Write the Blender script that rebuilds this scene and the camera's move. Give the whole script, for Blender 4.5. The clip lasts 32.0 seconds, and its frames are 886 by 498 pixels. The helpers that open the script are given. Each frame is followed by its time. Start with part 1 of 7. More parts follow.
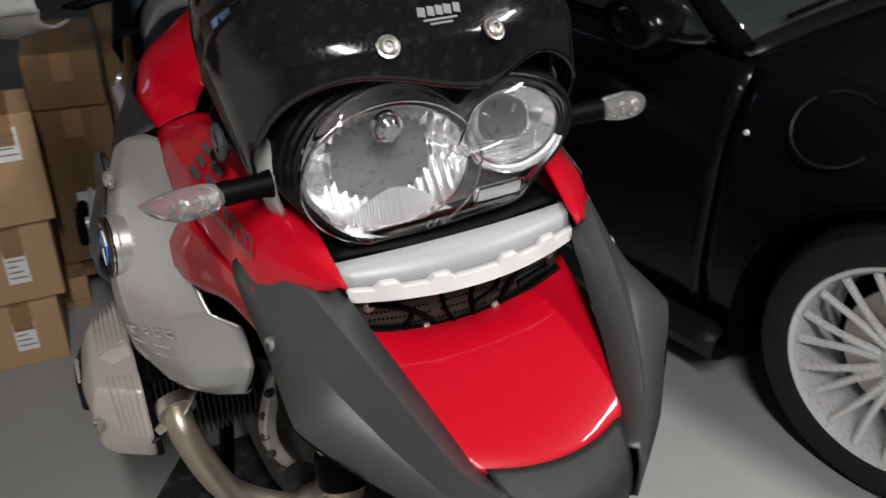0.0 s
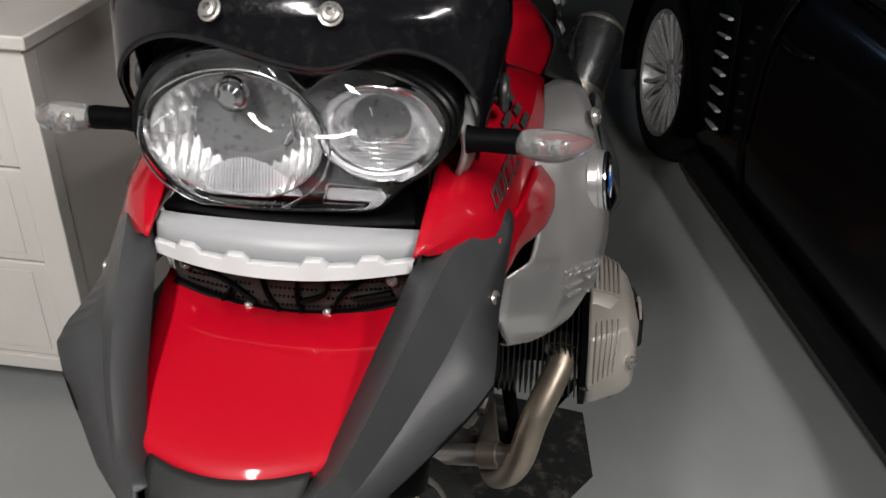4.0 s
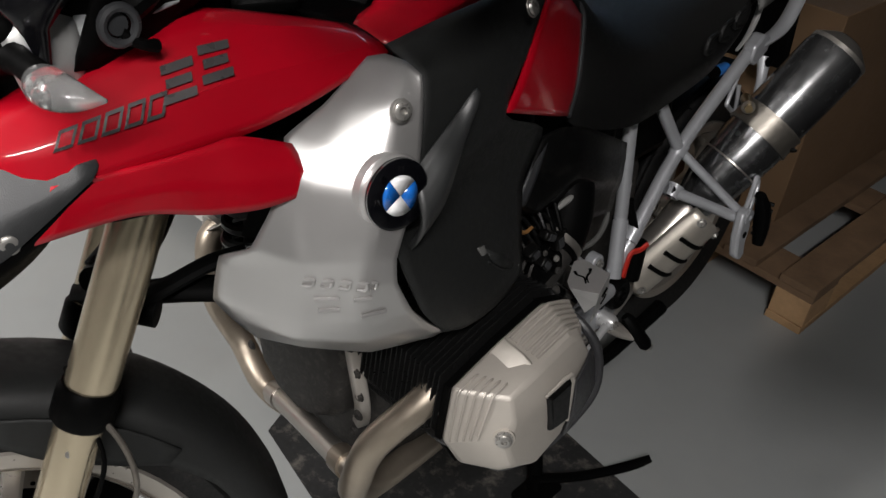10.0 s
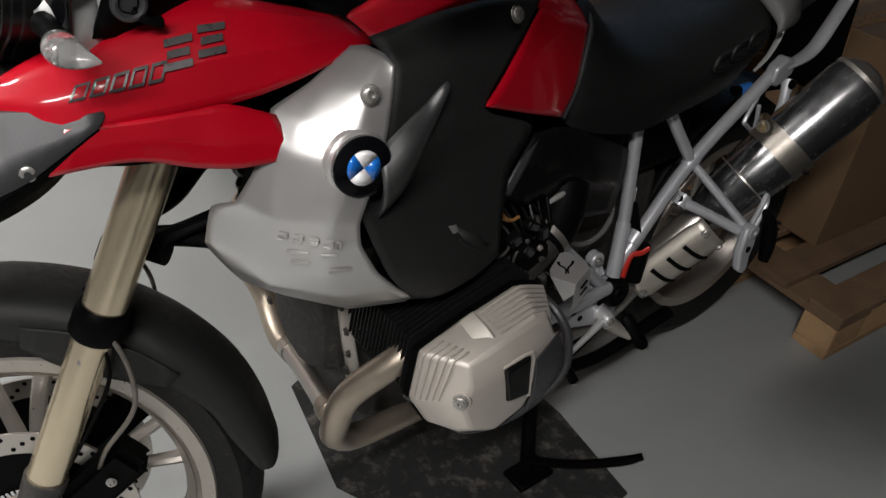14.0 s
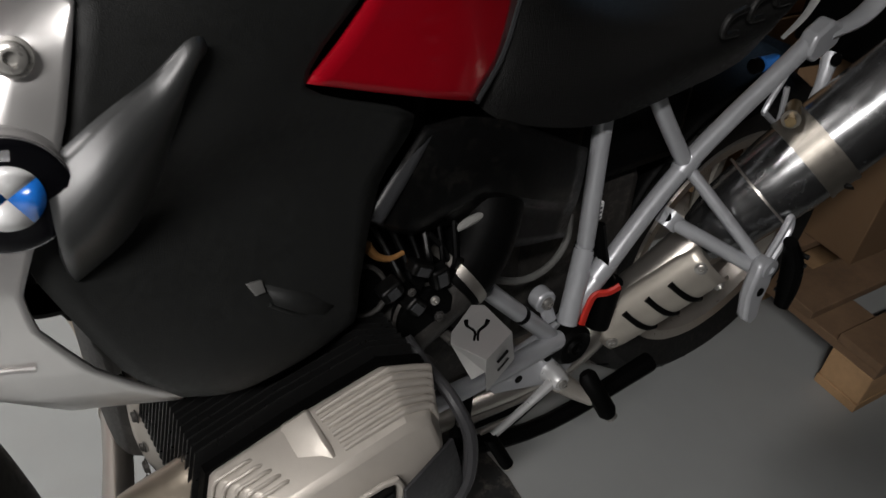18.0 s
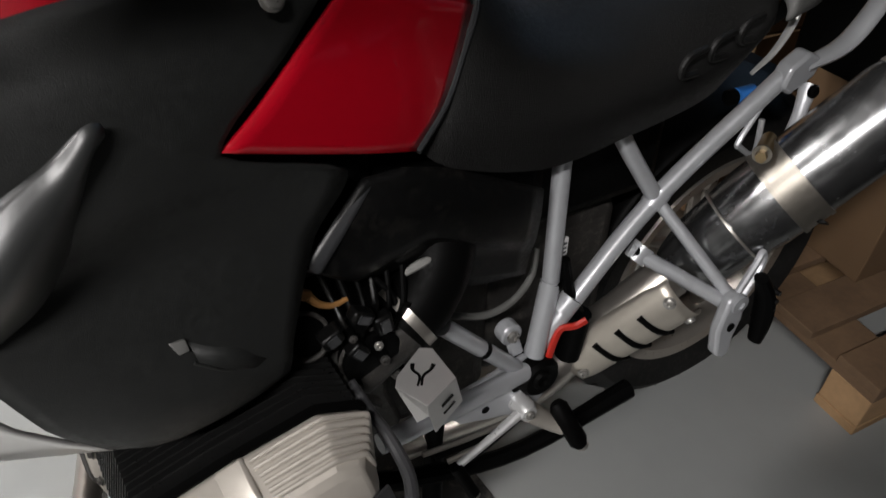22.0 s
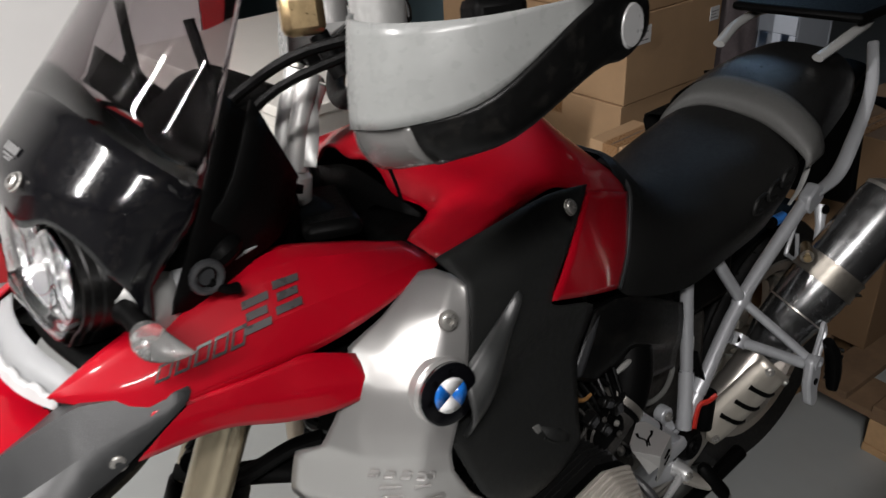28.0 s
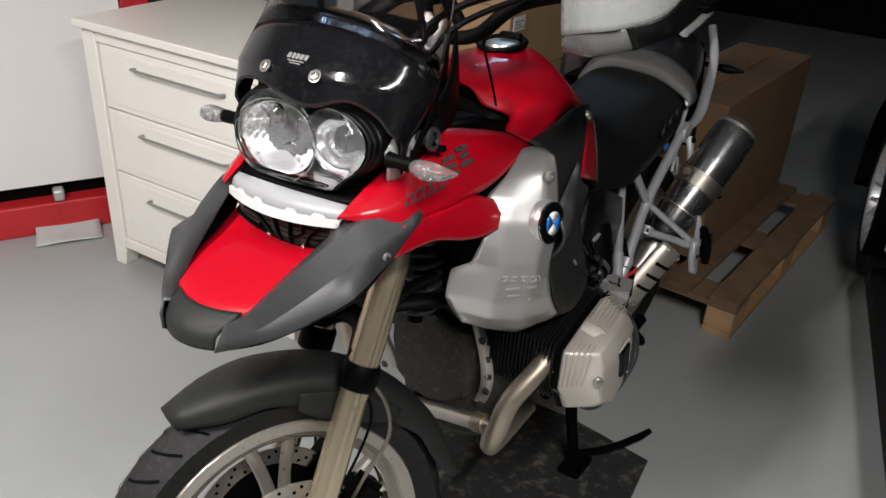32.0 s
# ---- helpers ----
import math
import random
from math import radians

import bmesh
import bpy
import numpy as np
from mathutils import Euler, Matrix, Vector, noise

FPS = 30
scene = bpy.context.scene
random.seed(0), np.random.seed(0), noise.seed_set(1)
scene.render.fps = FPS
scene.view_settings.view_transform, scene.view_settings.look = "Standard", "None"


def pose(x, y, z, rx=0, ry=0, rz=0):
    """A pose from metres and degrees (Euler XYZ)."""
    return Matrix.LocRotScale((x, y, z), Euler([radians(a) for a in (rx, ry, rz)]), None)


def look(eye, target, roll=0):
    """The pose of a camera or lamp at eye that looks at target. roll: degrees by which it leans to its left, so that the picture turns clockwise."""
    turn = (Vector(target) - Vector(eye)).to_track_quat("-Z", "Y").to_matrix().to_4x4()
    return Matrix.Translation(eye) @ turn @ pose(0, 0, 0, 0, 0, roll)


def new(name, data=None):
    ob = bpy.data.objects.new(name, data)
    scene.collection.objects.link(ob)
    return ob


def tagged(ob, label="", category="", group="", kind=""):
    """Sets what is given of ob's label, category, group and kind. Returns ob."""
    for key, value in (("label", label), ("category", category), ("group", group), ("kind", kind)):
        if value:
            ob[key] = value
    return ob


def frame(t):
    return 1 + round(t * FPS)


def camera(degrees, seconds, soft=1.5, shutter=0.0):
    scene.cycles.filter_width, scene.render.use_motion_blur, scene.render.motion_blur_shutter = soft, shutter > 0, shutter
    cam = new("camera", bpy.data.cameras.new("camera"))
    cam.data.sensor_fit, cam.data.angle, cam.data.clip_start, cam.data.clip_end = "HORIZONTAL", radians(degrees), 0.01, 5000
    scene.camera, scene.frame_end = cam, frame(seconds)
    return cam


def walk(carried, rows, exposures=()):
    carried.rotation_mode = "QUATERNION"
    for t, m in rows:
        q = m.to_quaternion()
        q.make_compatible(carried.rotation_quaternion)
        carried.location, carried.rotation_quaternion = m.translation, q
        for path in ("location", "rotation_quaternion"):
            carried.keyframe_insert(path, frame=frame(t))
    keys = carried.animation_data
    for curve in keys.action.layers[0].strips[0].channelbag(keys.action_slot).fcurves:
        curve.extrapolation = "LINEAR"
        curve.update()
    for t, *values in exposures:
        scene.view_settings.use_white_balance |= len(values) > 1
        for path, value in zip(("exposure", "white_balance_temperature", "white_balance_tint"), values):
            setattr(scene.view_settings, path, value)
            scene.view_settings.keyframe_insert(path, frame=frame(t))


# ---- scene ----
cam = camera(56.6, 32.0, shutter=0.5)
# t, x, y, z, rx, ry, rz
PATH = [
    (0, (-0.356, -0.706, 1.395), (0.432, 0.840, 0.402), 1.1),
    (0.5, (-0.261, -0.777, 1.389), (0.315, 0.885, 0.437), 0.5),
    (1, (-0.212, -0.798, 1.420), (0.274, 0.869, 0.428), 1.7),
    (1.5, (-0.110, -0.853, 1.385), (0.158, 0.923, 0.507), 1.7),
    (2, (-0.085, -0.816, 1.421), (0.153, 0.908, 0.435), 3.9),
    (2.5, (-0.008, -0.804, 1.397), (0.077, 0.944, 0.428), 4.3),
    (4.5, (0.227, -0.685, 1.395), (-0.049, 0.979, 0.322), 2.1),
    (5, (0.289, -0.670, 1.388), (-0.071, 0.987, 0.328), 1.8),
    (5.5, (0.368, -0.637, 1.378), (-0.101, 0.988, 0.312), 2.5),
    (6, (0.434, -0.615, 1.365), (-0.134, 0.976, 0.295), 2.0),
    (6.5, (0.501, -0.583, 1.368), (-0.164, 0.951, 0.271), 2.5),
    (7, (0.548, -0.554, 1.364), (-0.173, 0.948, 0.257), 2.8),
    (7.5, (0.599, -0.511, 1.357), (-0.199, 0.940, 0.237), 3.3),
    (8, (0.628, -0.463, 1.344), (-0.229, 0.944, 0.211), 3.7),
    (8.5, (0.663, -0.394, 1.341), (-0.270, 0.949, 0.189), 4.1),
    (9, (0.690, -0.339, 1.345), (-0.300, 0.956, 0.187), 4.1),
    (9.5, (0.720, -0.286, 1.359), (-0.329, 0.953, 0.190), 4.1),
    (10, (0.743, -0.254, 1.371), (-0.346, 0.938, 0.191), 4.4),
    (10.5, (0.774, -0.227, 1.384), (-0.362, 0.918, 0.201), 4.6),
    (11, (0.795, -0.217, 1.398), (-0.371, 0.891, 0.208), 5.0),
    (11.5, (0.823, -0.207, 1.404), (-0.370, 0.862, 0.206), 5.5),
    (12, (0.846, -0.202, 1.403), (-0.364, 0.842, 0.201), 5.5),
    (12.5, (0.875, -0.201, 1.403), (-0.346, 0.830, 0.200), 5.5),
    (13, (0.900, -0.212, 1.410), (-0.329, 0.816, 0.213), 5.1),
    (13.5, (0.920, -0.215, 1.423), (-0.311, 0.810, 0.225), 5.4),
    (15.5, (0.922, -0.167, 1.408), (-0.330, 0.849, 0.225), 5.5),
    (16, (0.876, -0.114, 1.381), (-0.373, 0.902, 0.194), 5.8),
    (16.5, (0.811, -0.019, 1.335), (-0.434, 1.001, 0.148), 6.1),
    (17, (0.769, 0.063, 1.308), (-0.470, 1.074, 0.106), 6.6),
    (17.5, (0.727, 0.138, 1.272), (-0.503, 1.125, 0.043), 6.6),
    (18, (0.704, 0.181, 1.245), (-0.513, 1.133, -0.025), 6.7),
    (18.5, (0.691, 0.227, 1.222), (-0.511, 1.107, -0.113), 6.5),
    (19, (0.690, 0.259, 1.202), (-0.509, 1.109, -0.154), 5.9),
    (19.5, (0.712, 0.282, 1.198), (-0.497, 1.109, -0.163), 5.5),
    (20, (0.728, 0.303, 1.202), (-0.487, 1.106, -0.169), 5.0),
    (20.5, (0.737, 0.307, 1.209), (-0.488, 1.099, -0.159), 4.4),
    (21, (0.743, 0.303, 1.230), (-0.494, 1.096, -0.127), 4.0),
    (21.5, (0.740, 0.294, 1.263), (-0.497, 1.114, -0.078), 4.4),
    (22, (0.727, 0.280, 1.306), (-0.525, 1.133, -0.000), 4.8),
    (22.5, (0.730, 0.262, 1.332), (-0.556, 1.136, 0.075), 4.5),
    (23, (0.732, 0.239, 1.369), (-0.597, 1.143, 0.178), 4.0),
    (23.5, (0.731, 0.219, 1.400), (-0.633, 1.137, 0.263), 4.1),
    (24, (0.730, 0.198, 1.427), (-0.664, 1.129, 0.336), 3.9),
    (24.5, (0.728, 0.184, 1.435), (-0.668, 1.138, 0.367), 4.0),
    (26.6, (0.757, 0.019, 1.482), (-0.628, 1.060, 0.484), -0.0),
    (27, (0.777, -0.049, 1.485), (-0.616, 1.002, 0.507), -1.8),
    (28, (0.803, -0.235, 1.508), (-0.557, 0.870, 0.545), -2.6),
    (28.5, (0.814, -0.350, 1.516), (-0.498, 0.828, 0.571), -2.4),
    (29, (0.821, -0.444, 1.530), (-0.417, 0.795, 0.564), -1.3),
    (29.5, (0.826, -0.521, 1.524), (-0.346, 0.785, 0.565), -0.7),
    (30, (0.821, -0.605, 1.528), (-0.306, 0.738, 0.565), 0.3),
    (30.5, (0.806, -0.678, 1.532), (-0.287, 0.693, 0.570), 1.0),
    (31, (0.789, -0.780, 1.536), (-0.267, 0.626, 0.582), 1.6),
    (31.5, (0.787, -0.862, 1.548), (-0.229, 0.570, 0.590), 2.3),
    (32, (0.794, -0.947, 1.559), (-0.169, 0.527, 0.611), 3.3),
]
EXPOSURES = ((0.0, -0.45), (2.0, -0.42), (5.0, -0.6), (6.0, -0.46), (7.0, -0.32), (8.0, -0.2), (9.0, -0.17), (10.0, -0.24), (13.0, -0.24), (16.0, -0.26), (18.0, -0.14), (20.5, 0.20), (22.0, 0.34), (23.0, 0.62), (24.0, 0.40), (27.0, 0.02), (28.5, -0.18), (30.0, -0.22), (32.0, -0.06))
walk(cam, [(t, look(eye, target, roll)) for t, eye, target, roll in PATH], EXPOSURES)


# ---- light and world ----
world = bpy.data.worlds.new("garage_world")
scene.world = world
world.use_nodes = True
bg = world.node_tree.nodes["Background"]
bg.inputs[0].default_value = (0.60, 0.64, 0.70, 1)
bg.inputs[1].default_value = 0.10


def area_lamp(name, eye, target, sx, sy, watts, colour):
    data = bpy.data.lights.new(name, "AREA")
    data.shape, data.size, data.size_y, data.energy, data.color = "RECTANGLE", sx, sy, watts, colour
    ob = new(name, data)
    ob.matrix_world = look(eye, target)
    return ob


area_lamp("tube_lamp_near", (-0.5, -1.7, 2.56), (-0.5, -1.7, 0), 0.12, 1.4, 132, (1.0, 0.965, 0.95))
area_lamp("tube_lamp_side", (1.45, -1.10, 2.56), (1.45, -1.10, 0), 0.12, 1.4, 84, (1.0, 0.965, 0.95))
far = area_lamp("tube_lamp_far", (-1.55, 3.4, 2.53), (0.0, 1.25, 1.0), 0.35, 1.6, 1.6, (0.40, 0.66, 1.0))
far.data.spread = math.radians(75)


# ---- materials ----
def material(name, colour, rough=0.5, metal=0.0, vary=0.12, scale=18.0, grain=0.0, grain_scale=300.0, spread=0.08, coat=0.0, dust=0.0, spec=0.5):
    """Principled paint with two sizes of colour variation, roughness variation and fine relief."""
    m = bpy.data.materials.new(name)
    m.use_nodes = True
    nt = m.node_tree
    b = nt.nodes["Principled BSDF"]
    b.inputs["Metallic"].default_value = metal
    b.inputs["Specular IOR Level"].default_value = spec
    b.inputs["Coat Weight"].default_value = coat
    b.inputs["Coat Roughness"].default_value = 0.06
    geo = nt.nodes.new("ShaderNodeNewGeometry")
    info = nt.nodes.new("ShaderNodeObjectInfo")
    n1 = nt.nodes.new("ShaderNodeTexNoise")
    n1.inputs["Scale"].default_value, n1.inputs["Detail"].default_value = scale, 6
    n2 = nt.nodes.new("ShaderNodeTexNoise")
    n2.inputs["Scale"].default_value, n2.inputs["Detail"].default_value = scale * 9, 4
    for n in (n1, n2):
        nt.links.new(geo.outputs["Position"], n.inputs["Vector"])
    add = nt.nodes.new("ShaderNodeMath")
    add.operation = "MULTIPLY_ADD"
    nt.links.new(n2.outputs["Fac"], add.inputs[0])
    add.inputs[1].default_value = 0.5
    nt.links.new(n1.outputs["Fac"], add.inputs[2])
    rnd = nt.nodes.new("ShaderNodeMath")
    rnd.operation = "MULTIPLY_ADD"
    nt.links.new(info.outputs["Random"], rnd.inputs[0])
    rnd.inputs[1].default_value = 0.25
    nt.links.new(add.outputs[0], rnd.inputs[2])
    ramp = nt.nodes.new("ShaderNodeMapRange")
    ramp.inputs["From Min"].default_value, ramp.inputs["From Max"].default_value = 0.45, 1.3
    ramp.inputs["To Min"].default_value, ramp.inputs["To Max"].default_value = 1 - vary, 1 + vary
    nt.links.new(rnd.outputs[0], ramp.inputs["Value"])
    mul = nt.nodes.new("ShaderNodeVectorMath")
    mul.operation = "SCALE"
    mul.inputs[0].default_value = colour
    nt.links.new(ramp.outputs[0], mul.inputs["Scale"])
    out = mul.outputs[0]
    if dust:
        n3 = nt.nodes.new("ShaderNodeTexNoise")
        n3.inputs["Scale"].default_value, n3.inputs["Detail"].default_value, n3.inputs["Roughness"].default_value = scale * 2.5, 9, 0.7
        nt.links.new(geo.outputs["Position"], n3.inputs["Vector"])
        r3 = nt.nodes.new("ShaderNodeMapRange")
        r3.inputs["From Min"].default_value, r3.inputs["From Max"].default_value = 0.52, 0.72
        r3.inputs["To Max"].default_value = dust
        nt.links.new(n3.outputs["Fac"], r3.inputs["Value"])
        mix = nt.nodes.new("ShaderNodeMix")
        mix.data_type = "RGBA"
        mix.inputs["B"].default_value = (0.30, 0.27, 0.23, 1)
        nt.links.new(r3.outputs[0], mix.inputs["Factor"])
        nt.links.new(out, mix.inputs["A"])
        out = mix.outputs["Result"]
    nt.links.new(out, b.inputs["Base Color"])
    rr = nt.nodes.new("ShaderNodeMapRange")
    rr.inputs["From Min"].default_value, rr.inputs["From Max"].default_value = 0.3, 0.7
    rr.inputs["To Min"].default_value, rr.inputs["To Max"].default_value = max(0.02, rough - spread), min(1, rough + spread)
    nt.links.new(n2.outputs["Fac"], rr.inputs["Value"])
    nt.links.new(rr.outputs[0], b.inputs["Roughness"])
    if grain:
        g = nt.nodes.new("ShaderNodeTexNoise")
        g.inputs["Scale"].default_value, g.inputs["Detail"].default_value = grain_scale, 3
        nt.links.new(geo.outputs["Position"], g.inputs["Vector"])
        bump = nt.nodes.new("ShaderNodeBump")
        bump.inputs["Strength"].default_value, bump.inputs["Distance"].default_value = grain, 0.002
        nt.links.new(g.outputs["Fac"], bump.inputs["Height"])
        nt.links.new(bump.outputs[0], b.inputs["Normal"])
    return m


def glass(name, colour=(1, 1, 1), rough=0.02, ior=1.45, trans=1.0):
    m = bpy.data.materials.new(name)
    m.use_nodes = True
    b = m.node_tree.nodes["Principled BSDF"]
    b.inputs["Base Color"].default_value = (*colour, 1)
    b.inputs["Roughness"].default_value = rough
    b.inputs["IOR"].default_value = ior
    b.inputs["Transmission Weight"].default_value = trans
    return m


def glowing(name, colour, strength):
    m = bpy.data.materials.new(name)
    m.use_nodes = True
    b = m.node_tree.nodes["Principled BSDF"]
    b.inputs["Base Color"].default_value = (*colour, 1)
    b.inputs["Emission Color"].default_value = (*colour, 1)
    b.inputs["Emission Strength"].default_value = strength
    return m


M_FLOOR = material("epoxy_floor", (0.29, 0.30, 0.295), 0.42, vary=0.1, scale=1.6, grain=0.05, grain_scale=60, spread=0.1, dust=0.12)
M_WALL = material("white_wall_panel", (0.72, 0.71, 0.70), 0.5, vary=0.04, scale=1.5, grain=0.05, grain_scale=120)
# near-black colour stands in for the missing light on the far walls
M_UNLITWALL = material("grey_wall_paint", (0.005, 0.005, 0.0055), 0.8, vary=0.15, scale=2, spec=0.1)
M_TEAL = material("blue_grey_wall_paint", (0.22, 0.32, 0.36), 0.7, vary=0.1, scale=2)
M_CEIL = material("ceiling_paint", (0.20, 0.20, 0.20), 0.9, vary=0.08, scale=2)
M_REDBEAM = material("red_painted_steel", (0.42, 0.015, 0.02), 0.35, vary=0.15, scale=6)
M_WHITE = material("white_dresser_lacquer", (0.74, 0.71, 0.66), 0.38, vary=0.04, scale=7, grain=0.06, grain_scale=40)
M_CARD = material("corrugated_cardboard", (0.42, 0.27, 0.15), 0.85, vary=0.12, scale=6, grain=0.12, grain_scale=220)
# cardboard darkened in colour for the shade behind the bike
M_CARDSHADE = material("shaded_brown_cardboard", (0.16, 0.095, 0.048), 0.85, vary=0.14, scale=6, grain=0.12, grain_scale=220)
M_TAPE = material("brown_parcel_tape", (0.27, 0.15, 0.07), 0.3, vary=0.06, scale=20)
M_LABEL = material("paper_label", (0.72, 0.72, 0.72), 0.7, vary=0.05, scale=20)
M_INK = material("label_print", (0.12, 0.12, 0.13), 0.7, vary=0.1)
M_PINE = material("rough_pine_board", (0.38, 0.235, 0.12), 0.8, vary=0.35, scale=9, grain=0.3, grain_scale=90)
M_CARBLACK = material("black_car_paint", (0.003, 0.003, 0.004), 0.16, vary=0.05, scale=6, spread=0.03, spec=0.2)
M_CARGLASS = material("car_window_tint", (0.02, 0.025, 0.025), 0.05, vary=0.05, spread=0.02)
M_RUBBER = material("tyre_rubber", (0.007, 0.007, 0.007), 0.7, vary=0.25, scale=30, grain=0.2, grain_scale=250, dust=0.06, spec=0.3)
M_RED = material("red_bike_paint", (0.35, 0.001, 0.0095), 0.42, vary=0.03, scale=10, spread=0.03, coat=0.55, spec=0.12)
M_SILVER = material("silver_satin_paint", (0.51, 0.50, 0.49), 0.31, 0.75, vary=0.03, scale=5, spread=0.02, grain=0.02, grain_scale=900)
M_PLASTIC = material("dark_grey_grained_plastic", (0.0135, 0.0142, 0.0138), 0.52, vary=0.15, scale=14, grain=0.25, grain_scale=1100, spread=0.08, spec=0.27)
M_GREYPL = material("mid_grey_painted_plastic", (0.028, 0.029, 0.031), 0.40, vary=0.06, scale=4, grain=0.10, grain_scale=900, spread=0.03, spec=0.6)
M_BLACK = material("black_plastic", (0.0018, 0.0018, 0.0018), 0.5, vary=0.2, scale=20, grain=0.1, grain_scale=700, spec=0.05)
M_SEAT = material("black_seat_vinyl", (0.0042, 0.0042, 0.0040), 0.50, vary=0.12, scale=20, grain=0.5, grain_scale=700, spec=0.25)
M_ENGINE = material("cast_aluminium_paint", (0.42, 0.39, 0.35), 0.40, 0.4, vary=0.1, scale=16, grain=0.05, grain_scale=500, dust=0.15)
M_DIRTY = material("dirty_dark_casting", (0.028, 0.026, 0.024), 0.6, 0.2, vary=0.4, scale=25, grain=0.3, grain_scale=300, dust=0.22)
M_FORK = material("gold_anodised_tube", (0.62, 0.53, 0.38), 0.24, 0.85, vary=0.03, scale=5, spread=0.02)
M_FRAME = material("silver_grey_frame_paint", (0.42, 0.43, 0.45), 0.36, 0.35, vary=0.07, scale=16, dust=0.05)
M_STEEL = material("brushed_stainless", (0.50, 0.47, 0.43), 0.33, 0.9, vary=0.06, scale=12, spread=0.03)
M_HEATED = material("heat_browned_exhaust", (0.38, 0.325, 0.26), 0.4, 0.8, vary=0.2, scale=7, spread=0.05)
M_CHROME = material("polished_steel", (0.66, 0.66, 0.67), 0.1, 1.0, vary=0.06, scale=14, spread=0.06)
M_BLUE = material("blue_enamel", (0.01, 0.13, 0.50), 0.2, vary=0.03, coat=1.0)
M_WHITEEN = material("white_enamel", (0.75, 0.75, 0.75), 0.2, vary=0.03, coat=1.0)
M_REDRUB = material("red_rubber_cap", (0.5, 0.02, 0.01), 0.5)
M_LENS = glass("clear_headlight_lens", (0.97, 0.98, 0.98), 0.01)
M_SMOKE = glass("smoked_windscreen", (0.44, 0.40, 0.41), 0.02)
M_SCREEN = material("black_tinted_screen", (0.004, 0.004, 0.005), 0.12, vary=0.2, scale=40, spread=0.06, dust=0.035)
M_MIRROR = material("reflector_chrome", (0.88, 0.88, 0.89), 0.18, 0.95, vary=0.03, spread=0.05)
M_PRISM = material("ribbed_reflector_prism", (0.30, 0.30, 0.31), 0.35, 0.6, vary=0.05, spread=0.05)
M_GUARD = material("grey_hand_guard", (0.22, 0.225, 0.22), 0.3, vary=0.04, scale=10)
M_SKIRT = material("smoky_grey_guard_plastic", (0.10, 0.098, 0.095), 0.22, vary=0.05, scale=10)
M_MAT = material("dusty_black_mat", (0.012, 0.012, 0.012), 0.9, vary=0.5, scale=9, grain=0.3, grain_scale=150, dust=0.35)
M_ALLOYWARM = material("warm_silver_rim_paint", (0.40, 0.37, 0.33), 0.35, 0.7, vary=0.08, scale=14, dust=0.15)
M_HOSE = material("grey_braided_hose", (0.16, 0.145, 0.125), 0.4, 0.5, vary=0.3, scale=60)
M_TRIM = material("white_silver_paint", (0.27, 0.275, 0.28), 0.42, 0.0, vary=0.03, scale=5, spread=0.02)
# the trim's own paint, lightened because the lip faces up to the lamps
M_TRIMLIT = material("lit_trim_paint", (0.50, 0.50, 0.50), 0.4, vary=0.03, scale=5, spread=0.02)
M_HEADCOVER = material("silver_beige_head_paint", (0.45, 0.415, 0.37), 0.46, 0.35, vary=0.08, scale=16, grain=0.04, grain_scale=600, dust=0.08)
M_GUARDBAR = material("dark_grey_guard_paint", (0.03, 0.03, 0.032), 0.42, vary=0.2, scale=20)
M_ALU = material("brushed_aluminium", (0.58, 0.58, 0.58), 0.34, 0.5, vary=0.04, scale=20)
M_BLACKSATIN = material("black_satin_plastic", (0.003, 0.003, 0.003), 0.36, vary=0.15, scale=20, grain=0.06, grain_scale=800, dust=0.03, spec=0.17)
M_AMBER = material("amber_plastic", (0.24, 0.12, 0.04), 0.45)
M_BAND = material("matt_grey_vinyl", (0.042, 0.042, 0.040), 0.6, vary=0.06, scale=20, grain=0.25, grain_scale=900)
M_LUG = material("silver_grey_casting", (0.45, 0.45, 0.44), 0.4, 0.5, vary=0.1, scale=18)
M_BRASS = material("worn_brass", (0.35, 0.26, 0.14), 0.35, 0.9, vary=0.2, scale=40)
M_SHIELD = material("satin_steel_shield", (0.52, 0.48, 0.42), 0.38, 0.75, vary=0.08, scale=18, spread=0.03)
M_STRAP = material("dull_steel_strap", (0.26, 0.24, 0.21), 0.40, 0.9, vary=0.1, scale=14, spread=0.05)
M_FINGREY = material("smooth_grey_fin_paint", (0.026, 0.027, 0.027), 0.38, vary=0.05, scale=4, grain=0.04, grain_scale=900, spread=0.02, spec=0.7)
M_MESH = material("dusty_dark_wire_mesh", (0.045, 0.040, 0.036), 0.6, 0.3, vary=0.3, scale=60, grain=0.5, grain_scale=420)
M_WING = material("grained_grey_wing_plastic", (0.036, 0.037, 0.038), 0.42, vary=0.08, scale=6, grain=0.18, grain_scale=900, spread=0.04, spec=0.45)
M_BLUECAP = material("bright_blue_plastic", (0.03, 0.16, 0.50), 0.45, vary=0.08, scale=30)
M_FAINT = material("faded_grey_print", (0.16, 0.16, 0.16), 0.5, vary=0.2, scale=60)
M_LAMPGREY = material("grey_lamp_interior", (0.085, 0.085, 0.087), 0.32, 0.3, vary=0.1)
M_DECAL = material("dark_graphite_print", (0.075, 0.07, 0.07), 0.3, 0.4, vary=0.04, scale=6, coat=0.3)
M_INDLENS = glass("clear_indicator_lens", (0.70, 0.70, 0.69), 0.10, trans=0.88)
M_PALEWALL = material("pale_grey_wall_paint", (0.24, 0.24, 0.235), 0.8, vary=0.08, scale=2)
M_HANDLE = material("grey_metal_handle", (0.30, 0.30, 0.30), 0.4, 0.6, vary=0.05)
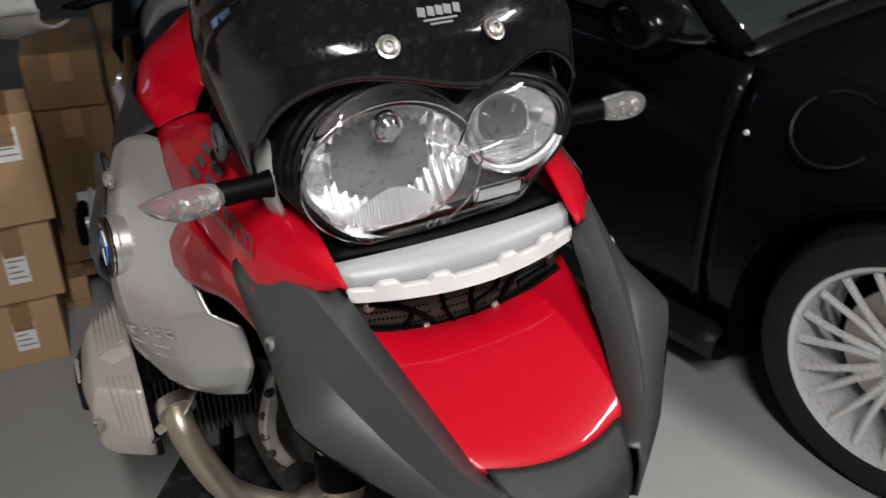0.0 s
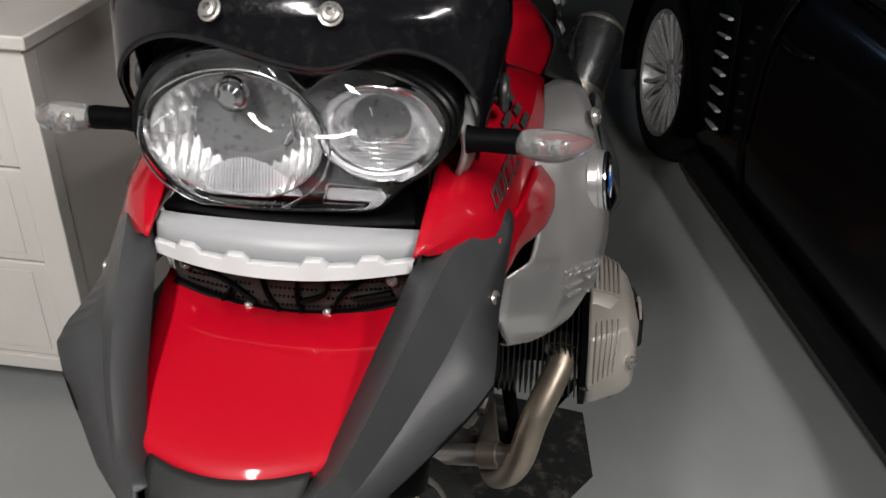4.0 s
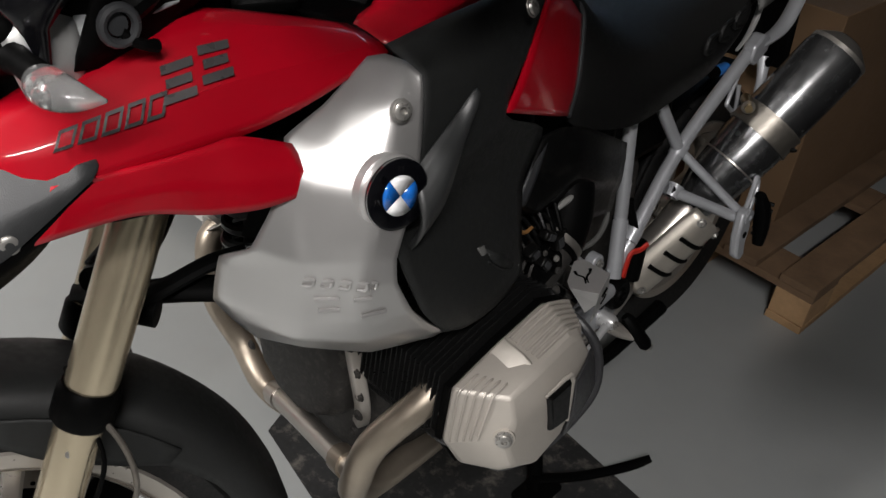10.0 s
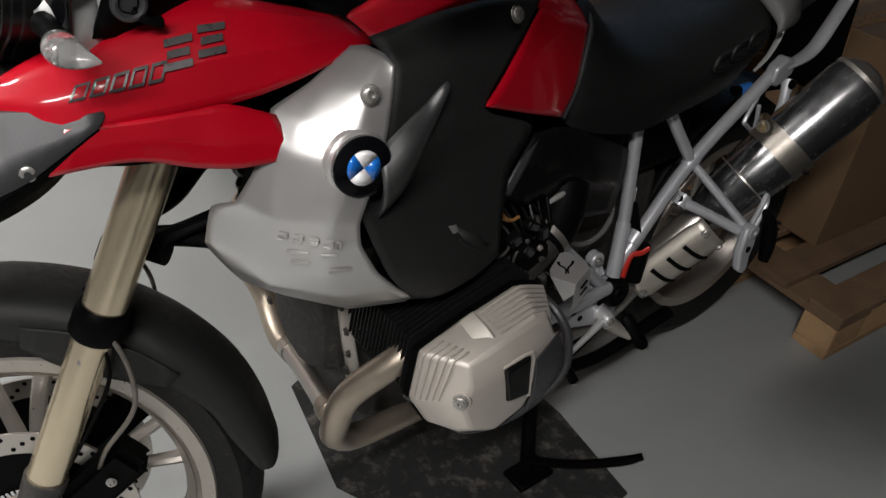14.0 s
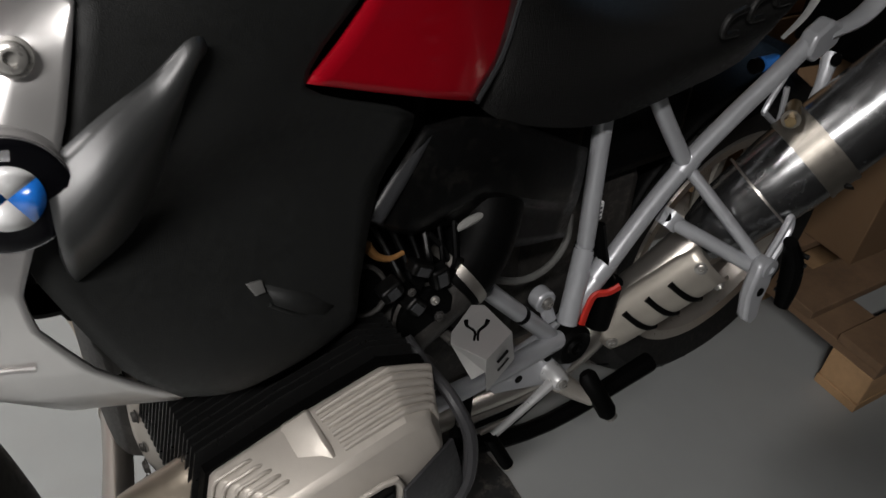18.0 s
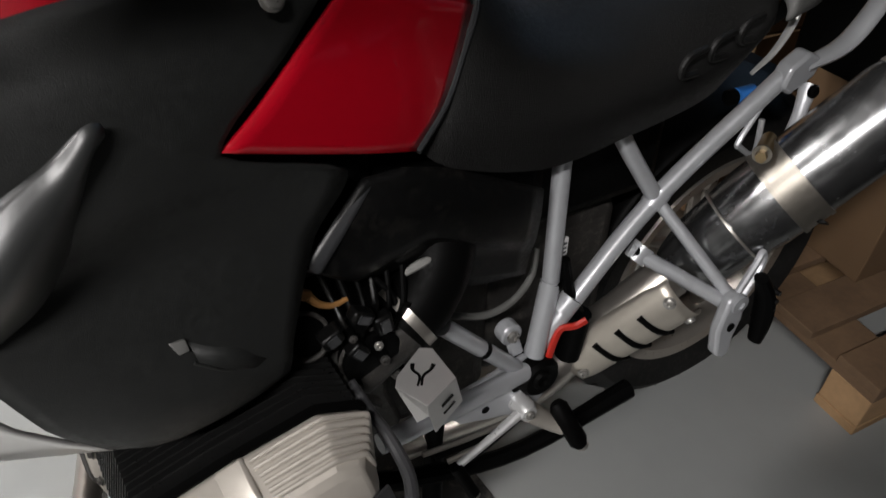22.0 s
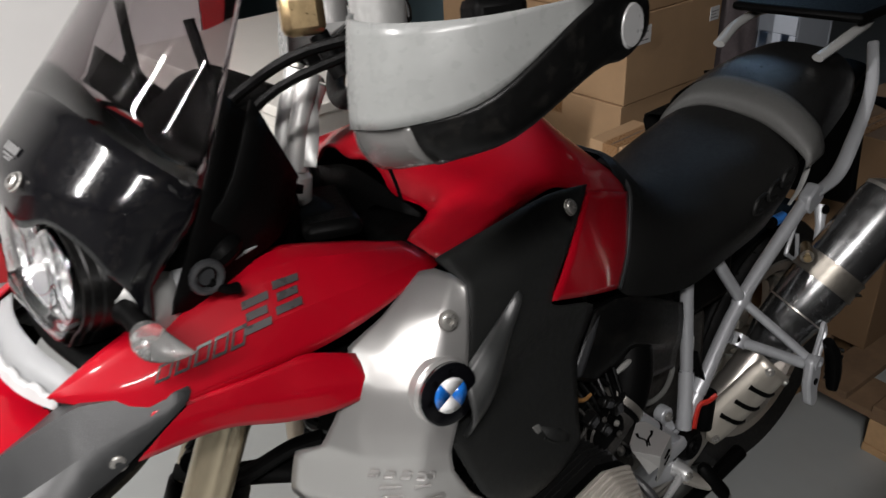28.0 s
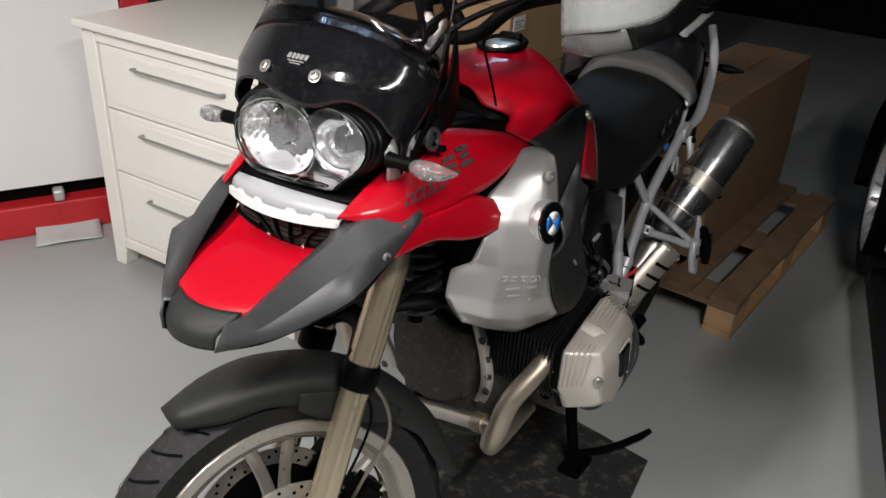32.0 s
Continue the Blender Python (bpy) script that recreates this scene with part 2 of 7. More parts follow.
M_FILM = material("grey_stretch_film", (0.10, 0.085, 0.09), 0.18, vary=0.3, scale=14, grain=0.4, grain_scale=60)
M_CRATE = material("pale_crate_plastic", (0.55, 0.60, 0.68), 0.45, vary=0.06, scale=10)
M_CARSILL = material("satin_black_trim", (0.008, 0.008, 0.008), 0.35, vary=0.1, scale=12, spec=0.25)
M_CARRIM = material("silver_wheel_paint", (0.62, 0.62, 0.62), 0.32, 0.35, vary=0.05, scale=14)
M_LENSCAR = material("dark_car_lamp", (0.05, 0.05, 0.055), 0.06, vary=0.1, coat=1.0)
M_WINDSCREEN = material("dark_green_screen", (0.03, 0.036, 0.032), 0.05, vary=0.1, spread=0.02, coat=0.5)
M_TUBE = glowing("lit_lamp_tube", (1.0, 0.96, 0.9), 6.0)
M_TUBEBLUE = glowing("lit_cool_lamp_tube", (0.55, 0.75, 1.0), 6.0)
M_MUFFLER = material("satin_stainless_muffler", (0.24, 0.243, 0.246), 0.24, 0.95, vary=0.06, scale=5, spread=0.05, dust=0.05)
# deck and cross boards, darker than the blocks and runners
M_PINEDARK = material("dark_pine_board", (0.16, 0.098, 0.055), 0.85, vary=0.45, scale=9, grain=0.3, grain_scale=90)
M_FIN = material("black_cooling_fin_paint", (0.008, 0.008, 0.008), 0.34, vary=0.1, scale=20, spec=0.35)
M_SCREW = material("zinc_plated_screw", (0.34, 0.33, 0.31), 0.32, 0.7, vary=0.06)
M_SEATREAR = material("smooth_black_seat_vinyl", (0.007, 0.007, 0.007), 0.34, vary=0.12, scale=20, grain=0.3, grain_scale=700)
M_SHEET = material("grey_recycled_paper", (0.42, 0.42, 0.41), 0.8, vary=0.08, scale=14)
M_GREYHOSE = material("grey_rubber_hose", (0.10, 0.10, 0.095), 0.55)
M_GUARDALU = material("bead_blasted_aluminium", (0.52, 0.51, 0.50), 0.42, 0.75, vary=0.07, scale=30, grain=0.08, grain_scale=900)
M_HANDLEGREY = material("mid_grey_plastic", (0.12, 0.12, 0.115), 0.45)
M_EDGEGREY = material("light_grey_plastic", (0.22, 0.22, 0.21), 0.4)


# ---- mesh helpers ----
def part(name, bm, mat, parent=None, label="", smooth=True, angle=35, bevel=0.0, thick=0.0, offset=0.0):
    """Link a bmesh as one mesh object, under a thing or a part."""
    bmesh.ops.recalc_face_normals(bm, faces=bm.faces) if not thick else None
    me = bpy.data.meshes.new(name)
    bm.to_mesh(me)
    bm.free()
    me.materials.append(mat)
    ob = new(name, me)
    if parent:
        ob.parent = parent
    if label:
        ob["label"] = label
    if thick:
        s = ob.modifiers.new("solid", "SOLIDIFY")
        s.thickness, s.offset = thick, offset
    if bevel:
        b = ob.modifiers.new("bevel", "BEVEL")
        b.width, b.segments, b.limit_method, b.angle_limit = bevel, 2, "ANGLE", radians(30)
    if smooth:
        me.polygons.foreach_set("use_smooth", [True] * len(me.polygons))
        me.set_sharp_from_angle(angle=radians(angle))
    return ob


def thing(name, label, category, m=None, group="", kind=""):
    ob = new(name)
    ob.empty_display_size = 0.05
    if m is not None:
        ob.matrix_world = m
    return tagged(ob, label, category, group, kind)


def box_bm(x0, x1, y0, y1, z0, z1, bm=None, m=None):
    bm = bm or bmesh.new()
    vs = [bm.verts.new((x, y, z)) for x in (x0, x1) for y in (y0, y1) for z in (z0, z1)]
    for f in ((0, 1, 3, 2), (4, 6, 7, 5), (0, 4, 5, 1), (2, 3, 7, 6), (0, 2, 6, 4), (1, 5, 7, 3)):
        bm.faces.new([vs[i] for i in f])
    if m is not None:
        bmesh.ops.transform(bm, matrix=m, verts=vs)
    return bm


def crom(p, n, closed=False):
    """Catmull-Rom through the rows of p, n steps a span."""
    p = np.asarray(p, float)
    if len(p) == 2 and not closed:
        return np.array([p[0] + (p[1] - p[0]) * i / n for i in range(n + 1)])
    q = np.concatenate([p[-1:], p, p[:2]]) if closed else np.concatenate([2 * p[:1] - p[1:2], p, 2 * p[-1:] - p[-2:-1]])
    out = []
    for i in range(len(q) - 3):
        a, b, c, d = q[i : i + 4]
        for k in range(n):
            t = k / n
            out.append(0.5 * (2 * b + (c - a) * t + (2 * a - 5 * b + 4 * c - d) * t * t + (3 * b - a - 3 * c + d) * t**3))
    if not closed:
        out.append(p[-1])
    return np.array(out)


def grid_bm(g, closed=False, caps=False, bm=None):
    """Quads over rows of points."""
    bm = bm or bmesh.new()
    v = [[bm.verts.new(p) for p in row] for row in g]
    n = len(v[0])
    for a, b in zip(v, v[1:]):
        for j in range(n if closed else n - 1):
            k = (j + 1) % n
            bm.faces.new((a[j], a[k], b[k], b[j]))
    if caps:
        bm.faces.new(v[0][::-1])
        bm.faces.new(v[-1])
    return bm


def surf(rows, nu=4, nv=4, closed=False, caps=False, flip=False, firm=0.0, firm_rows=0.0):
    """A smooth sheet through rows of control points; flip mirrors it across the bike's middle."""
    a = np.asarray(rows, float)
    if flip:
        a = a * (-1, 1, 1)
        a = a[:, ::-1]
    if nv > 1:
        soft = np.array([crom(r, nv, closed) for r in a])
        if firm:
            hard = np.array([[r[j] + (r[j + 1] - r[j]) * k / nv for j in range(len(r) - 1) for k in range(nv)] + [r[-1]] for r in a])
            soft = soft * (1 - firm) + hard * firm
        a = soft
    if nu > 1:
        soft = np.array([crom(a[:, j], nu) for j in range(a.shape[1])]).transpose(1, 0, 2)
        if firm_rows:
            hard = np.array([a[i] + (a[i + 1] - a[i]) * k / nu for i in range(len(a) - 1) for k in range(nu)] + [a[-1]])
            soft = soft * (1 - firm_rows) + hard * firm_rows
        a = soft
    return grid_bm(a, closed, caps)


def tube(points, r, seg=12, n=5, r2=None, caps=True, flat=1.0):
    """A round bar or pipe along a smooth path; r may be a list of radii, one for each point."""
    pts = np.asarray(points, float)
    rad = np.asarray(r if hasattr(r, "__len__") else [r] * len(pts), float)
    path = crom(np.c_[pts, rad], n) if len(pts) > 2 and n > 1 else np.c_[pts, rad]
    p, rad = path[:, :3], path[:, 3]
    tan = np.gradient(p, axis=0)
    tan /= np.linalg.norm(tan, axis=1)[:, None]
    up = np.array([0, 0, 1.0]) if abs(tan[0][2]) < 0.9 else np.array([1.0, 0, 0])
    rings = []
    for c, t, q in zip(p, tan, rad):
        side = np.cross(t, up)
        side /= np.linalg.norm(side)
        up = np.cross(side, t)
        rings.append([c + q * (math.cos(a) * side + flat * math.sin(a) * up) for a in np.linspace(0, 2 * math.pi, seg, endpoint=False)])
    return grid_bm(rings, True, caps)


def lathe(profile, seg=32, axis="x", at=(0, 0, 0), bm=None, closed=False):
    """Turn a profile of (radius, along) pairs about an axis."""
    rings = []
    for r, h in profile:
        ring = []
        for a in np.linspace(0, 2 * math.pi, seg, endpoint=False):
            c, s = r * math.cos(a), r * math.sin(a)
            ring.append({"x": (h, c, s), "y": (s, h, c), "z": (c, s, h)}[axis])
        rings.append(np.array(ring) + at)
    if closed:
        rings.append(rings[0])
    bm = grid_bm(rings, True, not closed, bm)
    if closed:
        bmesh.ops.remove_doubles(bm, verts=bm.verts, dist=1e-5)
    return bm


def screw(parent, p, normal, r=0.008, mat=None, name="screw"):
    """A round-headed screw with a socket and a washer rim, its head along the normal."""
    bm = lathe([(r * 1.25, 0), (r * 1.25, r * 0.2), (r, r * 0.25), (r * 0.95, r * 0.6), (r * 0.7, r * 0.75), (r * 0.42, r * 0.75), (r * 0.38, r * 0.3)], 16, "z")
    m = Matrix.Translation(p) @ Vector(normal).to_track_quat("Z", "Y").to_matrix().to_4x4()
    bmesh.ops.transform(bm, matrix=m, verts=bm.verts)
    return part(name, bm, mat or M_SCREW, parent)


def turned(bm, m):
    bmesh.ops.transform(bm, matrix=m, verts=bm.verts)
    return bm




# ---- the room ----
floor = tagged(part("floor", box_bm(-7, 7, -6, 8, -0.2, 0), M_FLOOR, smooth=False), "grey painted concrete garage floor, dusty and scuffed", "floor", kind="structure")
ceiling = tagged(part("ceiling", box_bm(-7, 7, -6, 8, 2.7, 2.85), M_CEIL, smooth=False), "plain grey garage ceiling", "ceiling", kind="structure")
# the white wall runs at a slant; its panel stops at a red post
WEST = Matrix.Translation((-2.165, 0.43, 0)) @ Matrix.Rotation(radians(-27), 4, "Z")
wall_west = tagged(part("wall_west", box_bm(-0.22, -0.02, -6.0, 0.56, 0.185, 2.7, m=WEST), M_WALL, smooth=False), "white smooth garage wall panel above a red base beam", "wall", kind="structure")
tagged(part("wall_gap", box_bm(-0.22, -0.06, -6.0, 0.56, 0.0, 0.185, m=WEST), M_BLACK, smooth=False), "dark gap under the white wall panel", "wall", kind="structure")
beam = tagged(part("base_beam", box_bm(-0.058, 0.03, -6.0, 0.56, 0.0, 0.125, m=WEST), M_REDBEAM, smooth=False, bevel=0.006), "red painted steel base beam along the wall", "beam", kind="structure")
tagged(part("wall_post", box_bm(-0.12, 0.0, 0.565, 0.665, 0, 2.7, m=WEST), M_REDBEAM, smooth=False, bevel=0.006), "red painted steel wall post beside the dresser", "post", kind="structure")
tagged(part("wall_teal", box_bm(-6.0, -1.55, 2.75, 2.95, 0, 2.7), M_TEAL, smooth=False), "blue-grey painted wall behind the boxes", "wall", kind="structure")
tagged(part("wall_north", box_bm(-7, 7, 7.0, 7.2, 0, 2.7), M_UNLITWALL, smooth=False), "end wall of the garage, near black for want of light", "wall", kind="structure")
tagged(part("wall_south", box_bm(-7, 7, -5.2, -5.0, 0, 2.7), M_PALEWALL, smooth=False), "light grey garage wall behind the walk", "wall", kind="structure")
tagged(part("wall_east", box_bm(4.6, 4.8, -6, 8, 0, 2.7), M_PALEWALL, smooth=False), "light grey garage side wall", "wall", kind="structure")
tagged(part("wall_corner", box_bm(-7.2, -7.0, -6, 8, 0, 2.7), M_UNLITWALL, smooth=False), "garage side wall, near black for want of light", "wall", kind="structure")


def tube_lamp(at, along, lit=M_TUBE):
    """A ceiling batten with a white housing and two lit tubes."""
    m = Matrix.Translation(at) @ Matrix.Rotation(radians(0 if along == "y" else 90), 4, "Z")
    ob = thing("ceiling_lamp", "white ceiling batten lamp with two lit tubes", "lamp", m, "ceiling lamps")
    part("housing", box_bm(-0.07, 0.07, -0.75, 0.75, 0.05, 0.12), M_WHITEEN, ob, bevel=0.008)
    for x in (-0.045, 0.045):
        part("lamp_tube", lathe([(0.013, -0.7), (0.013, 0.7)], 12, "y", (x, 0, 0.035)), lit, ob)
    return ob


tube_lamp((-0.5, -1.7, 2.58), "y")
tube_lamp((1.45, -1.10, 2.58), "y")
tube_lamp((-1.55, 3.4, 2.58), "y", M_TUBEBLUE)


# ---- the white chest of drawers ----
DRESSER = Matrix.Translation((-1.675, 0.612, 0)) @ Matrix.Rotation(radians(2.2), 4, "Z") @ Matrix.Diagonal((0.985, 0.93, 1.06, 1.0))
dresser = thing("dresser", "white lacquered wooden chest of drawers with long grey handles", "dresser", DRESSER)
part("top", box_bm(-0.02, 0.905, -0.02, 0.66, 0.822, 0.848), M_WHITE, dresser, bevel=0.004)
part("side_panel", box_bm(0.001, 0.026, 0.045, 0.652, 0.085, 0.821), M_WHITE, dresser, bevel=0.002)
part("side_panel", box_bm(0.859, 0.884, 0.045, 0.652, 0.085, 0.821), M_WHITE, dresser, bevel=0.002)
part("back_panel", box_bm(0.027, 0.858, 0.636, 0.650, 0.085, 0.821), M_WHITE, dresser)
part("bottom_rail", box_bm(0.066, 0.819, 0.002, 0.030, 0.072, 0.108), M_WHITE, dresser, bevel=0.002)
part("top_rail", box_bm(0.066, 0.819, 0.002, 0.030, 0.785, 0.8215), M_WHITE, dresser, bevel=0.002)
for x0 in (0.0, 0.820):
    part("stile", box_bm(x0, x0 + 0.065, 0.0, 0.044, 0.06, 0.8215), M_WHITE, dresser, bevel=0.003)
for x0, y0 in ((0.0, 0.0), (0.820, 0.0), (0.0, 0.59), (0.820, 0.59)):
    bm = box_bm(x0, x0 + 0.065, y0, y0 + 0.062, 0, 0.0595 if y0 == 0 else 0.0845)
    for v in bm.verts:
        if v.co.z < 0.01:
            v.co.x += 0.012 if x0 > 0.4 and v.co.x < x0 + 0.03 else -0.012 if x0 < 0.4 and v.co.x > x0 + 0.03 else 0
    part("leg", bm, M_WHITE, dresser, bevel=0.003)
for z0, z1 in ((0.111, 0.357), (0.361, 0.573), (0.577, 0.782)):
    bm = box_bm(0.068, 0.817, 0.010, 0.032, z0, z1)
    drawer = part("drawer", bm, M_WHITE, dresser, bevel=0.004)
    part("drawer_panel", box_bm(0.105, 0.780, 0.0075, 0.0098, z0 + 0.02, z1 - 0.02), M_WHITE, drawer, bevel=0.001)
    hz = z0 + (z1 - z0) * 0.76
    part("handle", tube([(0.24, 0.0085, hz - 0.004), (0.245, -0.012, hz), (0.27, -0.020, hz + 0.002), (0.44, -0.022, hz + 0.003), (0.61, -0.020, hz + 0.002), (0.635, -0.012, hz), (0.64, 0.0085, hz - 0.004)], [0.007, 0.0055, 0.005, 0.005, 0.005, 0.0055, 0.007], 10, 4, flat=0.8), M_HANDLE, drawer, "grey metal bar handle")
part("carcass", box_bm(0.03, 0.855, 0.034, 0.634, 0.088, 0.815), M_BLACK, dresser)


# ---- cardboard boxes and pallets ----
def carton(w, d, h, m, label, name="cardboard_box", group="", labels=(), mat=None):
    """A taped carton: w along x, d along y; labels are (side, u, v, width, height)."""
    ob = thing(name, label, "box", m, group)
    bm = box_bm(0, w, 0, d, 0, h)
    bmesh.ops.subdivide_edges(bm, edges=bm.edges[:], cuts=4, use_grid_fill=True)
    rnd = random.Random(int(w * 977 + d * 313 + h * 7919))
    ph = rnd.random() * 6
    for v in bm.verts:
        sx, sy, sz = math.sin(math.pi * v.co.x / w), math.sin(math.pi * v.co.y / d), math.sin(math.pi * v.co.z / h)
        v.co.x += (0.004 + 0.002 * math.sin(ph)) * sy * sz * (1 if v.co.x > w / 2 else -1) * (abs(v.co.x - w / 2) > w * 0.49)
        v.co.y += 0.004 * sx * sz * (1 if v.co.y > d / 2 else -1) * (abs(v.co.y - d / 2) > d * 0.49)
        v.co.z += -0.003 * sx * sy * (v.co.z > h * 0.99)
    body = part("body", bm, mat or M_CARD, ob, bevel=0.0025, angle=40)
    part("tape", box_bm(w / 2 - 0.024, w / 2 + 0.024, -0.0062, d + 0.0062, h - 0.0005, h + 0.0012), M_TAPE, ob, bevel=0.0)
    part("tape_end", box_bm(w / 2 - 0.024, w / 2 + 0.024, -0.0065, -0.0050, h - 0.075, h + 0.001), M_TAPE, ob)
    part("flap_seam", box_bm(w / 2 - 0.001, w / 2 + 0.001, 0.0, d, h + 0.0012, h + 0.0020), M_INK, ob)
    for side, u, v, lw, lh in labels:
        if side == "front":
            paper = part("label", box_bm(u, u + lw, -0.0062, -0.0045, v, v + lh), M_LABEL, ob, "white printed paper label")
            for k in range(4):
                part("label_line", box_bm(u + 0.1 * lw, u + lw * (0.9 - 0.15 * (k % 3)), -0.0068, -0.0062, v + lh * (0.18 + 0.19 * k), v + lh * (0.22 + 0.19 * k)), M_INK, paper)
        else:
            paper = part("label", box_bm(w + 0.0045, w + 0.0062, u, u + lw, v, v + lh), M_LABEL, ob, "white printed paper label")
            for k in range(3):
                part("label_line", box_bm(w + 0.0062, w + 0.0068, u + 0.1 * lw, u + lw * (0.85 - 0.2 * (k % 2)), v + lh * (0.2 + 0.22 * k), v + lh * (0.25 + 0.22 * k)), M_INK, paper)
    return ob


def pallet(m, w, d, label):
    """A wooden pallet: long deck boards, three cross boards, nine blocks and three runners."""
    ob = thing("pallet", label, "pallet", m, "wooden pallets")
    widths = (0.100, 0.098, 0.143, 0.098, 0.100)
    gap = (w - sum(widths)) / 4
    x = 0.0
    for k, wd in enumerate(widths):
        bm = box_bm(x, x + wd, -0.004 * (k % 2), d + 0.003 * (k % 3), 0.122, 0.143)
        part("deck_board", bm, M_PINEDARK, ob, smooth=False, bevel=0.002)
        x += wd + gap
    for y in (0.0, d / 2 - 0.07, d - 0.143):
        part("cross_board", box_bm(0.002, w - 0.002, y + 0.003, y + 0.140, 0.100, 0.1215), M_PINEDARK, ob, smooth=False, bevel=0.002)
        for xc, bwid in ((0.004, 0.098), (w / 2 - 0.072, 0.143), (w - 0.102, 0.098)):
            part("block", box_bm(xc, xc + bwid, y + 0.004, y + 0.139, 0.0225, 0.0995), M_PINE, ob, smooth=False, bevel=0.003)
    for xc, bwid in ((0.003, 0.1), (w / 2 - 0.073, 0.145), (w - 0.103, 0.1)):
        part("runner", box_bm(xc, xc + bwid, 0.001, d - 0.001, 0.0, 0.022), M_PINE, ob, smooth=False, bevel=0.002)
    return ob


PAL = Matrix.Translation((-0.460, 1.612, 0)) @ Matrix.Rotation(radians(-3.2), 4, "Z")
pallet(PAL, 0.80, 1.18, "rough pine pallet with a long box on it")
# a tall carton, a flat one and a large plain one, on that pallet, in the shaded cardboard
carton(0.20, 0.36, 0.46, PAL @ Matrix.Translation((0.055, 0.02, 0.143)), "tall brown cardboard box with a white label on a pallet", labels=(("front", 0.07, 0.05, 0.06, 0.17),), mat=M_CARDSHADE)
carton(0.19, 0.36, 0.15, PAL @ Matrix.Translation((0.06, 0.03, 0.606)), "flat brown cardboard box on a taller box", mat=M_CARDSHADE)
carton(0.30, 0.93, 0.585, PAL @ Matrix.Translation((0.265, 0.20, 0.1435)), "long plain brown cardboard box on a pallet", mat=M_CARDSHADE)

# stack of big cartons on a pallet behind the dresser
pallet(Matrix.Translation((-1.55, 1.745, 0)), 0.80, 1.0, "rough pine pallet under stacked cardboard boxes")
for k in range(5):
    h = 0.203 if k == 0 else 0.2755
    carton(0.535, 0.49, h, Matrix.Translation((-1.282 - 0.004 * (k % 2), 1.77 + 0.006 * (k % 3), 0.146 if k == 0 else 0.352 + 0.278 * (k - 1))), "brown cardboard box in a tall stack on a pallet", group="stacked boxes", labels=(("right", 0.02, 0.185, 0.085, 0.055), ("right", 0.42, 0.19, 0.05, 0.045)) if k in (2, 3) else (("right", 0.04, 0.1, 0.09, 0.06),))
for k in range(3):
    carton(0.34, 0.48, 0.42, Matrix.Translation((-1.635, 1.79 + 0.01 * k, 0.146 + 0.4255 * k)), "tall brown cardboard box stacked behind the dresser", group="stacked boxes behind the dresser")
# column of three small labelled cartons
for k, (x, w, z, h) in enumerate(((-0.625, 0.185, 0.0, 0.19), (-0.605, 0.19, 0.194, 0.21), (-0.54, 0.145, 0.409, 0.285))):
    carton(w, 0.19, h, Matrix.Translation((x, 1.37 + 0.004 * k, z)) @ Matrix.Rotation(radians(1.5 * (k - 1)), 4, "Z"), "small brown cardboard box with a white label" if k else "lowest small brown cardboard box with a white label", group="column of small labelled boxes", labels=(("front", w * 0.36, h * (0.28 if k < 2 else 0.60), 0.052, 0.085),))
# wrapped goods and pale crates further back
wrap = thing("wrapped_bundle", "dark goods wrapped in grey stretch film", "bundle", Matrix.Translation((-0.86, 2.30, 0)))
rows = [[(0.09 + (0.08 + 0.012 * math.sin(5 * a + z * 9)) * math.cos(a), 0.09 + (0.08 + 0.012 * math.sin(4 * a - z * 7)) * math.sin(a), z) for a in np.linspace(0, 2 * math.pi, 28, endpoint=False)] for z in np.linspace(0, 1.1, 22)]
part("film", grid_bm(rows, True, True), M_FILM, wrap, angle=60)
for k in range(2):
    crate = thing("plastic_crate", "pale blue-white plastic crate with tall slots", "crate", Matrix.Translation((-0.96, 2.52, 0.40 * k)), "pale plastic crates")
    part("base", box_bm(0.0, 0.36, 0.0, 0.26, 0.0, 0.02), M_CRATE, crate, bevel=0.004)
    for y0 in (0.0, 0.248):
        for x0 in (0.0, 0.085, 0.17, 0.255, 0.335):
            part("upright", box_bm(x0, x0 + 0.025 + 0.025 * (0 < x0 < 0.3), y0, y0 + 0.012, 0.0205, 0.33), M_CRATE, crate, bevel=0.003)
        part("rim", box_bm(0.0, 0.36, y0 - 0.002, y0 + 0.014, 0.3305, 0.395), M_CRATE, crate, bevel=0.004)
    for x0 in (0.0, 0.348):
        part("end_panel", box_bm(x0, x0 + 0.012, 0.0145, 0.246, 0.0205, 0.395), M_CRATE, crate, bevel=0.003)

# paper on the floor, clip on the beam, mat under the bike
paper = thing("paper_sheet", "folded white paper sheet lying on the floor by the wall", "paper", Matrix.Translation((-1.985, 0.62, 0)) @ Matrix.Rotation(radians(60), 4, "Z"))
part("sheet", surf([[(-0.12, -0.07, 0.004), (0.0, -0.075, 0.012), (0.12, -0.07, 0.005)], [(-0.115, 0.0, 0.02), (0.0, 0.0, 0.014), (0.12, 0.005, 0.012)], [(-0.11, 0.085, 0.052), (0.0, 0.08, 0.040), (0.115, 0.085, 0.045)]], 4, 4), M_SHEET, paper, thick=0.002)
clip = thing("pipe_clip", "small grey metal clip on the red base beam", "clip", WEST @ Matrix.Translation((0.0, 0.245, 0.1255)))
part("clip_body", box_bm(-0.03, 0.026, -0.02, 0.02, 0, 0.045), M_LUG, clip, bevel=0.008)
mat_ob = thing("floor_mat", "dusty black rubber mat under the motorcycle", "mat")
outline = crom([(-0.40, 0.62), (-0.30, 0.38), (0.0, 0.325), (0.25, 0.45), (0.369, 0.63), (0.345, 0.83), (0.10, 0.86), (-0.25, 0.84)], 1, True)
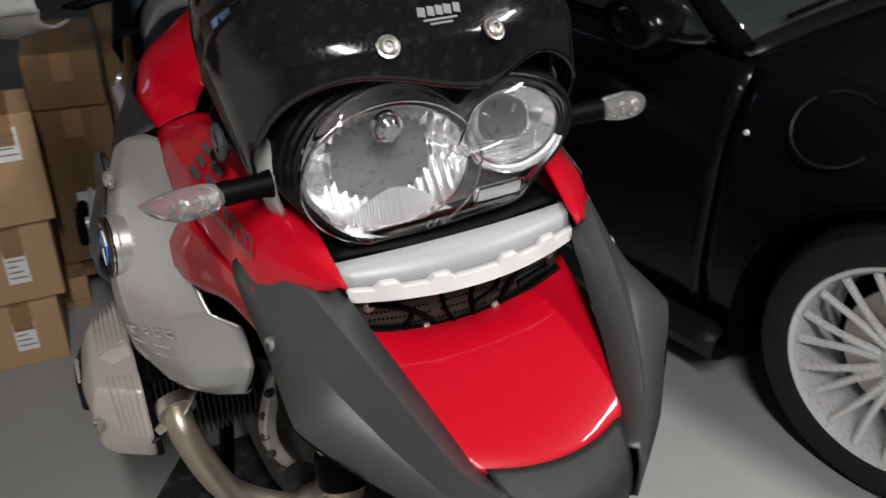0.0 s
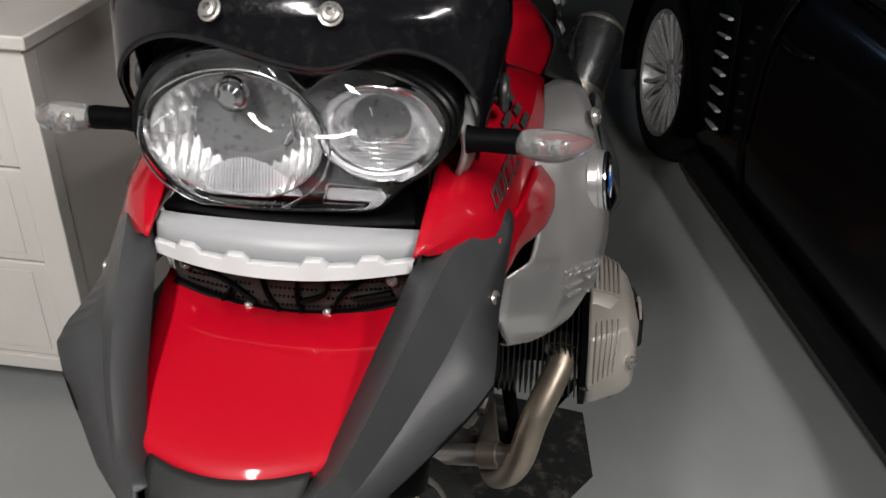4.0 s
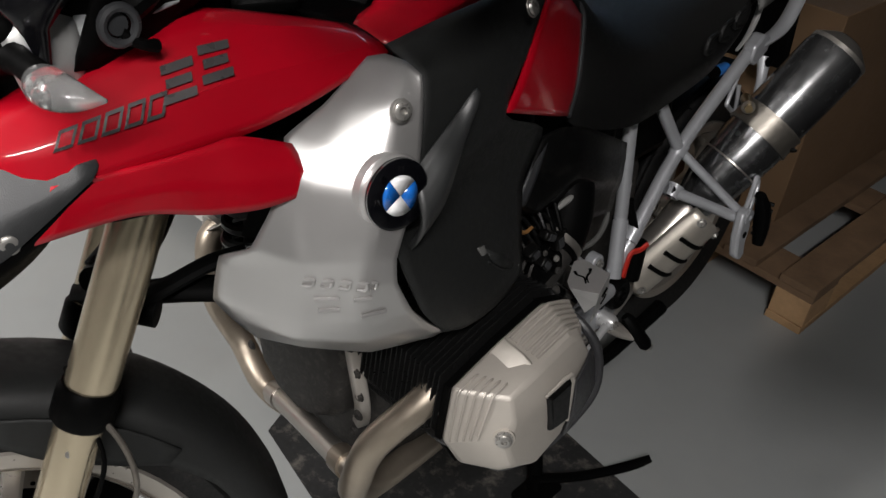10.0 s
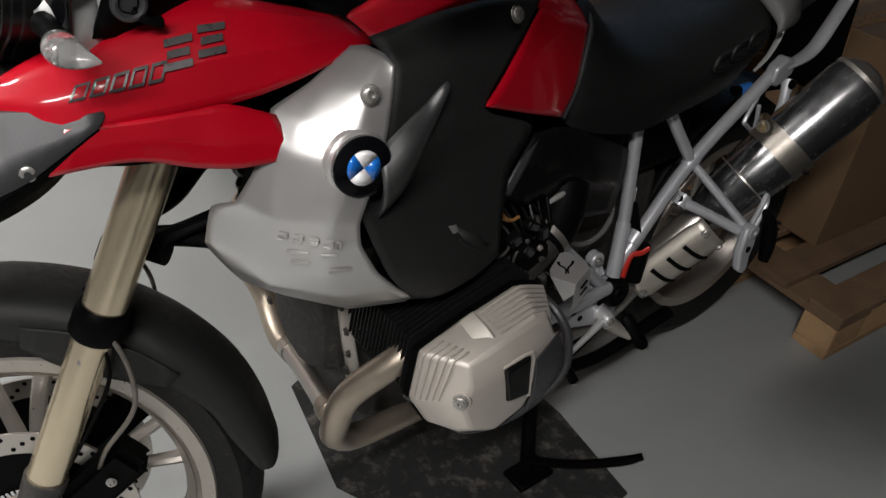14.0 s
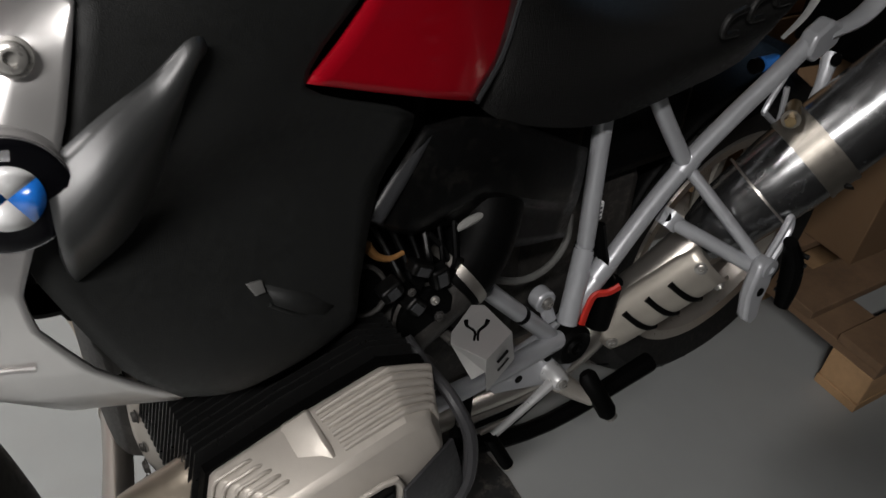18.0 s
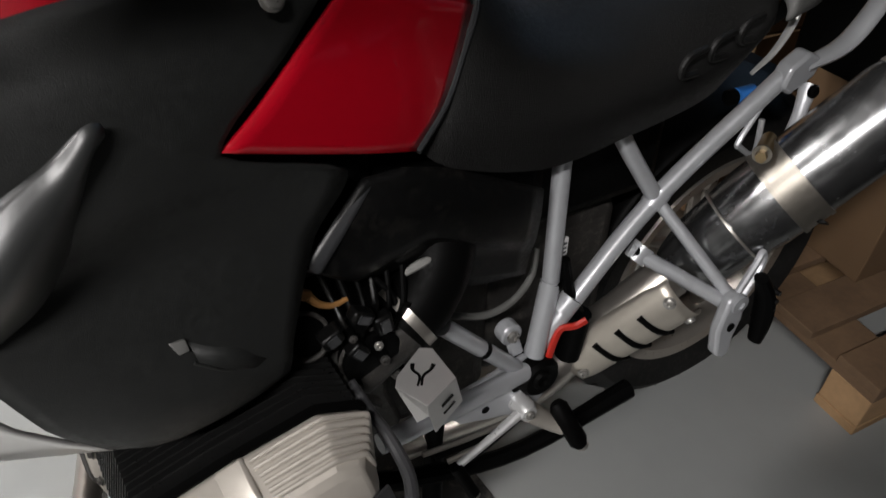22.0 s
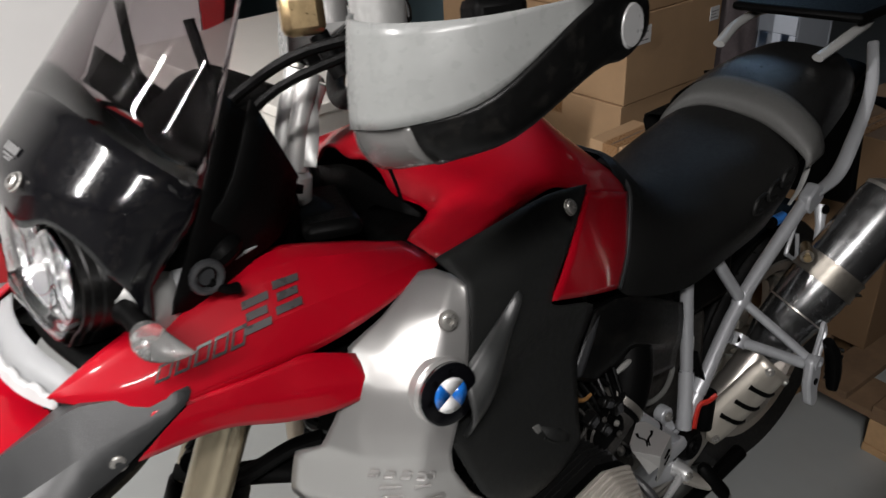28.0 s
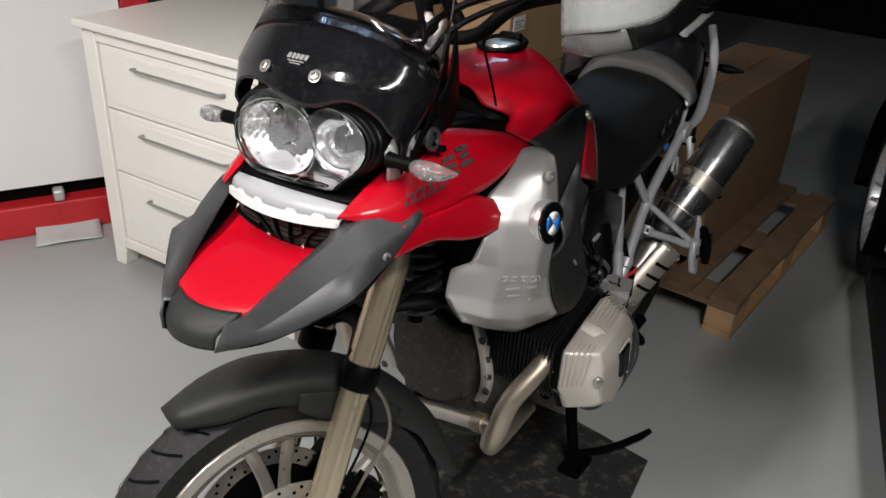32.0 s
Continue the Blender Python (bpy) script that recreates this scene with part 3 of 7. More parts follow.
bm = bmesh.new()
low = [bm.verts.new((x, y, 0.0005)) for x, y in outline]
top = [bm.verts.new((x * 0.995, y, 0.0035)) for x, y in outline]
bm.faces.new(top)
for i in range(len(low)):
    j = (i + 1) % len(low)
    bm.faces.new((low[i], low[j], top[j], top[i]))
part("sheet", bm, M_MAT, mat_ob, smooth=False)


# ---- the black coupe ----
# its own axes: x into the car from its near flank, y to its tail from the front axle, z up
CAR = Matrix.Translation((1.085, 0.075, 0)) @ Matrix.Rotation(radians(12.7), 4, "Z")
car = thing("car", "glossy black two-door sports coupe with silver multi-spoke wheels", "car", CAR)
BASE_L, HALF = 2.40, 0.88


def flank_x(y, z):
    """How far inward the flank lies: bulged over the wheels, tucked at the sill and the waist."""
    wheel = math.exp(-((y / 0.42) ** 2)) + 1.25 * math.exp(-(((y - BASE_L) / 0.5) ** 2))
    nose = 0.32 * max(0.0, (-y - 0.35) / 0.5) ** 2 + 0.25 * max(0.0, (y - 2.75) / 0.5) ** 2
    return 0.045 - 0.050 * wheel * math.exp(-(((z - 0.55) / 0.3) ** 2)) + 0.11 * max(0.0, (z - 0.62) / 0.3) ** 2 + 0.03 * max(0, 0.35 - z) / 0.15 + nose


def arch(y):
    for yc in (0.0, BASE_L):
        if abs(y - yc) < 0.365:
            return 0.335 + math.sqrt(0.365**2 - (y - yc) ** 2)
    return 0.20


def waist(y):
    return float(np.interp(y, [-0.85, -0.6, -0.25, 0.1, 0.55, 1.2, 1.7, 2.2, 2.7, 3.2], [0.50, 0.62, 0.76, 0.83, 0.85, 0.87, 0.90, 0.95, 0.93, 0.80]))


def flank(y0, y1, flip):
    n = max(3, int((y1 - y0) / 0.035))
    rows = []
    for y in np.linspace(y0, y1, n):
        lo, hi = arch(y), waist(y)
        row = []
        for k in range(13):
            z = lo + (hi - lo) * k / 12
            x = flank_x(y, z)
            row.append((2 * HALF - x if flip else x, y, z))
        rows.append(row)
    return grid_bm(rows)


for flip in (False, True):
    part("front_fender", flank(-0.85, 0.495, flip), M_CARBLACK, car, thick=0.006, angle=50)
    door = part("door", flank(0.500, 1.62, flip), M_CARBLACK, car, "glossy black car door", thick=0.006, angle=50)
    part("rear_quarter", flank(1.625, 3.2, flip), M_CARBLACK, car, thick=0.006, angle=50)

    def side(p):
        return (2 * HALF - p[0], p[1], p[2]) if flip else p

    part("sill", grid_bm([[side((x, y, z)) for x, z in ((0.09, 0.20), (0.045, 0.212), (0.012, 0.195), (0.0, 0.165), (0.012, 0.135), (0.06, 0.115), (0.16, 0.11))] for y in (0.40, 0.46, 1.2, 1.92, 1.99)], False), M_CARSILL, car, "satin black sill skirt", thick=0.006)
    for yc in (0.0, BASE_L):
        rows = [[side((flank_x(yc, 0.6) + dx, yc + r * math.cos(a), 0.335 + r * math.sin(a))) for dx, r in ((-0.004, 0.372), (-0.010, 0.366), (0.02, 0.360), (0.25, 0.358))] for a in np.linspace(radians(-18), radians(198), 34)]
        part("wheel_arch", grid_bm(rows), M_BLACK, car, thick=0.004)
        m = Matrix.Translation(side((0.012, yc, 0.33))) @ Matrix.Rotation(math.pi if flip else 0, 4, "Z")
        wheel = part("wheel", turned(lathe([(0.235, 0.012), (0.262, 0.004), (0.305, 0.012), (0.322, 0.04), (0.327, 0.10), (0.322, 0.18), (0.300, 0.215), (0.235, 0.205)], 64, "x", closed=True), m), M_RUBBER, car, "low-profile black tyre on a silver alloy rim")
        rim = part("rim", turned(lathe([(0.228, 0.016), (0.238, 0.010), (0.241, 0.016), (0.236, 0.03), (0.222, 0.05), (0.215, 0.19), (0.208, 0.19), (0.214, 0.05)], 64, "x", closed=True), m), M_CARRIM, wheel, "silver painted alloy rim")
        part("hub_cap", turned(lathe([(0.0, 0.045), (0.030, 0.046), (0.036, 0.052), (0.066, 0.062), (0.070, 0.09)], 32, "x"), m), M_CARRIM, wheel)
        part("brake_disc", turned(lathe([(0.06, 0.11), (0.16, 0.11), (0.16, 0.125), (0.06, 0.125)], 48, "x", closed=True), m), M_STEEL, wheel)
        part("wheel_well", turned(lathe([(0.0, 0.20), (0.21, 0.20), (0.21, 0.205), (0.0, 0.205)], 32, "x"), m), M_BLACK, wheel)
        for k in range(20):
            a = 2 * math.pi * (k // 2) / 10 + (0.085 if k % 2 else -0.085)
            b = 2 * math.pi * (k // 2) / 10 + (0.155 if k % 2 else -0.155)
            p = [(0.058, 0.055 * math.cos(a), 0.055 * math.sin(a)), (0.040, 0.14 * math.cos((a + b) / 2), 0.14 * math.sin((a + b) / 2)), (0.026, 0.222 * math.cos(b), 0.222 * math.sin(b))]
            part("spoke", turned(tube(p, [0.011, 0.0085, 0.0095], 8, 3), m), M_CARRIM, rim)
        for k in range(5):
            a = 2 * math.pi * k / 5 + 0.3
            part("wheel_bolt", turned(lathe([(0.0, 0.050), (0.007, 0.051), (0.008, 0.062)], 8, "x", (0, 0.05 * math.cos(a), 0.05 * math.sin(a))), m), M_CHROME, wheel)
    # glasshouse
    part("side_window", grid_bm([[side(p) for p in r] for r in (((0.155, 0.64, 0.86), (0.20, 0.80, 0.96), (0.30, 1.16, 1.16)), ((0.130, 1.05, 0.88), (0.20, 1.15, 1.02), (0.315, 1.32, 1.215)), ((0.135, 1.62, 0.90), (0.21, 1.62, 1.05), (0.34, 1.60, 1.23)), ((0.17, 2.18, 0.955), (0.24, 2.05, 1.05), (0.36, 1.92, 1.19)))], False), M_CARGLASS, car, "dark tinted side window", thick=0.004)
    part("pillar", tube([side(p) for p in ((0.165, 0.57, 0.855), (0.215, 0.80, 0.985), (0.32, 1.15, 1.185), (0.36, 1.35, 1.235), (0.37, 1.62, 1.25), (0.36, 1.95, 1.205), (0.25, 2.35, 1.03))], [0.030, 0.028, 0.026, 0.024, 0.024, 0.028, 0.03], 10, 5), M_CARBLACK, car, "black roof pillar")
    part("waist_trim", tube([side((flank_x(y, waist(y)) - 0.002, y, waist(y) + 0.004)) for y in (0.66, 1.0, 1.4, 1.62)], 0.006, 8, 4), M_BLACK, car)
    # mirror on its arm
    mir = part("door_mirror", surf([[side((-0.215 + 0.21 * u, 0.60 + 0.02 * k + (0.055 + 0.02 * k) * w * math.sin(a), 0.958 + 0.055 * w * math.cos(a))) for a in np.linspace(0, 2 * math.pi, 12, endpoint=False)] for k, (u, w) in enumerate(((0.0, 0.30), (0.05, 0.80), (0.25, 1.0), (0.55, 0.85), (0.85, 0.50), (1.0, 0.25)))], 3, 2, True, True), M_CARBLACK, car, "glossy black door mirror")
    part("mirror_arm", tube([side(p) for p in ((-0.09, 0.62, 0.925), (0.0, 0.64, 0.895), (0.11, 0.66, 0.872))], [0.018, 0.014, 0.022], 10, 4, flat=0.6), M_CARBLACK, mir)
    part("mirror_trim", tube([side(p) for p in ((-0.19, 0.535, 0.948), (-0.10, 0.520, 0.930), (0.0, 0.56, 0.918), (0.08, 0.60, 0.90))], [0.004, 0.006, 0.006, 0.004], 8, 4), M_CHROME, mir, "bright mirror edge trim")
    # intake behind the door, with slats
    x_in = flank_x(1.86, 0.55)
    intake = part("side_intake", grid_bm([[side((x_in - 0.006 - 0.02 * (z - 0.5), 1.755 + 0.16 * (z - 0.45) + dy, z)) for z in (0.36, 0.45, 0.55, 0.66, 0.76)] for dy in (0.0, 0.05, 0.11, 0.15)]), M_BLACK, car, "black side air intake", thick=0.006)
    for k in range(7):
        z = 0.385 + 0.055 * k
        y = 1.765 + 0.16 * (z - 0.45)
        part("slat", tube([side((x_in - 0.030 - 0.02 * (z - 0.5), y, z)), side((x_in - 0.018 - 0.02 * (z - 0.5), y + 0.07, z - 0.012)), side((x_in - 0.008 - 0.02 * (z - 0.5), y + 0.13, z - 0.022))], [0.010, 0.010, 0.006], 8, 3, flat=0.5), M_LUG, intake, "grey intake slat")
    part("side_lamp", lathe([(0.0, -0.004), (0.006, -0.003), (0.008, 0.004)], 12, "x", side((flank_x(0.46, 0.72) - 0.003, 0.455, 0.72))), M_WHITEEN, car, "small clear side repeater")
    part("door_handle", tube([side((flank_x(1.48, 0.72) + dx, 1.40 + dy, 0.735)) for dx, dy in ((0.0, 0.0), (-0.022, 0.03), (-0.024, 0.13), (0.0, 0.17))], [0.008, 0.010, 0.010, 0.008], 8, 3), M_CARBLACK, door)
    part("headlight", turned(lathe([(0.0, 0.028), (0.06, 0.024), (0.10, 0.008), (0.115, -0.02)], 32, "z"), Matrix.Translation(side((0.21, -0.50, 0.685))) @ Vector((-0.25 if not flip else 0.25, -0.75, 0.6)).to_track_quat("Z", "Y").to_matrix().to_4x4()), M_LENSCAR, car, "oval clear headlight")
# fuel flap on the near front fender: a round shut line
fx, fy, fz = flank_x(0.26, 0.78), 0.27, 0.785
part("fuel_flap", turned(lathe([(0.083, -0.001), (0.0865, 0.002), (0.090, -0.001)], 40, "z", closed=True), Matrix.Translation((fx - 0.002, fy, fz)) @ Vector((-0.72, -0.12, 0.68)).to_track_quat("Z", "Y").to_matrix().to_4x4()), M_CARSILL, car, "round fuel flap edge")


def across(y, z_side, crown, x_side, n=13):
    return [(x_side + (2 * HALF - 2 * x_side) * k / (n - 1), y, z_side + crown * (1 - (2 * k / (n - 1) - 1) ** 2)) for k in range(n)]


hood = [across(y, waist(y) - 0.004, c, flank_x(y, waist(y)) + 0.004) for y, c in ((-0.85, 0.01), (-0.72, 0.02), (-0.5, 0.012), (-0.25, -0.02), (0.1, -0.03), (0.40, 0.0), (0.545, 0.03))]
part("bonnet", surf(hood, 4, 1), M_CARBLACK, car, "glossy black bonnet", thick=0.006)
part("cowl", surf([across(0.550, 0.845, 0.035, 0.165), across(0.62, 0.852, 0.045, 0.175)], 2, 1), M_CARSILL, car, "black plastic cowl under the windscreen", thick=0.01)
ws = [across(y, z, c, x) for y, z, c, x in ((0.60, 0.856, 0.045, 0.185), (0.80, 0.985, 0.05, 0.235), (1.0, 1.10, 0.05, 0.29), (1.18, 1.19, 0.045, 0.335))]
part("windscreen", surf(ws, 3, 1), M_WINDSCREEN, car, "dark greenish windscreen", thick=0.005)
part("roof", surf([across(y, z, c, x) for y, z, c, x in ((1.185, 1.195, 0.045, 0.34), (1.4, 1.24, 0.05, 0.36), (1.7, 1.245, 0.05, 0.37), (2.0, 1.195, 0.05, 0.35))], 3, 1), M_CARBLACK, car, thick=0.006)
part("rear_window", surf([across(y, z, c, x) for y, z, c, x in ((2.005, 1.193, 0.05, 0.35), (2.3, 1.08, 0.05, 0.29), (2.55, 0.97, 0.04, 0.24))], 3, 1), M_CARGLASS, car, thick=0.005)
part("tail_deck", surf([across(y, z, c, x) for y, z, c, x in ((1.95, 0.93, 0.06, 0.13), (2.3, 0.948, 0.05, 0.135), (2.56, 0.935, 0.03, 0.13), (2.9, 0.885, 0.02, 0.14), (3.2, 0.79, 0.01, 0.22))], 3, 1), M_CARBLACK, car, "glossy black engine lid", thick=0.006)
part("front_bumper", surf([across(-0.852, z, 0, x) for z, x in ((0.18, 0.36), (0.30, 0.34), (0.49, 0.38))], 2, 1), M_CARBLACK, car, thick=0.01)
part("rear_bumper", surf([across(3.202, z, 0, x) for z, x in ((0.22, 0.30), (0.45, 0.25), (0.78, 0.27))], 2, 1), M_CARBLACK, car, thick=0.01)
part("underbody", box_bm(0.26, 2 * HALF - 0.26, -0.80, 3.15, 0.14, 0.50), M_BLACK, car)
part("cabin_floor", box_bm(0.13, 2 * HALF - 0.13, 0.62, 2.0, 0.50, 0.62), M_BLACK, car)
wiper = part("wiper", tube([(0.36, 0.585, 0.905), (0.75, 0.62, 0.925), (1.05, 0.70, 0.965)], 0.006, 8, 3), M_BLACK, car, "black wiper blade")
part("wiper_arm", tube([(1.10, 0.575, 0.905), (0.90, 0.60, 0.925), (0.70, 0.615, 0.930)], [0.010, 0.007, 0.005], 8, 3), M_BLACK, wiper)
for s in (0.42, 1.05):
    seat_ob = part("car_seat", surf([[(s + dx, y, z) for dx in (0.0, 0.08, 0.2, 0.32, 0.40)] for y, z in ((1.15, 0.63), (1.45, 0.66), (1.58, 0.85), (1.66, 1.08), (1.72, 1.10))], 3, 3), M_BLACK, car, "black car seat", thick=0.06)
part("dashboard", surf([across(y, z, 0.03, 0.20) for y, z in ((0.66, 0.84), (0.78, 0.875), (0.90, 0.86), (0.93, 0.70))], 3, 1), M_BLACK, car, "black dashboard", thick=0.01)


# ---- the motorcycle ----
# Its own axes: x to its left, y to its tail, z up; it leans a little to its right.
BIKE = Matrix.Translation((0.008, 0, 0)) @ Matrix.Rotation(radians(-2.67), 4, "Y")
bike = thing("motorcycle", "red, silver and dark grey touring enduro motorcycle parked on its stand", "motorcycle", BIKE)


def both(name, make, mat, label="", **k):
    """The same part on the left and the right side."""
    obs = []
    for flip in (False, True):
        obs.append(part(name, make(flip), mat, bike, label, **k))
    return obs


def mirrored(bm, flip):
    if flip:
        bmesh.ops.scale(bm, vec=(-1, 1, 1), verts=bm.verts)
        bmesh.ops.reverse_faces(bm, faces=bm.faces)
    return bm


# steering: wheel, fork, fender and bars turned to the right
AXLE = Vector((-0.024, -0.174, 0.333))
STEER = Matrix.Translation(AXLE) @ Matrix.Rotation(radians(-25), 4, "Z") @ Matrix.Rotation(radians(-9), 4, "Y")


def steered(name, bm, mat, label="", parent=None, **k):
    ob = part(name, bm, mat, parent or bike, label, **k)
    if parent is None:
        ob.matrix_local = STEER
    return ob


def wheel_parts(prefix, tread_r, rim_r, width, rim_mat, place, tyre_mat, grooves=36, disc_r=0.153):
    """A tyre with a cut tread, a rim, spokes in pairs, a hub and brake discs."""
    h = width / 2
    prof = [(rim_r - 0.004, -h * 0.72), (rim_r + 0.02, -h * 0.9), (rim_r + (tread_r - rim_r) * 0.55, -h), (tread_r - 0.028, -h * 0.86), (tread_r - 0.008, -h * 0.45), (tread_r, 0)]
    prof += [(r, -x) for r, x in prof[-2::-1]]
    tyre = part(prefix + "_tyre", lathe(prof, 72, "x", closed=True), tyre_mat, bike, "black rubber tyre with worn sidewalls")
    tyre.matrix_local = place
    bm = bmesh.new()
    for i in range(grooves):
        a = 2 * math.pi * i / grooves
        for s in (-1, 1):
            pts = []
            for k in range(5):
                u = 0.10 + 0.78 * k / 4
                r = tread_r - 0.0285 * u**2 * 1.15 + 0.0008
                ang = a + s * 0.02 + 0.13 * u * u + (0.5 * math.pi / grooves if s > 0 else 0)
                pts.append((s * h * 0.97 * u, r * math.sin(ang), r * math.cos(ang)))
            for p, q in zip(pts, pts[1:]):
                p, q = Vector(p), Vector(q)
                side = (q - p).cross(Vector((0, p.y, p.z))).normalized() * 0.0026
                bm.faces.new([bm.verts.new(v) for v in (p - side, p + side, q + side, q - side)])
    tagged(part("tread_groove", bm, M_BLACK, tyre), kind="stuff")
    lip = [(rim_r - 0.02, -h * 0.80), (rim_r, -h * 0.84), (rim_r + 0.003, -h * 0.76), (rim_r - 0.012, -h * 0.60), (rim_r - 0.035, -h * 0.3)]
    lip += [(r, -x) for r, x in lip[::-1]] + [(rim_r - 0.045, h * 0.3), (rim_r - 0.03, h * 0.66), (rim_r - 0.03, -h * 0.66), (rim_r - 0.045, -h * 0.3)]
    rim = part(prefix + "_rim", lathe(lip, 64, "x", closed=True), rim_mat, bike, "silver cast alloy rim")
    rim.matrix_local = place
    for i in range(10):
        a = 2 * math.pi * (i // 2) / 5 + (0.14 if i % 2 else -0.14)
        d0 = Vector((0, math.sin(a * 0.999), math.cos(a)))
        off = 0.05 if i % 2 else -0.05
        d1 = Vector((0, math.sin(a + off), math.cos(a + off)))
        part("spoke", tube([d0 * 0.045, d0 * 0.14 + Vector((0.004, 0, 0)), d1 * (rim_r - 0.03)], [0.016, 0.012, 0.014], 8, 4, flat=0.7), rim_mat, rim)
    part("hub", lathe([(0.02, -0.075), (0.045, -0.07), (0.05, -0.04), (0.035, 0), (0.05, 0.04), (0.045, 0.07), (0.02, 0.075)], 28, "x"), rim_mat, rim)
    for s in (-1, 1) if disc_r else ():
        disc = part("brake_disc", lathe([(disc_r - 0.033, s * 0.066), (disc_r, s * 0.066), (disc_r, s * 0.071), (disc_r - 0.033, s * 0.071)], 64, "x", closed=True), M_STEEL, rim, "perforated steel brake disc")
        bm = bmesh.new()
        for i in range(66):
            a, r = 2 * math.pi * i / 66, disc_r - 0.0165 + 0.009 * ((i % 3) - 1)
            lathe([(0.0036, s * 0.0655), (0.0036, s * 0.0716)], 8, "x", (0, r * math.sin(a), r * math.cos(a)), bm)
        part("disc_hole", bm, M_BLACK, disc)
        part("disc_carrier", lathe([(0.05, s * 0.064), (0.085, s * 0.066), (disc_r - 0.033, s * 0.067), (disc_r - 0.033, s * 0.070), (0.085, s * 0.070), (0.05, s * 0.068)], 40, "x", closed=True), M_BLACK, rim)
        bm = bmesh.new()
        for i in range(48):
            a = 2 * math.pi * i / 48
            box_bm(-0.001, 0.001, -0.0022, 0.0022, 0.052, 0.060, bm, Matrix.Translation((s * 0.074, 0, 0)) @ Matrix.Rotation(a, 4, "X"))
        part("sensor_ring", bm, M_CHROME, rim)
    return tyre, rim


wheel_parts("front", 0.332, 0.258, 0.112, M_ALLOYWARM, STEER, M_RUBBER)

RAKE = Vector((0, 0.154, 0.347)).normalized()
for s in (1, -1):
    base = Vector((s * 0.098, 0, 0))
    leg = steered("fork_leg", tube([base + RAKE * d for d in (0.098, 0.36, 0.40, 0.80)], [0.0265, 0.0265, 0.0285, 0.0285], 24, 1), M_FORK, "gold anodised fork tube")
    steered("fork_collar", tube([base + RAKE * d for d in (0.345, 0.35, 0.385, 0.392)], [0.031, 0.0345, 0.0345, 0.031], 24, 1), M_BLACK, "black fork clamp collar")
    foot = tube([base + RAKE * d + Vector((0, 0.0, 0)) for d in (-0.03, 0.0, 0.05, 0.095, 0.108)], [0.024, 0.030, 0.027, 0.0295, 0.0300], 20, 1)
    steered("fork_foot", foot, M_DIRTY, "dark cast fork foot")
    bm = box_bm(-0.028, 0.028, -0.035, 0.03, -0.05, 0.075)
    bmesh.ops.bevel(bm, geom=bm.edges[:], offset=0.012, segments=2, affect="EDGES")
    cal = steered("brake_caliper", turned(bm, Matrix.Translation((s * 0.076, 0.105, 0.06)) @ Matrix.Rotation(radians(-48), 4, "X")), M_BLACK, "black four-piston brake caliper")
    for k in (-1, 1):
        screw(cal, (s * 0.107, 0.105 + 0.022 * k, 0.06 + 0.02 * k), (s, 0, 0), 0.006)
    steered("brake_hose", tube([(s * 0.10, 0.13, 0.355), (s * 0.125, 0.175, 0.30), (s * 0.128, 0.18, 0.22), (s * 0.11, 0.13, 0.14), (s * 0.09, 0.11, 0.09)], 0.0036, 8, 6), M_HOSE, "grey braided brake hose")
    steered("sensor_cable", tube([(s * 0.10, 0.14, 0.34), (s * 0.12, 0.155, 0.27), (s * 0.115, 0.12, 0.19), (s * 0.09, 0.07, 0.1)], 0.003, 6, 6), M_BLACK)
    for dz in (0.0, -0.035):
        p = Vector((s * 0.118, 0.135 + dz * 0.3, 0.325 + dz))
        screw(leg, p, (s, 0.3, 0), 0.007)
steered("fork_bridge", tube([(-0.098, 0.15, 0.37), (-0.05, 0.185, 0.395), (0, 0.195, 0.40), (0.05, 0.185, 0.395), (0.098, 0.15, 0.37)], 0.02, 12, 4), M_BLACK)

# front mudguard over the wheel
rows = []
for i, a in enumerate(np.linspace(-27, 84, 10)):
    t = radians(a)
    r = 0.368 - 0.008 * (i / 9)
    narrow = 0.45 if i == 0 else 0.85 if i == 1 else 1.0 if i < 8 else 0.92
    row = []
    for w, drop in ((-0.072, 0.052), (-0.070, 0.02), (-0.045, 0.004), (0, 0), (0.045, 0.004), (0.070, 0.02), (0.072, 0.052)):
        d = drop * (0.55 if i in (0, 9) else 1.25 if 2 < i < 7 else 1.0)
        row.append((w * narrow, (r - d) * math.sin(t), (r - d) * math.cos(t)))
    rows.append(row)
mud = steered("front_mudguard", surf(rows, 3, 3), M_PLASTIC, "dark grey plastic front mudguard", thick=0.004, offset=-1)
for s in (-1, 1):
    rows = []
    for a, lo in ((8, 0.295), (20, 0.27), (34, 0.275), (46, 0.30)):
        t = radians(a)
        rows.append([(s * 0.0740, r * math.sin(t), r * math.cos(t)) for r in (0.326, 0.312, lo)])
    p = part("stay", surf(rows, 3, 3), M_PLASTIC, mud, thick=0.004)

# telelever arm and front spring
for s in (1, -1):
    part("front_arm", tube([(-0.02 + s * 0.03, 0.05, 0.735), (0.06 * s, 0.10, 0.745), (0.15 * s, 0.20, 0.745), (0.155 * s, 0.30, 0.74)], [0.018, 0.020, 0.018, 0.018], 12, 5, flat=0.7), M_BLACK, bike, "black front suspension arm")
for s in (1, -1):
    strut = part("arm_strut", tube([(0.045 * s, 0.030, 0.752), (0.062 * s, 0.070, 0.768), (0.075 * s, 0.115, 0.782), (0.095 * s, 0.150, 0.790)], [0.016, 0.013, 0.013, 0.013], 10, 4, flat=0.7), M_BLACK, bike, "black upper strut of the front suspension arm")
    part("arm_joint", tube([(0.030 * s, 0.020, 0.745), (0.060 * s, 0.048, 0.738)], 0.019, 12, 1), M_BLACK, strut)
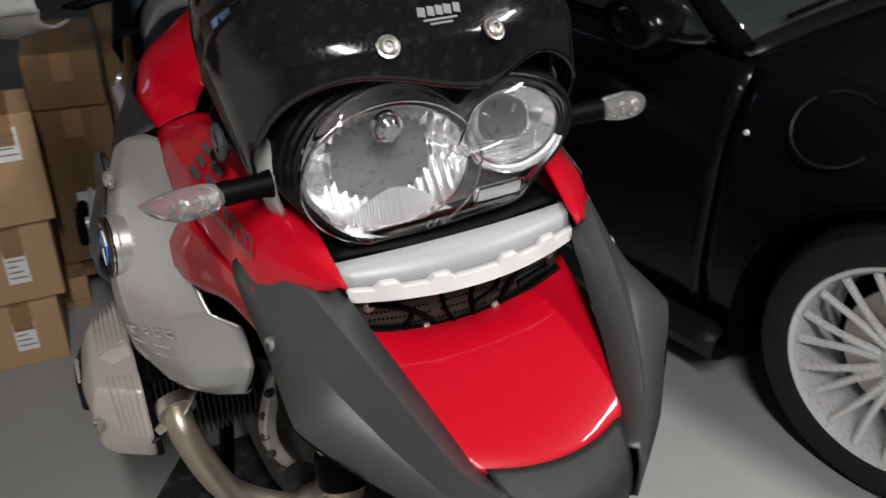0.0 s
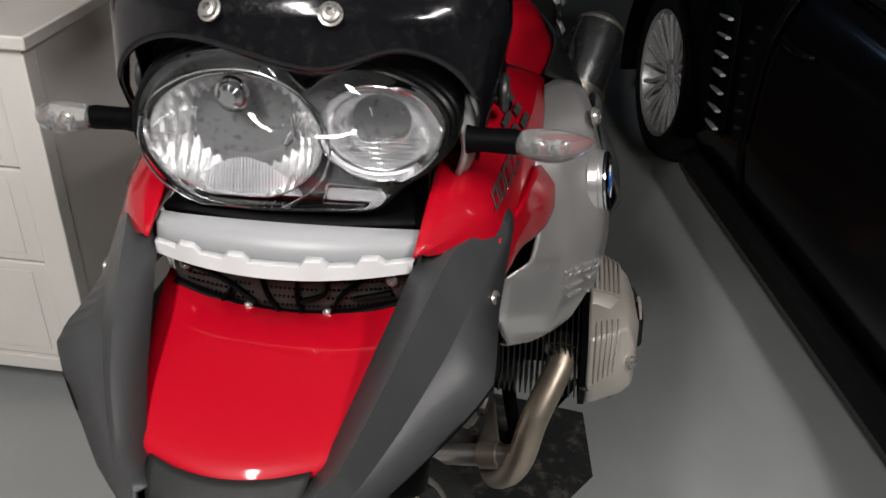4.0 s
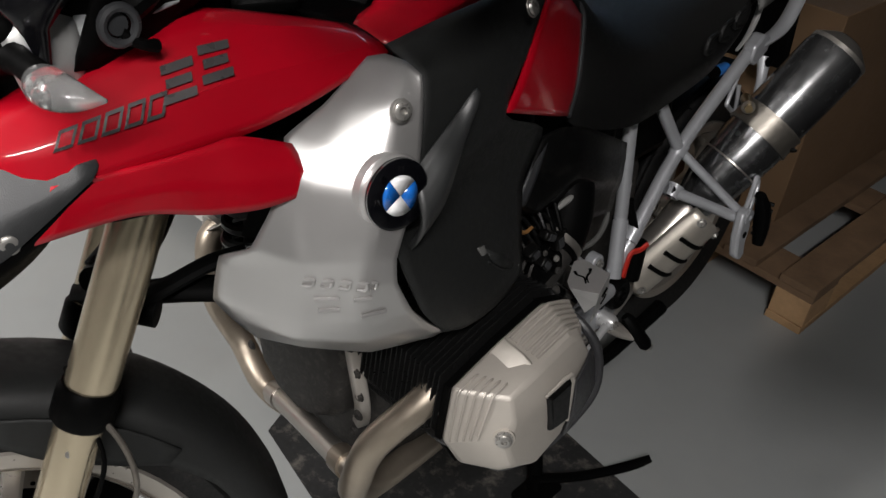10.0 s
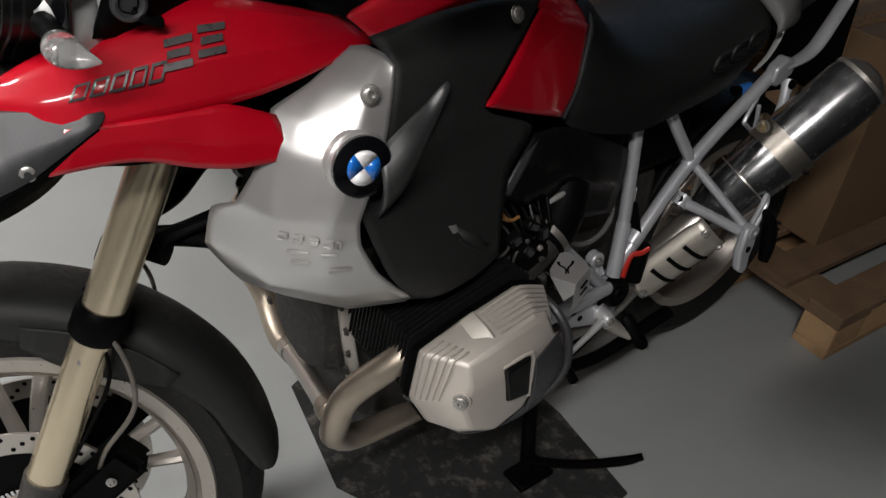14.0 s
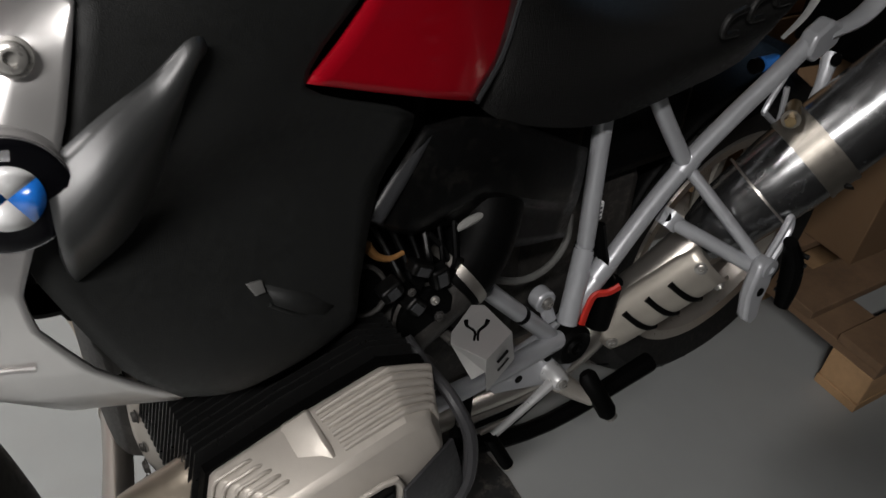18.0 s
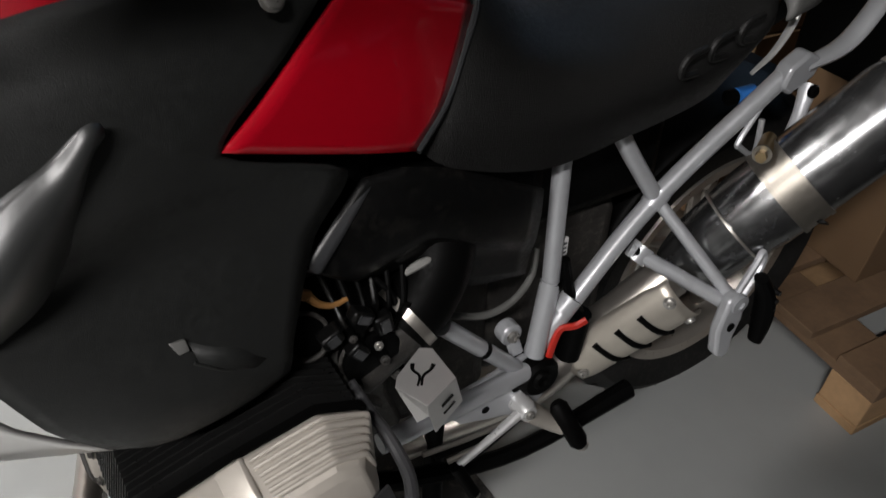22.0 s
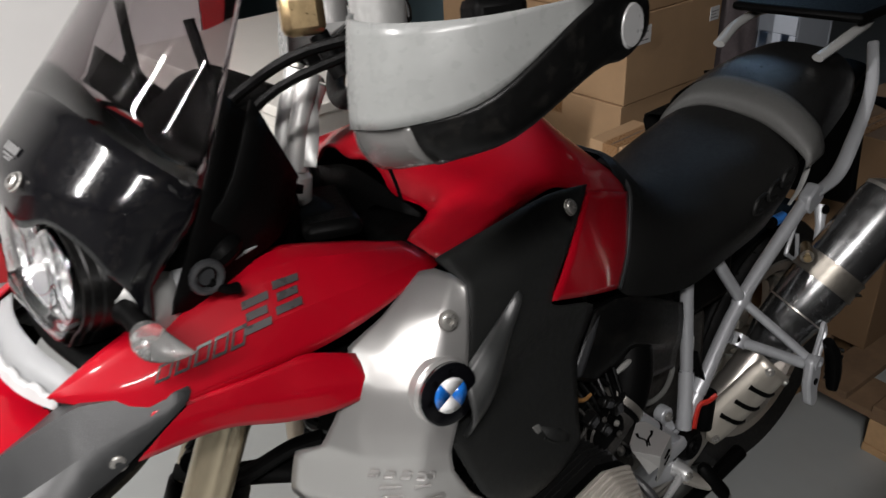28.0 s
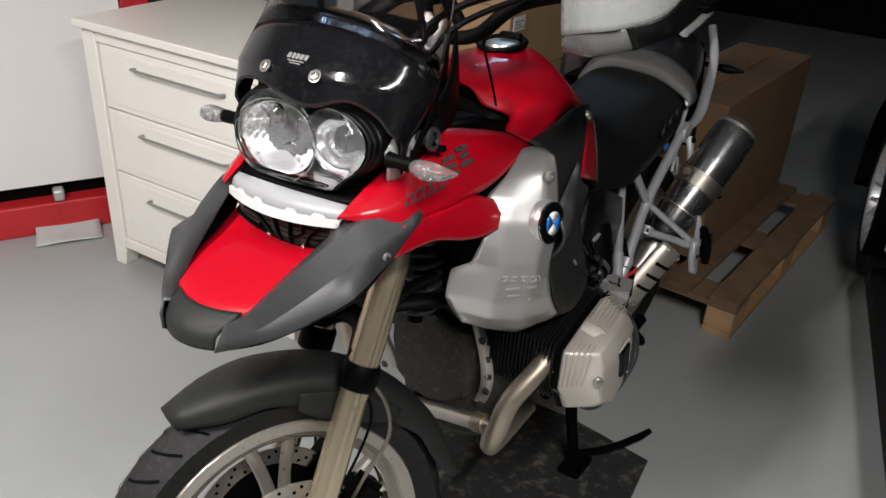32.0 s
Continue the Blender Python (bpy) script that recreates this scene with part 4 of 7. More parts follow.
coil = [(0.018 + 0.036 * math.cos(a), 0.200 + 0.036 * math.sin(a) + 0.03 * a / 63, 0.66 + 0.24 * a / 63) for a in np.linspace(0, 63, 200)]
part("front_spring", tube(coil, 0.0072, 8, 1), M_FINGREY, bike, "dark painted coil spring")
part("damper", tube([(0, 0.21, 0.63), (0, 0.235, 0.80), (0, 0.25, 0.96)], [0.016, 0.02, 0.022], 14, 3), M_BLACK, bike)

# beak
red = np.array([
    [(x, -0.112 - 0.004 * (1 - abs(x) / 0.118), 0.966 - 0.032 * (1 - (abs(x) / 0.118) ** 2)) for x in (-0.122, -0.08, -0.04, 0, 0.04, 0.08, 0.122)],
    [(x * 0.96, -0.165, 0.948 - 0.10 * (abs(x) * 4) ** 2 * 0.12) for x in (-0.122, -0.08, -0.04, 0, 0.04, 0.08, 0.122)],
    [(x * 0.82, -0.225, 0.935 - 0.10 * (abs(x) * 4) ** 2 * 0.10) for x in (-0.122, -0.08, -0.04, 0, 0.04, 0.08, 0.122)],
    [(x * 0.66, -0.275 - 0.012 * (1 - (abs(x) / 0.122) ** 2), 0.915) for x in (-0.122, -0.08, -0.04, 0, 0.04, 0.08, 0.122)],
    [(x * 0.52, -0.285 - 0.018 * (1 - (abs(x) / 0.122) ** 2), 0.902) for x in (-0.122, -0.08, -0.04, 0, 0.04, 0.08, 0.122)],
])
part("beak_panel", surf(red, 5, 3), M_RED, bike, "glossy red beak panel", thick=0.004, offset=-1)
lip = [[(x, -0.284 - 0.020 * (1 - (x / 0.07) ** 2), 0.912) for x in (-0.066, -0.035, 0, 0.035, 0.066)],
       [(x * 0.95, -0.302 - 0.020 * (1 - (x / 0.07) ** 2), 0.903) for x in (-0.066, -0.035, 0, 0.035, 0.066)],
       [(x * 0.8, -0.322 - 0.016 * (1 - (x / 0.07) ** 2), 0.888) for x in (-0.066, -0.035, 0, 0.035, 0.066)],
       [(x * 0.75, -0.326 - 0.014 * (1 - (x / 0.07) ** 2), 0.868) for x in (-0.066, -0.035, 0, 0.035, 0.066)]]
part("beak_lip", surf(lip, 3, 4), M_PLASTIC, bike, "dark grey plastic beak lip", thick=0.004, offset=-1)
wing = [
    [(0.192, -0.027, 1.008), (0.194, -0.027, 1.006), (0.195, -0.030, 1.002), (0.196, -0.036, 0.996)],
    [(0.128, -0.110, 1.010), (0.152, -0.118, 1.012), (0.173, -0.120, 0.978), (0.190, -0.112, 0.953)],
    [(0.110, -0.170, 0.978), (0.135, -0.178, 0.990), (0.154, -0.180, 0.951), (0.195, -0.192, 0.934)],
    [(0.091, -0.235, 0.942), (0.112, -0.245, 0.955), (0.126, -0.238, 0.922), (0.160, -0.234, 0.907)],
    [(0.075, -0.280, 0.912), (0.090, -0.290, 0.922), (0.099, -0.284, 0.899), (0.118, -0.280, 0.885)],
    [(0.056, -0.302, 0.898), (0.064, -0.318, 0.904), (0.061, -0.328, 0.889), (0.053, -0.332, 0.868)],
]
both("beak_wing", lambda f: surf(wing, 5, 1, flip=f, firm_rows=0.6), M_WING, "satin dark grey beak wing with creased facets", thick=0.004, offset=-1, angle=14)
wing_low = [[(0.196, -0.036, 0.996), (0.184, -0.046, 0.975)], [(0.190, -0.112, 0.953), (0.164, -0.10, 0.922)], [(0.195, -0.192, 0.934), (0.155, -0.17, 0.897)], [(0.118, -0.280, 0.885), (0.095, -0.245, 0.872)], [(0.053, -0.332, 0.868), (0.04, -0.29, 0.862)]]
both("beak_underside", lambda f: surf(wing_low, 6, 1, flip=f), M_BLACK, "black inner edge of the beak", thick=0.003)
for s in (1, -1):
    screw(bike, (s * 0.185, -0.107, 0.962), (s * 0.95, -0.25, 0.1), 0.0085)
# silver skid trim with teeth, and the grille below it
xs = np.linspace(-0.125, 0.125, 41)
rows, lip_rows = [[], [], []], [[], [], [], []]
for x in xs:
    u = abs(x) / 0.125
    c = 1 - u * u
    tooth = 0.006 if any(abs(abs(x) - t) < 0.009 for t in (0.040, 0.088)) else 0.0
    rows[0].append((x * 1.006, -0.103 - 0.018 * c, 1.023 + 0.008 * c))
    rows[1].append((x * 0.985, -0.116 - 0.021 * c, 1.019 + 0.003 * c))
    rows[2].append((x * 0.955, -0.123 - 0.023 * c, 1.008 + 0.0 * c))
    lip_rows[0].append((x * 0.972, -0.1250 - 0.0225 * c, 1.0095 - 0.001 * c + tooth))
    lip_rows[1].append((x * 0.962, -0.1295 - 0.023 * c, 1.0085 - 0.001 * c + tooth * 0.85))
    lip_rows[2].append((x * 0.945, -0.1315 - 0.024 * c, 1.002 - 0.002 * c))
    lip_rows[3].append((x * 0.930, -0.120 - 0.019 * c, 0.998 - 0.002 * c))
trim = part("beak_trim", grid_bm(rows), M_TRIM, bike, "white-silver painted trim bar under the lamp", thick=0.004, offset=-1, angle=40)
part("trim_lip", grid_bm(lip_rows), M_TRIMLIT, trim, "toothed lower lip, coloured lighter as its lit side", thick=0.003, offset=-1, angle=30)
for x in (-0.064, -0.020, 0.020, 0.064):
    c = 1 - (x / 0.125) ** 2
    part("trim_groove", tube([(x * 1.004, -0.1085 - 0.018 * c, 1.0225 + 0.006 * c), (x * 0.985, -0.1165 - 0.0215 * c, 1.0195 + 0.003 * c), (x * 0.96, -0.1225 - 0.0235 * c, 1.011)], 0.0012, 6, 2), M_HANDLE, trim)
rows = [[(x, -0.118 - 0.003 * (1 - (x / 0.115) ** 2), z - 0.024 * (1 - (x / 0.115) ** 2) * k) for x in np.linspace(-0.112, 0.112, 13)] for z, k in ((1.008, 0.2), (0.985, 0.6), (0.964, 1.1))]
grille = part("grille", surf(rows, 2, 2), M_MESH, bike, "black steel mesh grille under the trim", thick=0.003)
bm = bmesh.new()
for i in range(46):
    for j in range(7):
        x = -0.098 + 0.196 * (i + 0.5 * (j % 2)) / 45
        z = 1.000 - 0.040 * j / 6 - 0.022 * (1 - (x / 0.115) ** 2) * (0.3 + 0.7 * j / 6)
        if abs(x) < 0.1 and not (0.028 < abs(x) < 0.036):
            lathe([(0.0013, -0.1235), (0.0013, -0.1225)], 6, "y", (x, 0, z), bm)
part("mesh_hole", bm, M_BLACK, grille)
for pts in (((-0.100, 0.988), (-0.062, 0.972), (-0.034, 0.950)), ((-0.070, 0.944), (-0.056, 0.962)), ((-0.026, 0.992), (-0.022, 0.962), (-0.010, 0.940)), ((0.014, 0.990), (0.008, 0.962), (0.012, 0.940)), ((0.040, 0.990), (0.036, 0.966), (0.012, 0.955)), ((0.040, 0.944), (0.052, 0.966), (0.082, 0.990)), ((0.062, 0.962), (0.098, 0.972))):
    part("mesh_bar", tube([(x, -0.1245 - 0.002 * (1 - (x / 0.115) ** 2), z) for x, z in pts], 0.0042, 6, 3, flat=0.5), M_BLACK, grille)
part("grille_frame", tube([(x, -0.1225 - 0.003 * (1 - (x / 0.115) ** 2), 0.9665 - 0.0265 * (1 - (x / 0.115) ** 2)) for x in np.linspace(-0.112, 0.112, 15)], 0.0045, 8, 2, flat=0.6), M_BLACK, grille)
for x, y, z in ((-0.099, -0.124, 0.984), (-0.042, -0.126, 0.943), (0.036, -0.126, 0.943), (0.099, -0.124, 0.984)):
    screw(grille, (x, y, z), (0, -1, 0.2), 0.0042)

# red side panels
upper = [
    [(0.122, -0.138, 1.020), (0.126, -0.138, 1.022), (0.130, -0.136, 1.022), (0.134, -0.133, 1.018)],
    [(0.128, -0.070, 1.052), (0.150, -0.068, 1.048), (0.176, -0.066, 1.026), (0.187, -0.066, 0.996)],
    [(0.136, 0.020, 1.082), (0.160, 0.020, 1.074), (0.192, 0.018, 1.038), (0.203, 0.015, 0.996)],
    [(0.142, 0.100, 1.094), (0.168, 0.100, 1.084), (0.203, 0.098, 1.046), (0.210, 0.094, 0.997)],
    [(0.150, 0.180, 1.076), (0.178, 0.182, 1.070), (0.206, 0.180, 1.044), (0.216, 0.166, 1.008)],
    [(0.165, 0.260, 1.052), (0.184, 0.266, 1.047), (0.202, 0.272, 1.040), (0.212, 0.274, 1.032)],
]
both("side_panel", lambda f: surf(upper, 5, 4, flip=f, firm=0.75), M_RED, "glossy red upper side fairing", thick=0.004, offset=-1, angle=24)
lower = [
    [(0.1885, -0.066, 0.999), (0.190, -0.076, 0.980), (0.187, -0.090, 0.953)],
    [(0.2050, 0.015, 0.999), (0.208, 0.006, 0.976), (0.203, -0.010, 0.955)],
    [(0.2100, 0.060, 0.9995), (0.217, 0.055, 0.967), (0.216, 0.050, 0.937)],
    [(0.2125, 0.094, 0.9990), (0.227, 0.098, 0.960), (0.228, 0.098, 0.929)],
    [(0.216, 0.146, 0.976), (0.233, 0.150, 0.952), (0.236, 0.150, 0.930)],
]
both("side_prong", lambda f: surf(lower, 5, 4, flip=f, firm=0.75), M_RED, "glossy red lower side fairing", thick=0.004, offset=-1, angle=24)
both("fairing_inner", lambda f: surf([[(0.12, -0.12, 1.0), (0.16, -0.08, 0.95)], [(0.13, 0.05, 1.04), (0.17, 0.02, 0.93)], [(0.15, 0.2, 1.05), (0.19, 0.2, 0.93)]], 4, 3, flip=f), M_BLACK, "black inner fairing wall", thick=0.004)

# tank: rows from its hooked front edge to the seat, columns from the middle to the dark side panel
tank_rows = [
    [(0, 0.300, 1.106), (0.040, 0.303, 1.112), (0.072, 0.303, 1.101), (0.094, 0.304, 1.076), (0.138, 0.322, 1.060), (0.166, 0.266, 1.050), (0.213, 0.277, 1.031)],
    [(0, 0.350, 1.122), (0.050, 0.348, 1.120), (0.086, 0.346, 1.112), (0.122, 0.346, 1.092), (0.158, 0.346, 1.075), (0.192, 0.326, 1.066), (0.219, 0.345, 1.050)],
    [(0, 0.420, 1.130), (0.055, 0.420, 1.127), (0.098, 0.418, 1.116), (0.140, 0.418, 1.100), (0.172, 0.415, 1.085), (0.196, 0.410, 1.072), (0.207, 0.415, 1.055)],
    [(0, 0.505, 1.130), (0.055, 0.505, 1.127), (0.093, 0.503, 1.115), (0.130, 0.500, 1.098), (0.158, 0.497, 1.082), (0.180, 0.494, 1.067), (0.193, 0.490, 1.053)],
    [(0, 0.572, 1.126), (0.045, 0.572, 1.122), (0.078, 0.570, 1.108), (0.112, 0.567, 1.086), (0.142, 0.566, 1.060), (0.164, 0.565, 1.038), (0.180, 0.563, 1.019)],
    [(0, 0.655, 1.058), (0.040, 0.653, 1.055), (0.070, 0.650, 1.046), (0.096, 0.647, 1.033), (0.120, 0.645, 1.016), (0.140, 0.645, 1.000), (0.153, 0.648, 0.984)],
    [(0, 0.765, 0.966), (0.030, 0.762, 0.966), (0.055, 0.757, 0.964), (0.075, 0.752, 0.961), (0.092, 0.746, 0.957), (0.105, 0.740, 0.952), (0.114, 0.734, 0.946)],
]
rows = [[(-x, y, z) for x, y, z in r[:0:-1]] + r for r in tank_rows]
tank = part("fuel_tank", surf(rows, 5, 3), M_RED, bike, "glossy red fuel tank cover", thick=0.004, offset=-1)
both("tank_knee", lambda f: surf([
    [(0.180, 0.563, 1.019), (0.168, 0.605, 1.003), (0.153, 0.648, 0.984), (0.114, 0.734, 0.946)],
    [(0.206, 0.508, 0.985), (0.187, 0.575, 0.962), (0.167, 0.635, 0.938), (0.138, 0.705, 0.912)],
    [(0.227, 0.460, 0.952), (0.205, 0.540, 0.920), (0.183, 0.615, 0.888), (0.160, 0.672, 0.872)],
    [(0.240, 0.424, 0.931), (0.222, 0.495, 0.900), (0.203, 0.565, 0.870), (0.182, 0.628, 0.843)],
], 4, 4, flip=f), M_RED, "glossy red knee panel", thick=0.004, offset=-1)
both("tank_seam", lambda f: mirrored(tube([(0.165, 0.263, 1.0515), (0.190, 0.270, 1.043), (0.213, 0.276, 1.032)], 0.0016, 6, 3), f), M_BLACK, "dark seam between tank and fairing")
# black sheet stands in for the shade under the hooked tank front
part("tank_hollow", surf([[(-0.13, 0.318, 1.056), (0, 0.306, 1.090), (0.13, 0.318, 1.056)], [(-0.10, 0.30, 0.98), (0, 0.295, 0.98), (0.10, 0.30, 0.98)]], 3, 4), M_BLACK, bike, "black sheet for the shade in front of the tank", thick=0.003)
bm = lathe([(0.0, 1.150), (0.046, 1.152), (0.055, 1.160), (0.058, 1.166), (0.054, 1.171), (0.045, 1.169), (0.041, 1.163), (0.0, 1.163)], 40, "z", (0.0, 0.515, 0))
cap = part("fuel_cap", turned(bm, Matrix.Translation((0, 0, -0.026)) @ Matrix.Translation((0, 0.515, 1.16)) @ Matrix.Rotation(radians(4), 4, "X") @ Matrix.Translation((0, -0.515, -1.16))), M_BLACK, bike, "round black fuel filler cap")
part("cap_plate", lathe([(0.0, 1.1635), (0.038, 1.1635), (0.036, 1.1685), (0.02, 1.1695), (0.0, 1.1695)], 32, "z", (0, 0.515, -0.026)), M_STEEL, cap)
part("cap_lever", box_bm(-0.028, 0.028, 0.540, 0.556, 1.143, 1.156), M_BLACK, cap, bevel=0.004)

# dark side panels and silver covers
side = [
    [(0.209, 0.272, 1.037), (0.219, 0.360, 1.056), (0.200, 0.465, 1.052), (0.188, 0.552, 1.036)],
    [(0.256, 0.272, 1.016), (0.252, 0.350, 1.004), (0.232, 0.430, 0.995), (0.213, 0.492, 0.985)],
    [(0.276, 0.245, 0.950), (0.272, 0.320, 0.935), (0.256, 0.380, 0.930), (0.240, 0.422, 0.929)],
    [(0.281, 0.222, 0.905), (0.262, 0.305, 0.897), (0.232, 0.420, 0.884), (0.203, 0.545, 0.860)],
    [(0.284, 0.207, 0.878), (0.252, 0.300, 0.862), (0.228, 0.400, 0.838), (0.208, 0.505, 0.800)],
    [(0.285, 0.213, 0.850), (0.274, 0.306, 0.812), (0.262, 0.395, 0.768), (0.246, 0.463, 0.730)],
    [(0.283, 0.248, 0.762), (0.288, 0.316, 0.745), (0.280, 0.385, 0.730), (0.256, 0.455, 0.713)],
    [(0.277, 0.285, 0.712), (0.283, 0.330, 0.700), (0.274, 0.395, 0.697), (0.255, 0.450, 0.696)],
    [(0.255, 0.290, 0.690), (0.250, 0.340, 0.672), (0.240, 0.395, 0.672), (0.228, 0.450, 0.690)],
]
both("tank_side_panel", lambda f: surf(side, 5, 5, flip=f, firm_rows=0.35), M_PLASTIC, "dark grey grained side panel", thick=0.004, offset=-1)
fin = [[(0.288, 0.232, 0.940), (0.310, 0.226, 0.900), (0.300, 0.228, 0.872), (0.282, 0.232, 0.850)], [(0.284, 0.270, 0.962), (0.306, 0.262, 0.930), (0.298, 0.266, 0.900), (0.274, 0.275, 0.872)], [(0.276, 0.308, 0.978), (0.288, 0.304, 0.960), (0.282, 0.306, 0.940), (0.268, 0.308, 0.918)], [(0.276, 0.330, 0.994), (0.281, 0.331, 0.988), (0.278, 0.330, 0.978), (0.266, 0.327, 0.964)], [(0.270, 0.340, 0.992), (0.271, 0.341, 0.989), (0.270, 0.341, 0.985), (0.266, 0.339, 0.980)]]
both("panel_fin", lambda f: surf(fin, 5, 4, flip=f), M_FINGREY, "smooth grey fin on the side panel", thick=0.006)
cover = [
    [(0.212, 0.246, 1.033), (0.224, 0.259, 1.036), (0.243, 0.268, 1.032), (0.259, 0.274, 1.022)],
    [(0.212, 0.190, 1.000), (0.232, 0.205, 1.001), (0.262, 0.236, 1.004), (0.270, 0.264, 0.998)],
    [(0.204, 0.146, 0.977), (0.237, 0.166, 0.968), (0.277, 0.214, 0.966), (0.281, 0.250, 0.962)],
    [(0.220, 0.137, 0.953), (0.243, 0.149, 0.938), (0.289, 0.194, 0.930), (0.292, 0.232, 0.926)],
    [(0.214, 0.110, 0.908), (0.246, 0.133, 0.896), (0.290, 0.180, 0.892), (0.297, 0.212, 0.890)],
    [(0.207, 0.092, 0.879), (0.247, 0.125, 0.866), (0.288, 0.172, 0.866), (0.298, 0.200, 0.862)],
    [(0.179, 0.073, 0.864), (0.243, 0.119, 0.846), (0.284, 0.168, 0.836), (0.295, 0.203, 0.830)],
    [(0.174, 0.062, 0.816), (0.240, 0.114, 0.800), (0.274, 0.170, 0.788), (0.288, 0.230, 0.776)],
    [(0.177, 0.078, 0.784), (0.232, 0.113, 0.770), (0.258, 0.186, 0.740), (0.281, 0.262, 0.736)],
    [(0.183, 0.098, 0.752), (0.210, 0.140, 0.730), (0.236, 0.210, 0.698), (0.277, 0.288, 0.709)],
    [(0.172, 0.115, 0.740), (0.196, 0.160, 0.712), (0.222, 0.225, 0.680), (0.262, 0.289, 0.691)],
]
covers = both("tank_cover", lambda f: surf(cover, 6, 6, flip=f, firm=0.82, firm_rows=0.72), M_SILVER, "satin silver metal tank cover", thick=0.003, offset=-1, angle=50)
for ob, s in zip(covers, (1, -1)):
    # added black sheet gives the gap behind the cover its shade
    part("inlet_backing", mirrored(grid_bm([[(0.150, 0.190, 0.985), (0.190, 0.195, 0.985), (0.215, 0.215, 0.980)], [(0.150, 0.155, 0.930), (0.190, 0.165, 0.930), (0.225, 0.190, 0.925)], [(0.145, 0.120, 0.850), (0.185, 0.140, 0.850), (0.220, 0.165, 0.850)]]), s < 0), M_BLACK, ob, "black sheet for the dark gap behind the cover", thick=0.003)
    screw(ob, (s * 0.274, 0.232, 1.003), (s * 0.93, -0.25, 0.25), 0.0095)
    screw(ob, (s * 0.268, 0.262, 0.722), (s * 0.95, -0.2, -0.2), 0.006)
    screw(ob, (s * 0.181, 0.085, 0.800), (s * 0.8, -0.6, -0.1), 0.005)
    # round badge of black ring, blue and white quarters
    m = Matrix.Translation((s * 0.2912, 0.208, 0.930)) @ Vector((s * 0.985, -0.11, 0.11)).to_track_quat("Z", "Y").to_matrix().to_4x4()
    boss = turned(lathe([(0.0398, -0.016), (0.0392, -0.0052), (0.0380, -0.0042), (0.0374, -0.0030), (0.0368, 0.001), (0.0, 0.001)], 40, "z"), m)
    part("badge_boss", boss, M_SILVER, ob)
    badge = part("badge", turned(lathe([(0.0, 0.001), (0.036, 0.001), (0.0358, 0.005), (0.033, 0.0068), (0.0, 0.0065)], 48, "z"), m), M_CARBLACK, ob, "round black, blue and white badge")
    part("badge_rim", turned(lathe([(0.0355, 0.002), (0.0364, 0.003), (0.0364, 0.0048), (0.0355, 0.005)], 48, "z", closed=True), m), M_CHROME, badge)
    for q in range(4):
        bm = bmesh.new()
        vs = [bm.verts.new((0, 0, 0.0075))]
        for k in range(9):
            a = math.pi / 2 * (q + k / 8) + radians(30)
            vs.append(bm.verts.new((0.0205 * math.cos(a), 0.0205 * math.sin(a), 0.0075)))
        bm.faces.new(vs)
        part("badge_quarter", turned(bm, m), M_BLUE if q % 2 else M_WHITEEN, badge, thick=0.0012)
    for k in range(3):
        a = radians(178 - 49 * k)
        part("badge_mark", turned(box_bm(-0.0030, 0.0030, -0.0034, 0.0034, 0.0065, 0.0073), m @ Matrix.Rotation(a - math.pi / 2, 4, "Z") @ Matrix.Translation((0, 0.0265, 0))), M_CHROME, badge)

# engine
bm = grid_bm([[(x * k, y0 + dy, z) for x, dy in ((-0.145, 0.05), (-0.13, 0.0), (-0.06, -0.03), (0, -0.035), (0.06, -0.03), (0.13, 0.0), (0.145, 0.05), (0.145, 0.30), (-0.145, 0.30))] for k, y0, z in ((0.60, 0.36, 0.27), (0.80, 0.33, 0.31), (0.95, 0.34, 0.40), (1.0, 0.315, 0.47), (1.0, 0.315, 0.55), (0.92, 0.32, 0.64), (0.75, 0.34, 0.70))], True, True)
engine = part("engine_block", bm, M_DIRTY, bike, "dirty dark grey engine casing", bevel=0.008)
bm = grid_bm([[(x * k, y, z) for x, z in ((-0.085, 0.60), (-0.095, 0.52), (-0.085, 0.44), (-0.045, 0.41), (0.0, 0.40), (0.045, 0.41), (0.085, 0.44), (0.095, 0.52), (0.085, 0.60), (0, 0.63))] for k, y in ((1.08, 0.305), (1.05, 0.275), (0.95, 0.262), (0.7, 0.256))], True, True)
part("front_cover", bm, M_DIRTY, engine, "dusty black engine front cover", bevel=0.006)
for s in (1, -1):
    rows = [[(s * (0.090 + 0.03 * math.sin(k)), 0.290 - 0.012 * math.sin(k * 1.3), 0.62 - 0.20 * k / 3.1), (s * (0.112 + 0.03 * math.sin(k)), 0.283 - 0.012 * math.sin(k * 1.3), 0.62 - 0.20 * k / 3.1)] for k in np.linspace(0, 3.1, 10)]
    rib = part("casing_rib", grid_bm(rows), M_ENGINE, engine, "dull aluminium casing flange", thick=0.02, bevel=0.004)
    for k in range(5):
        screw(rib, (s * (0.107 + 0.03 * math.sin(0.5 + 0.55 * k)), 0.270, 0.595 - 0.040 * k), (0, -1, 0), 0.007, M_DIRTY)
part("oil_pan", grid_bm([[(x, y, z) for x in (-0.09, -0.05, 0.05, 0.09)] for y, z in ((0.33, 0.33), (0.345, 0.29), (0.38, 0.268), (0.55, 0.262))]), M_DIRTY, bike, "dirty dark oil pan", thick=0.005)
part("gearbox", box_bm(-0.11, 0.11, 0.53, 0.80, 0.34, 0.60), M_DIRTY, bike, "dark cast gearbox housing", bevel=0.03)


part("final_drive_housing", box_bm(-0.12, 0.10, 0.78, 1.02, 0.36, 0.62), M_DIRTY, bike, "dark cast rear drive housing", bevel=0.03)
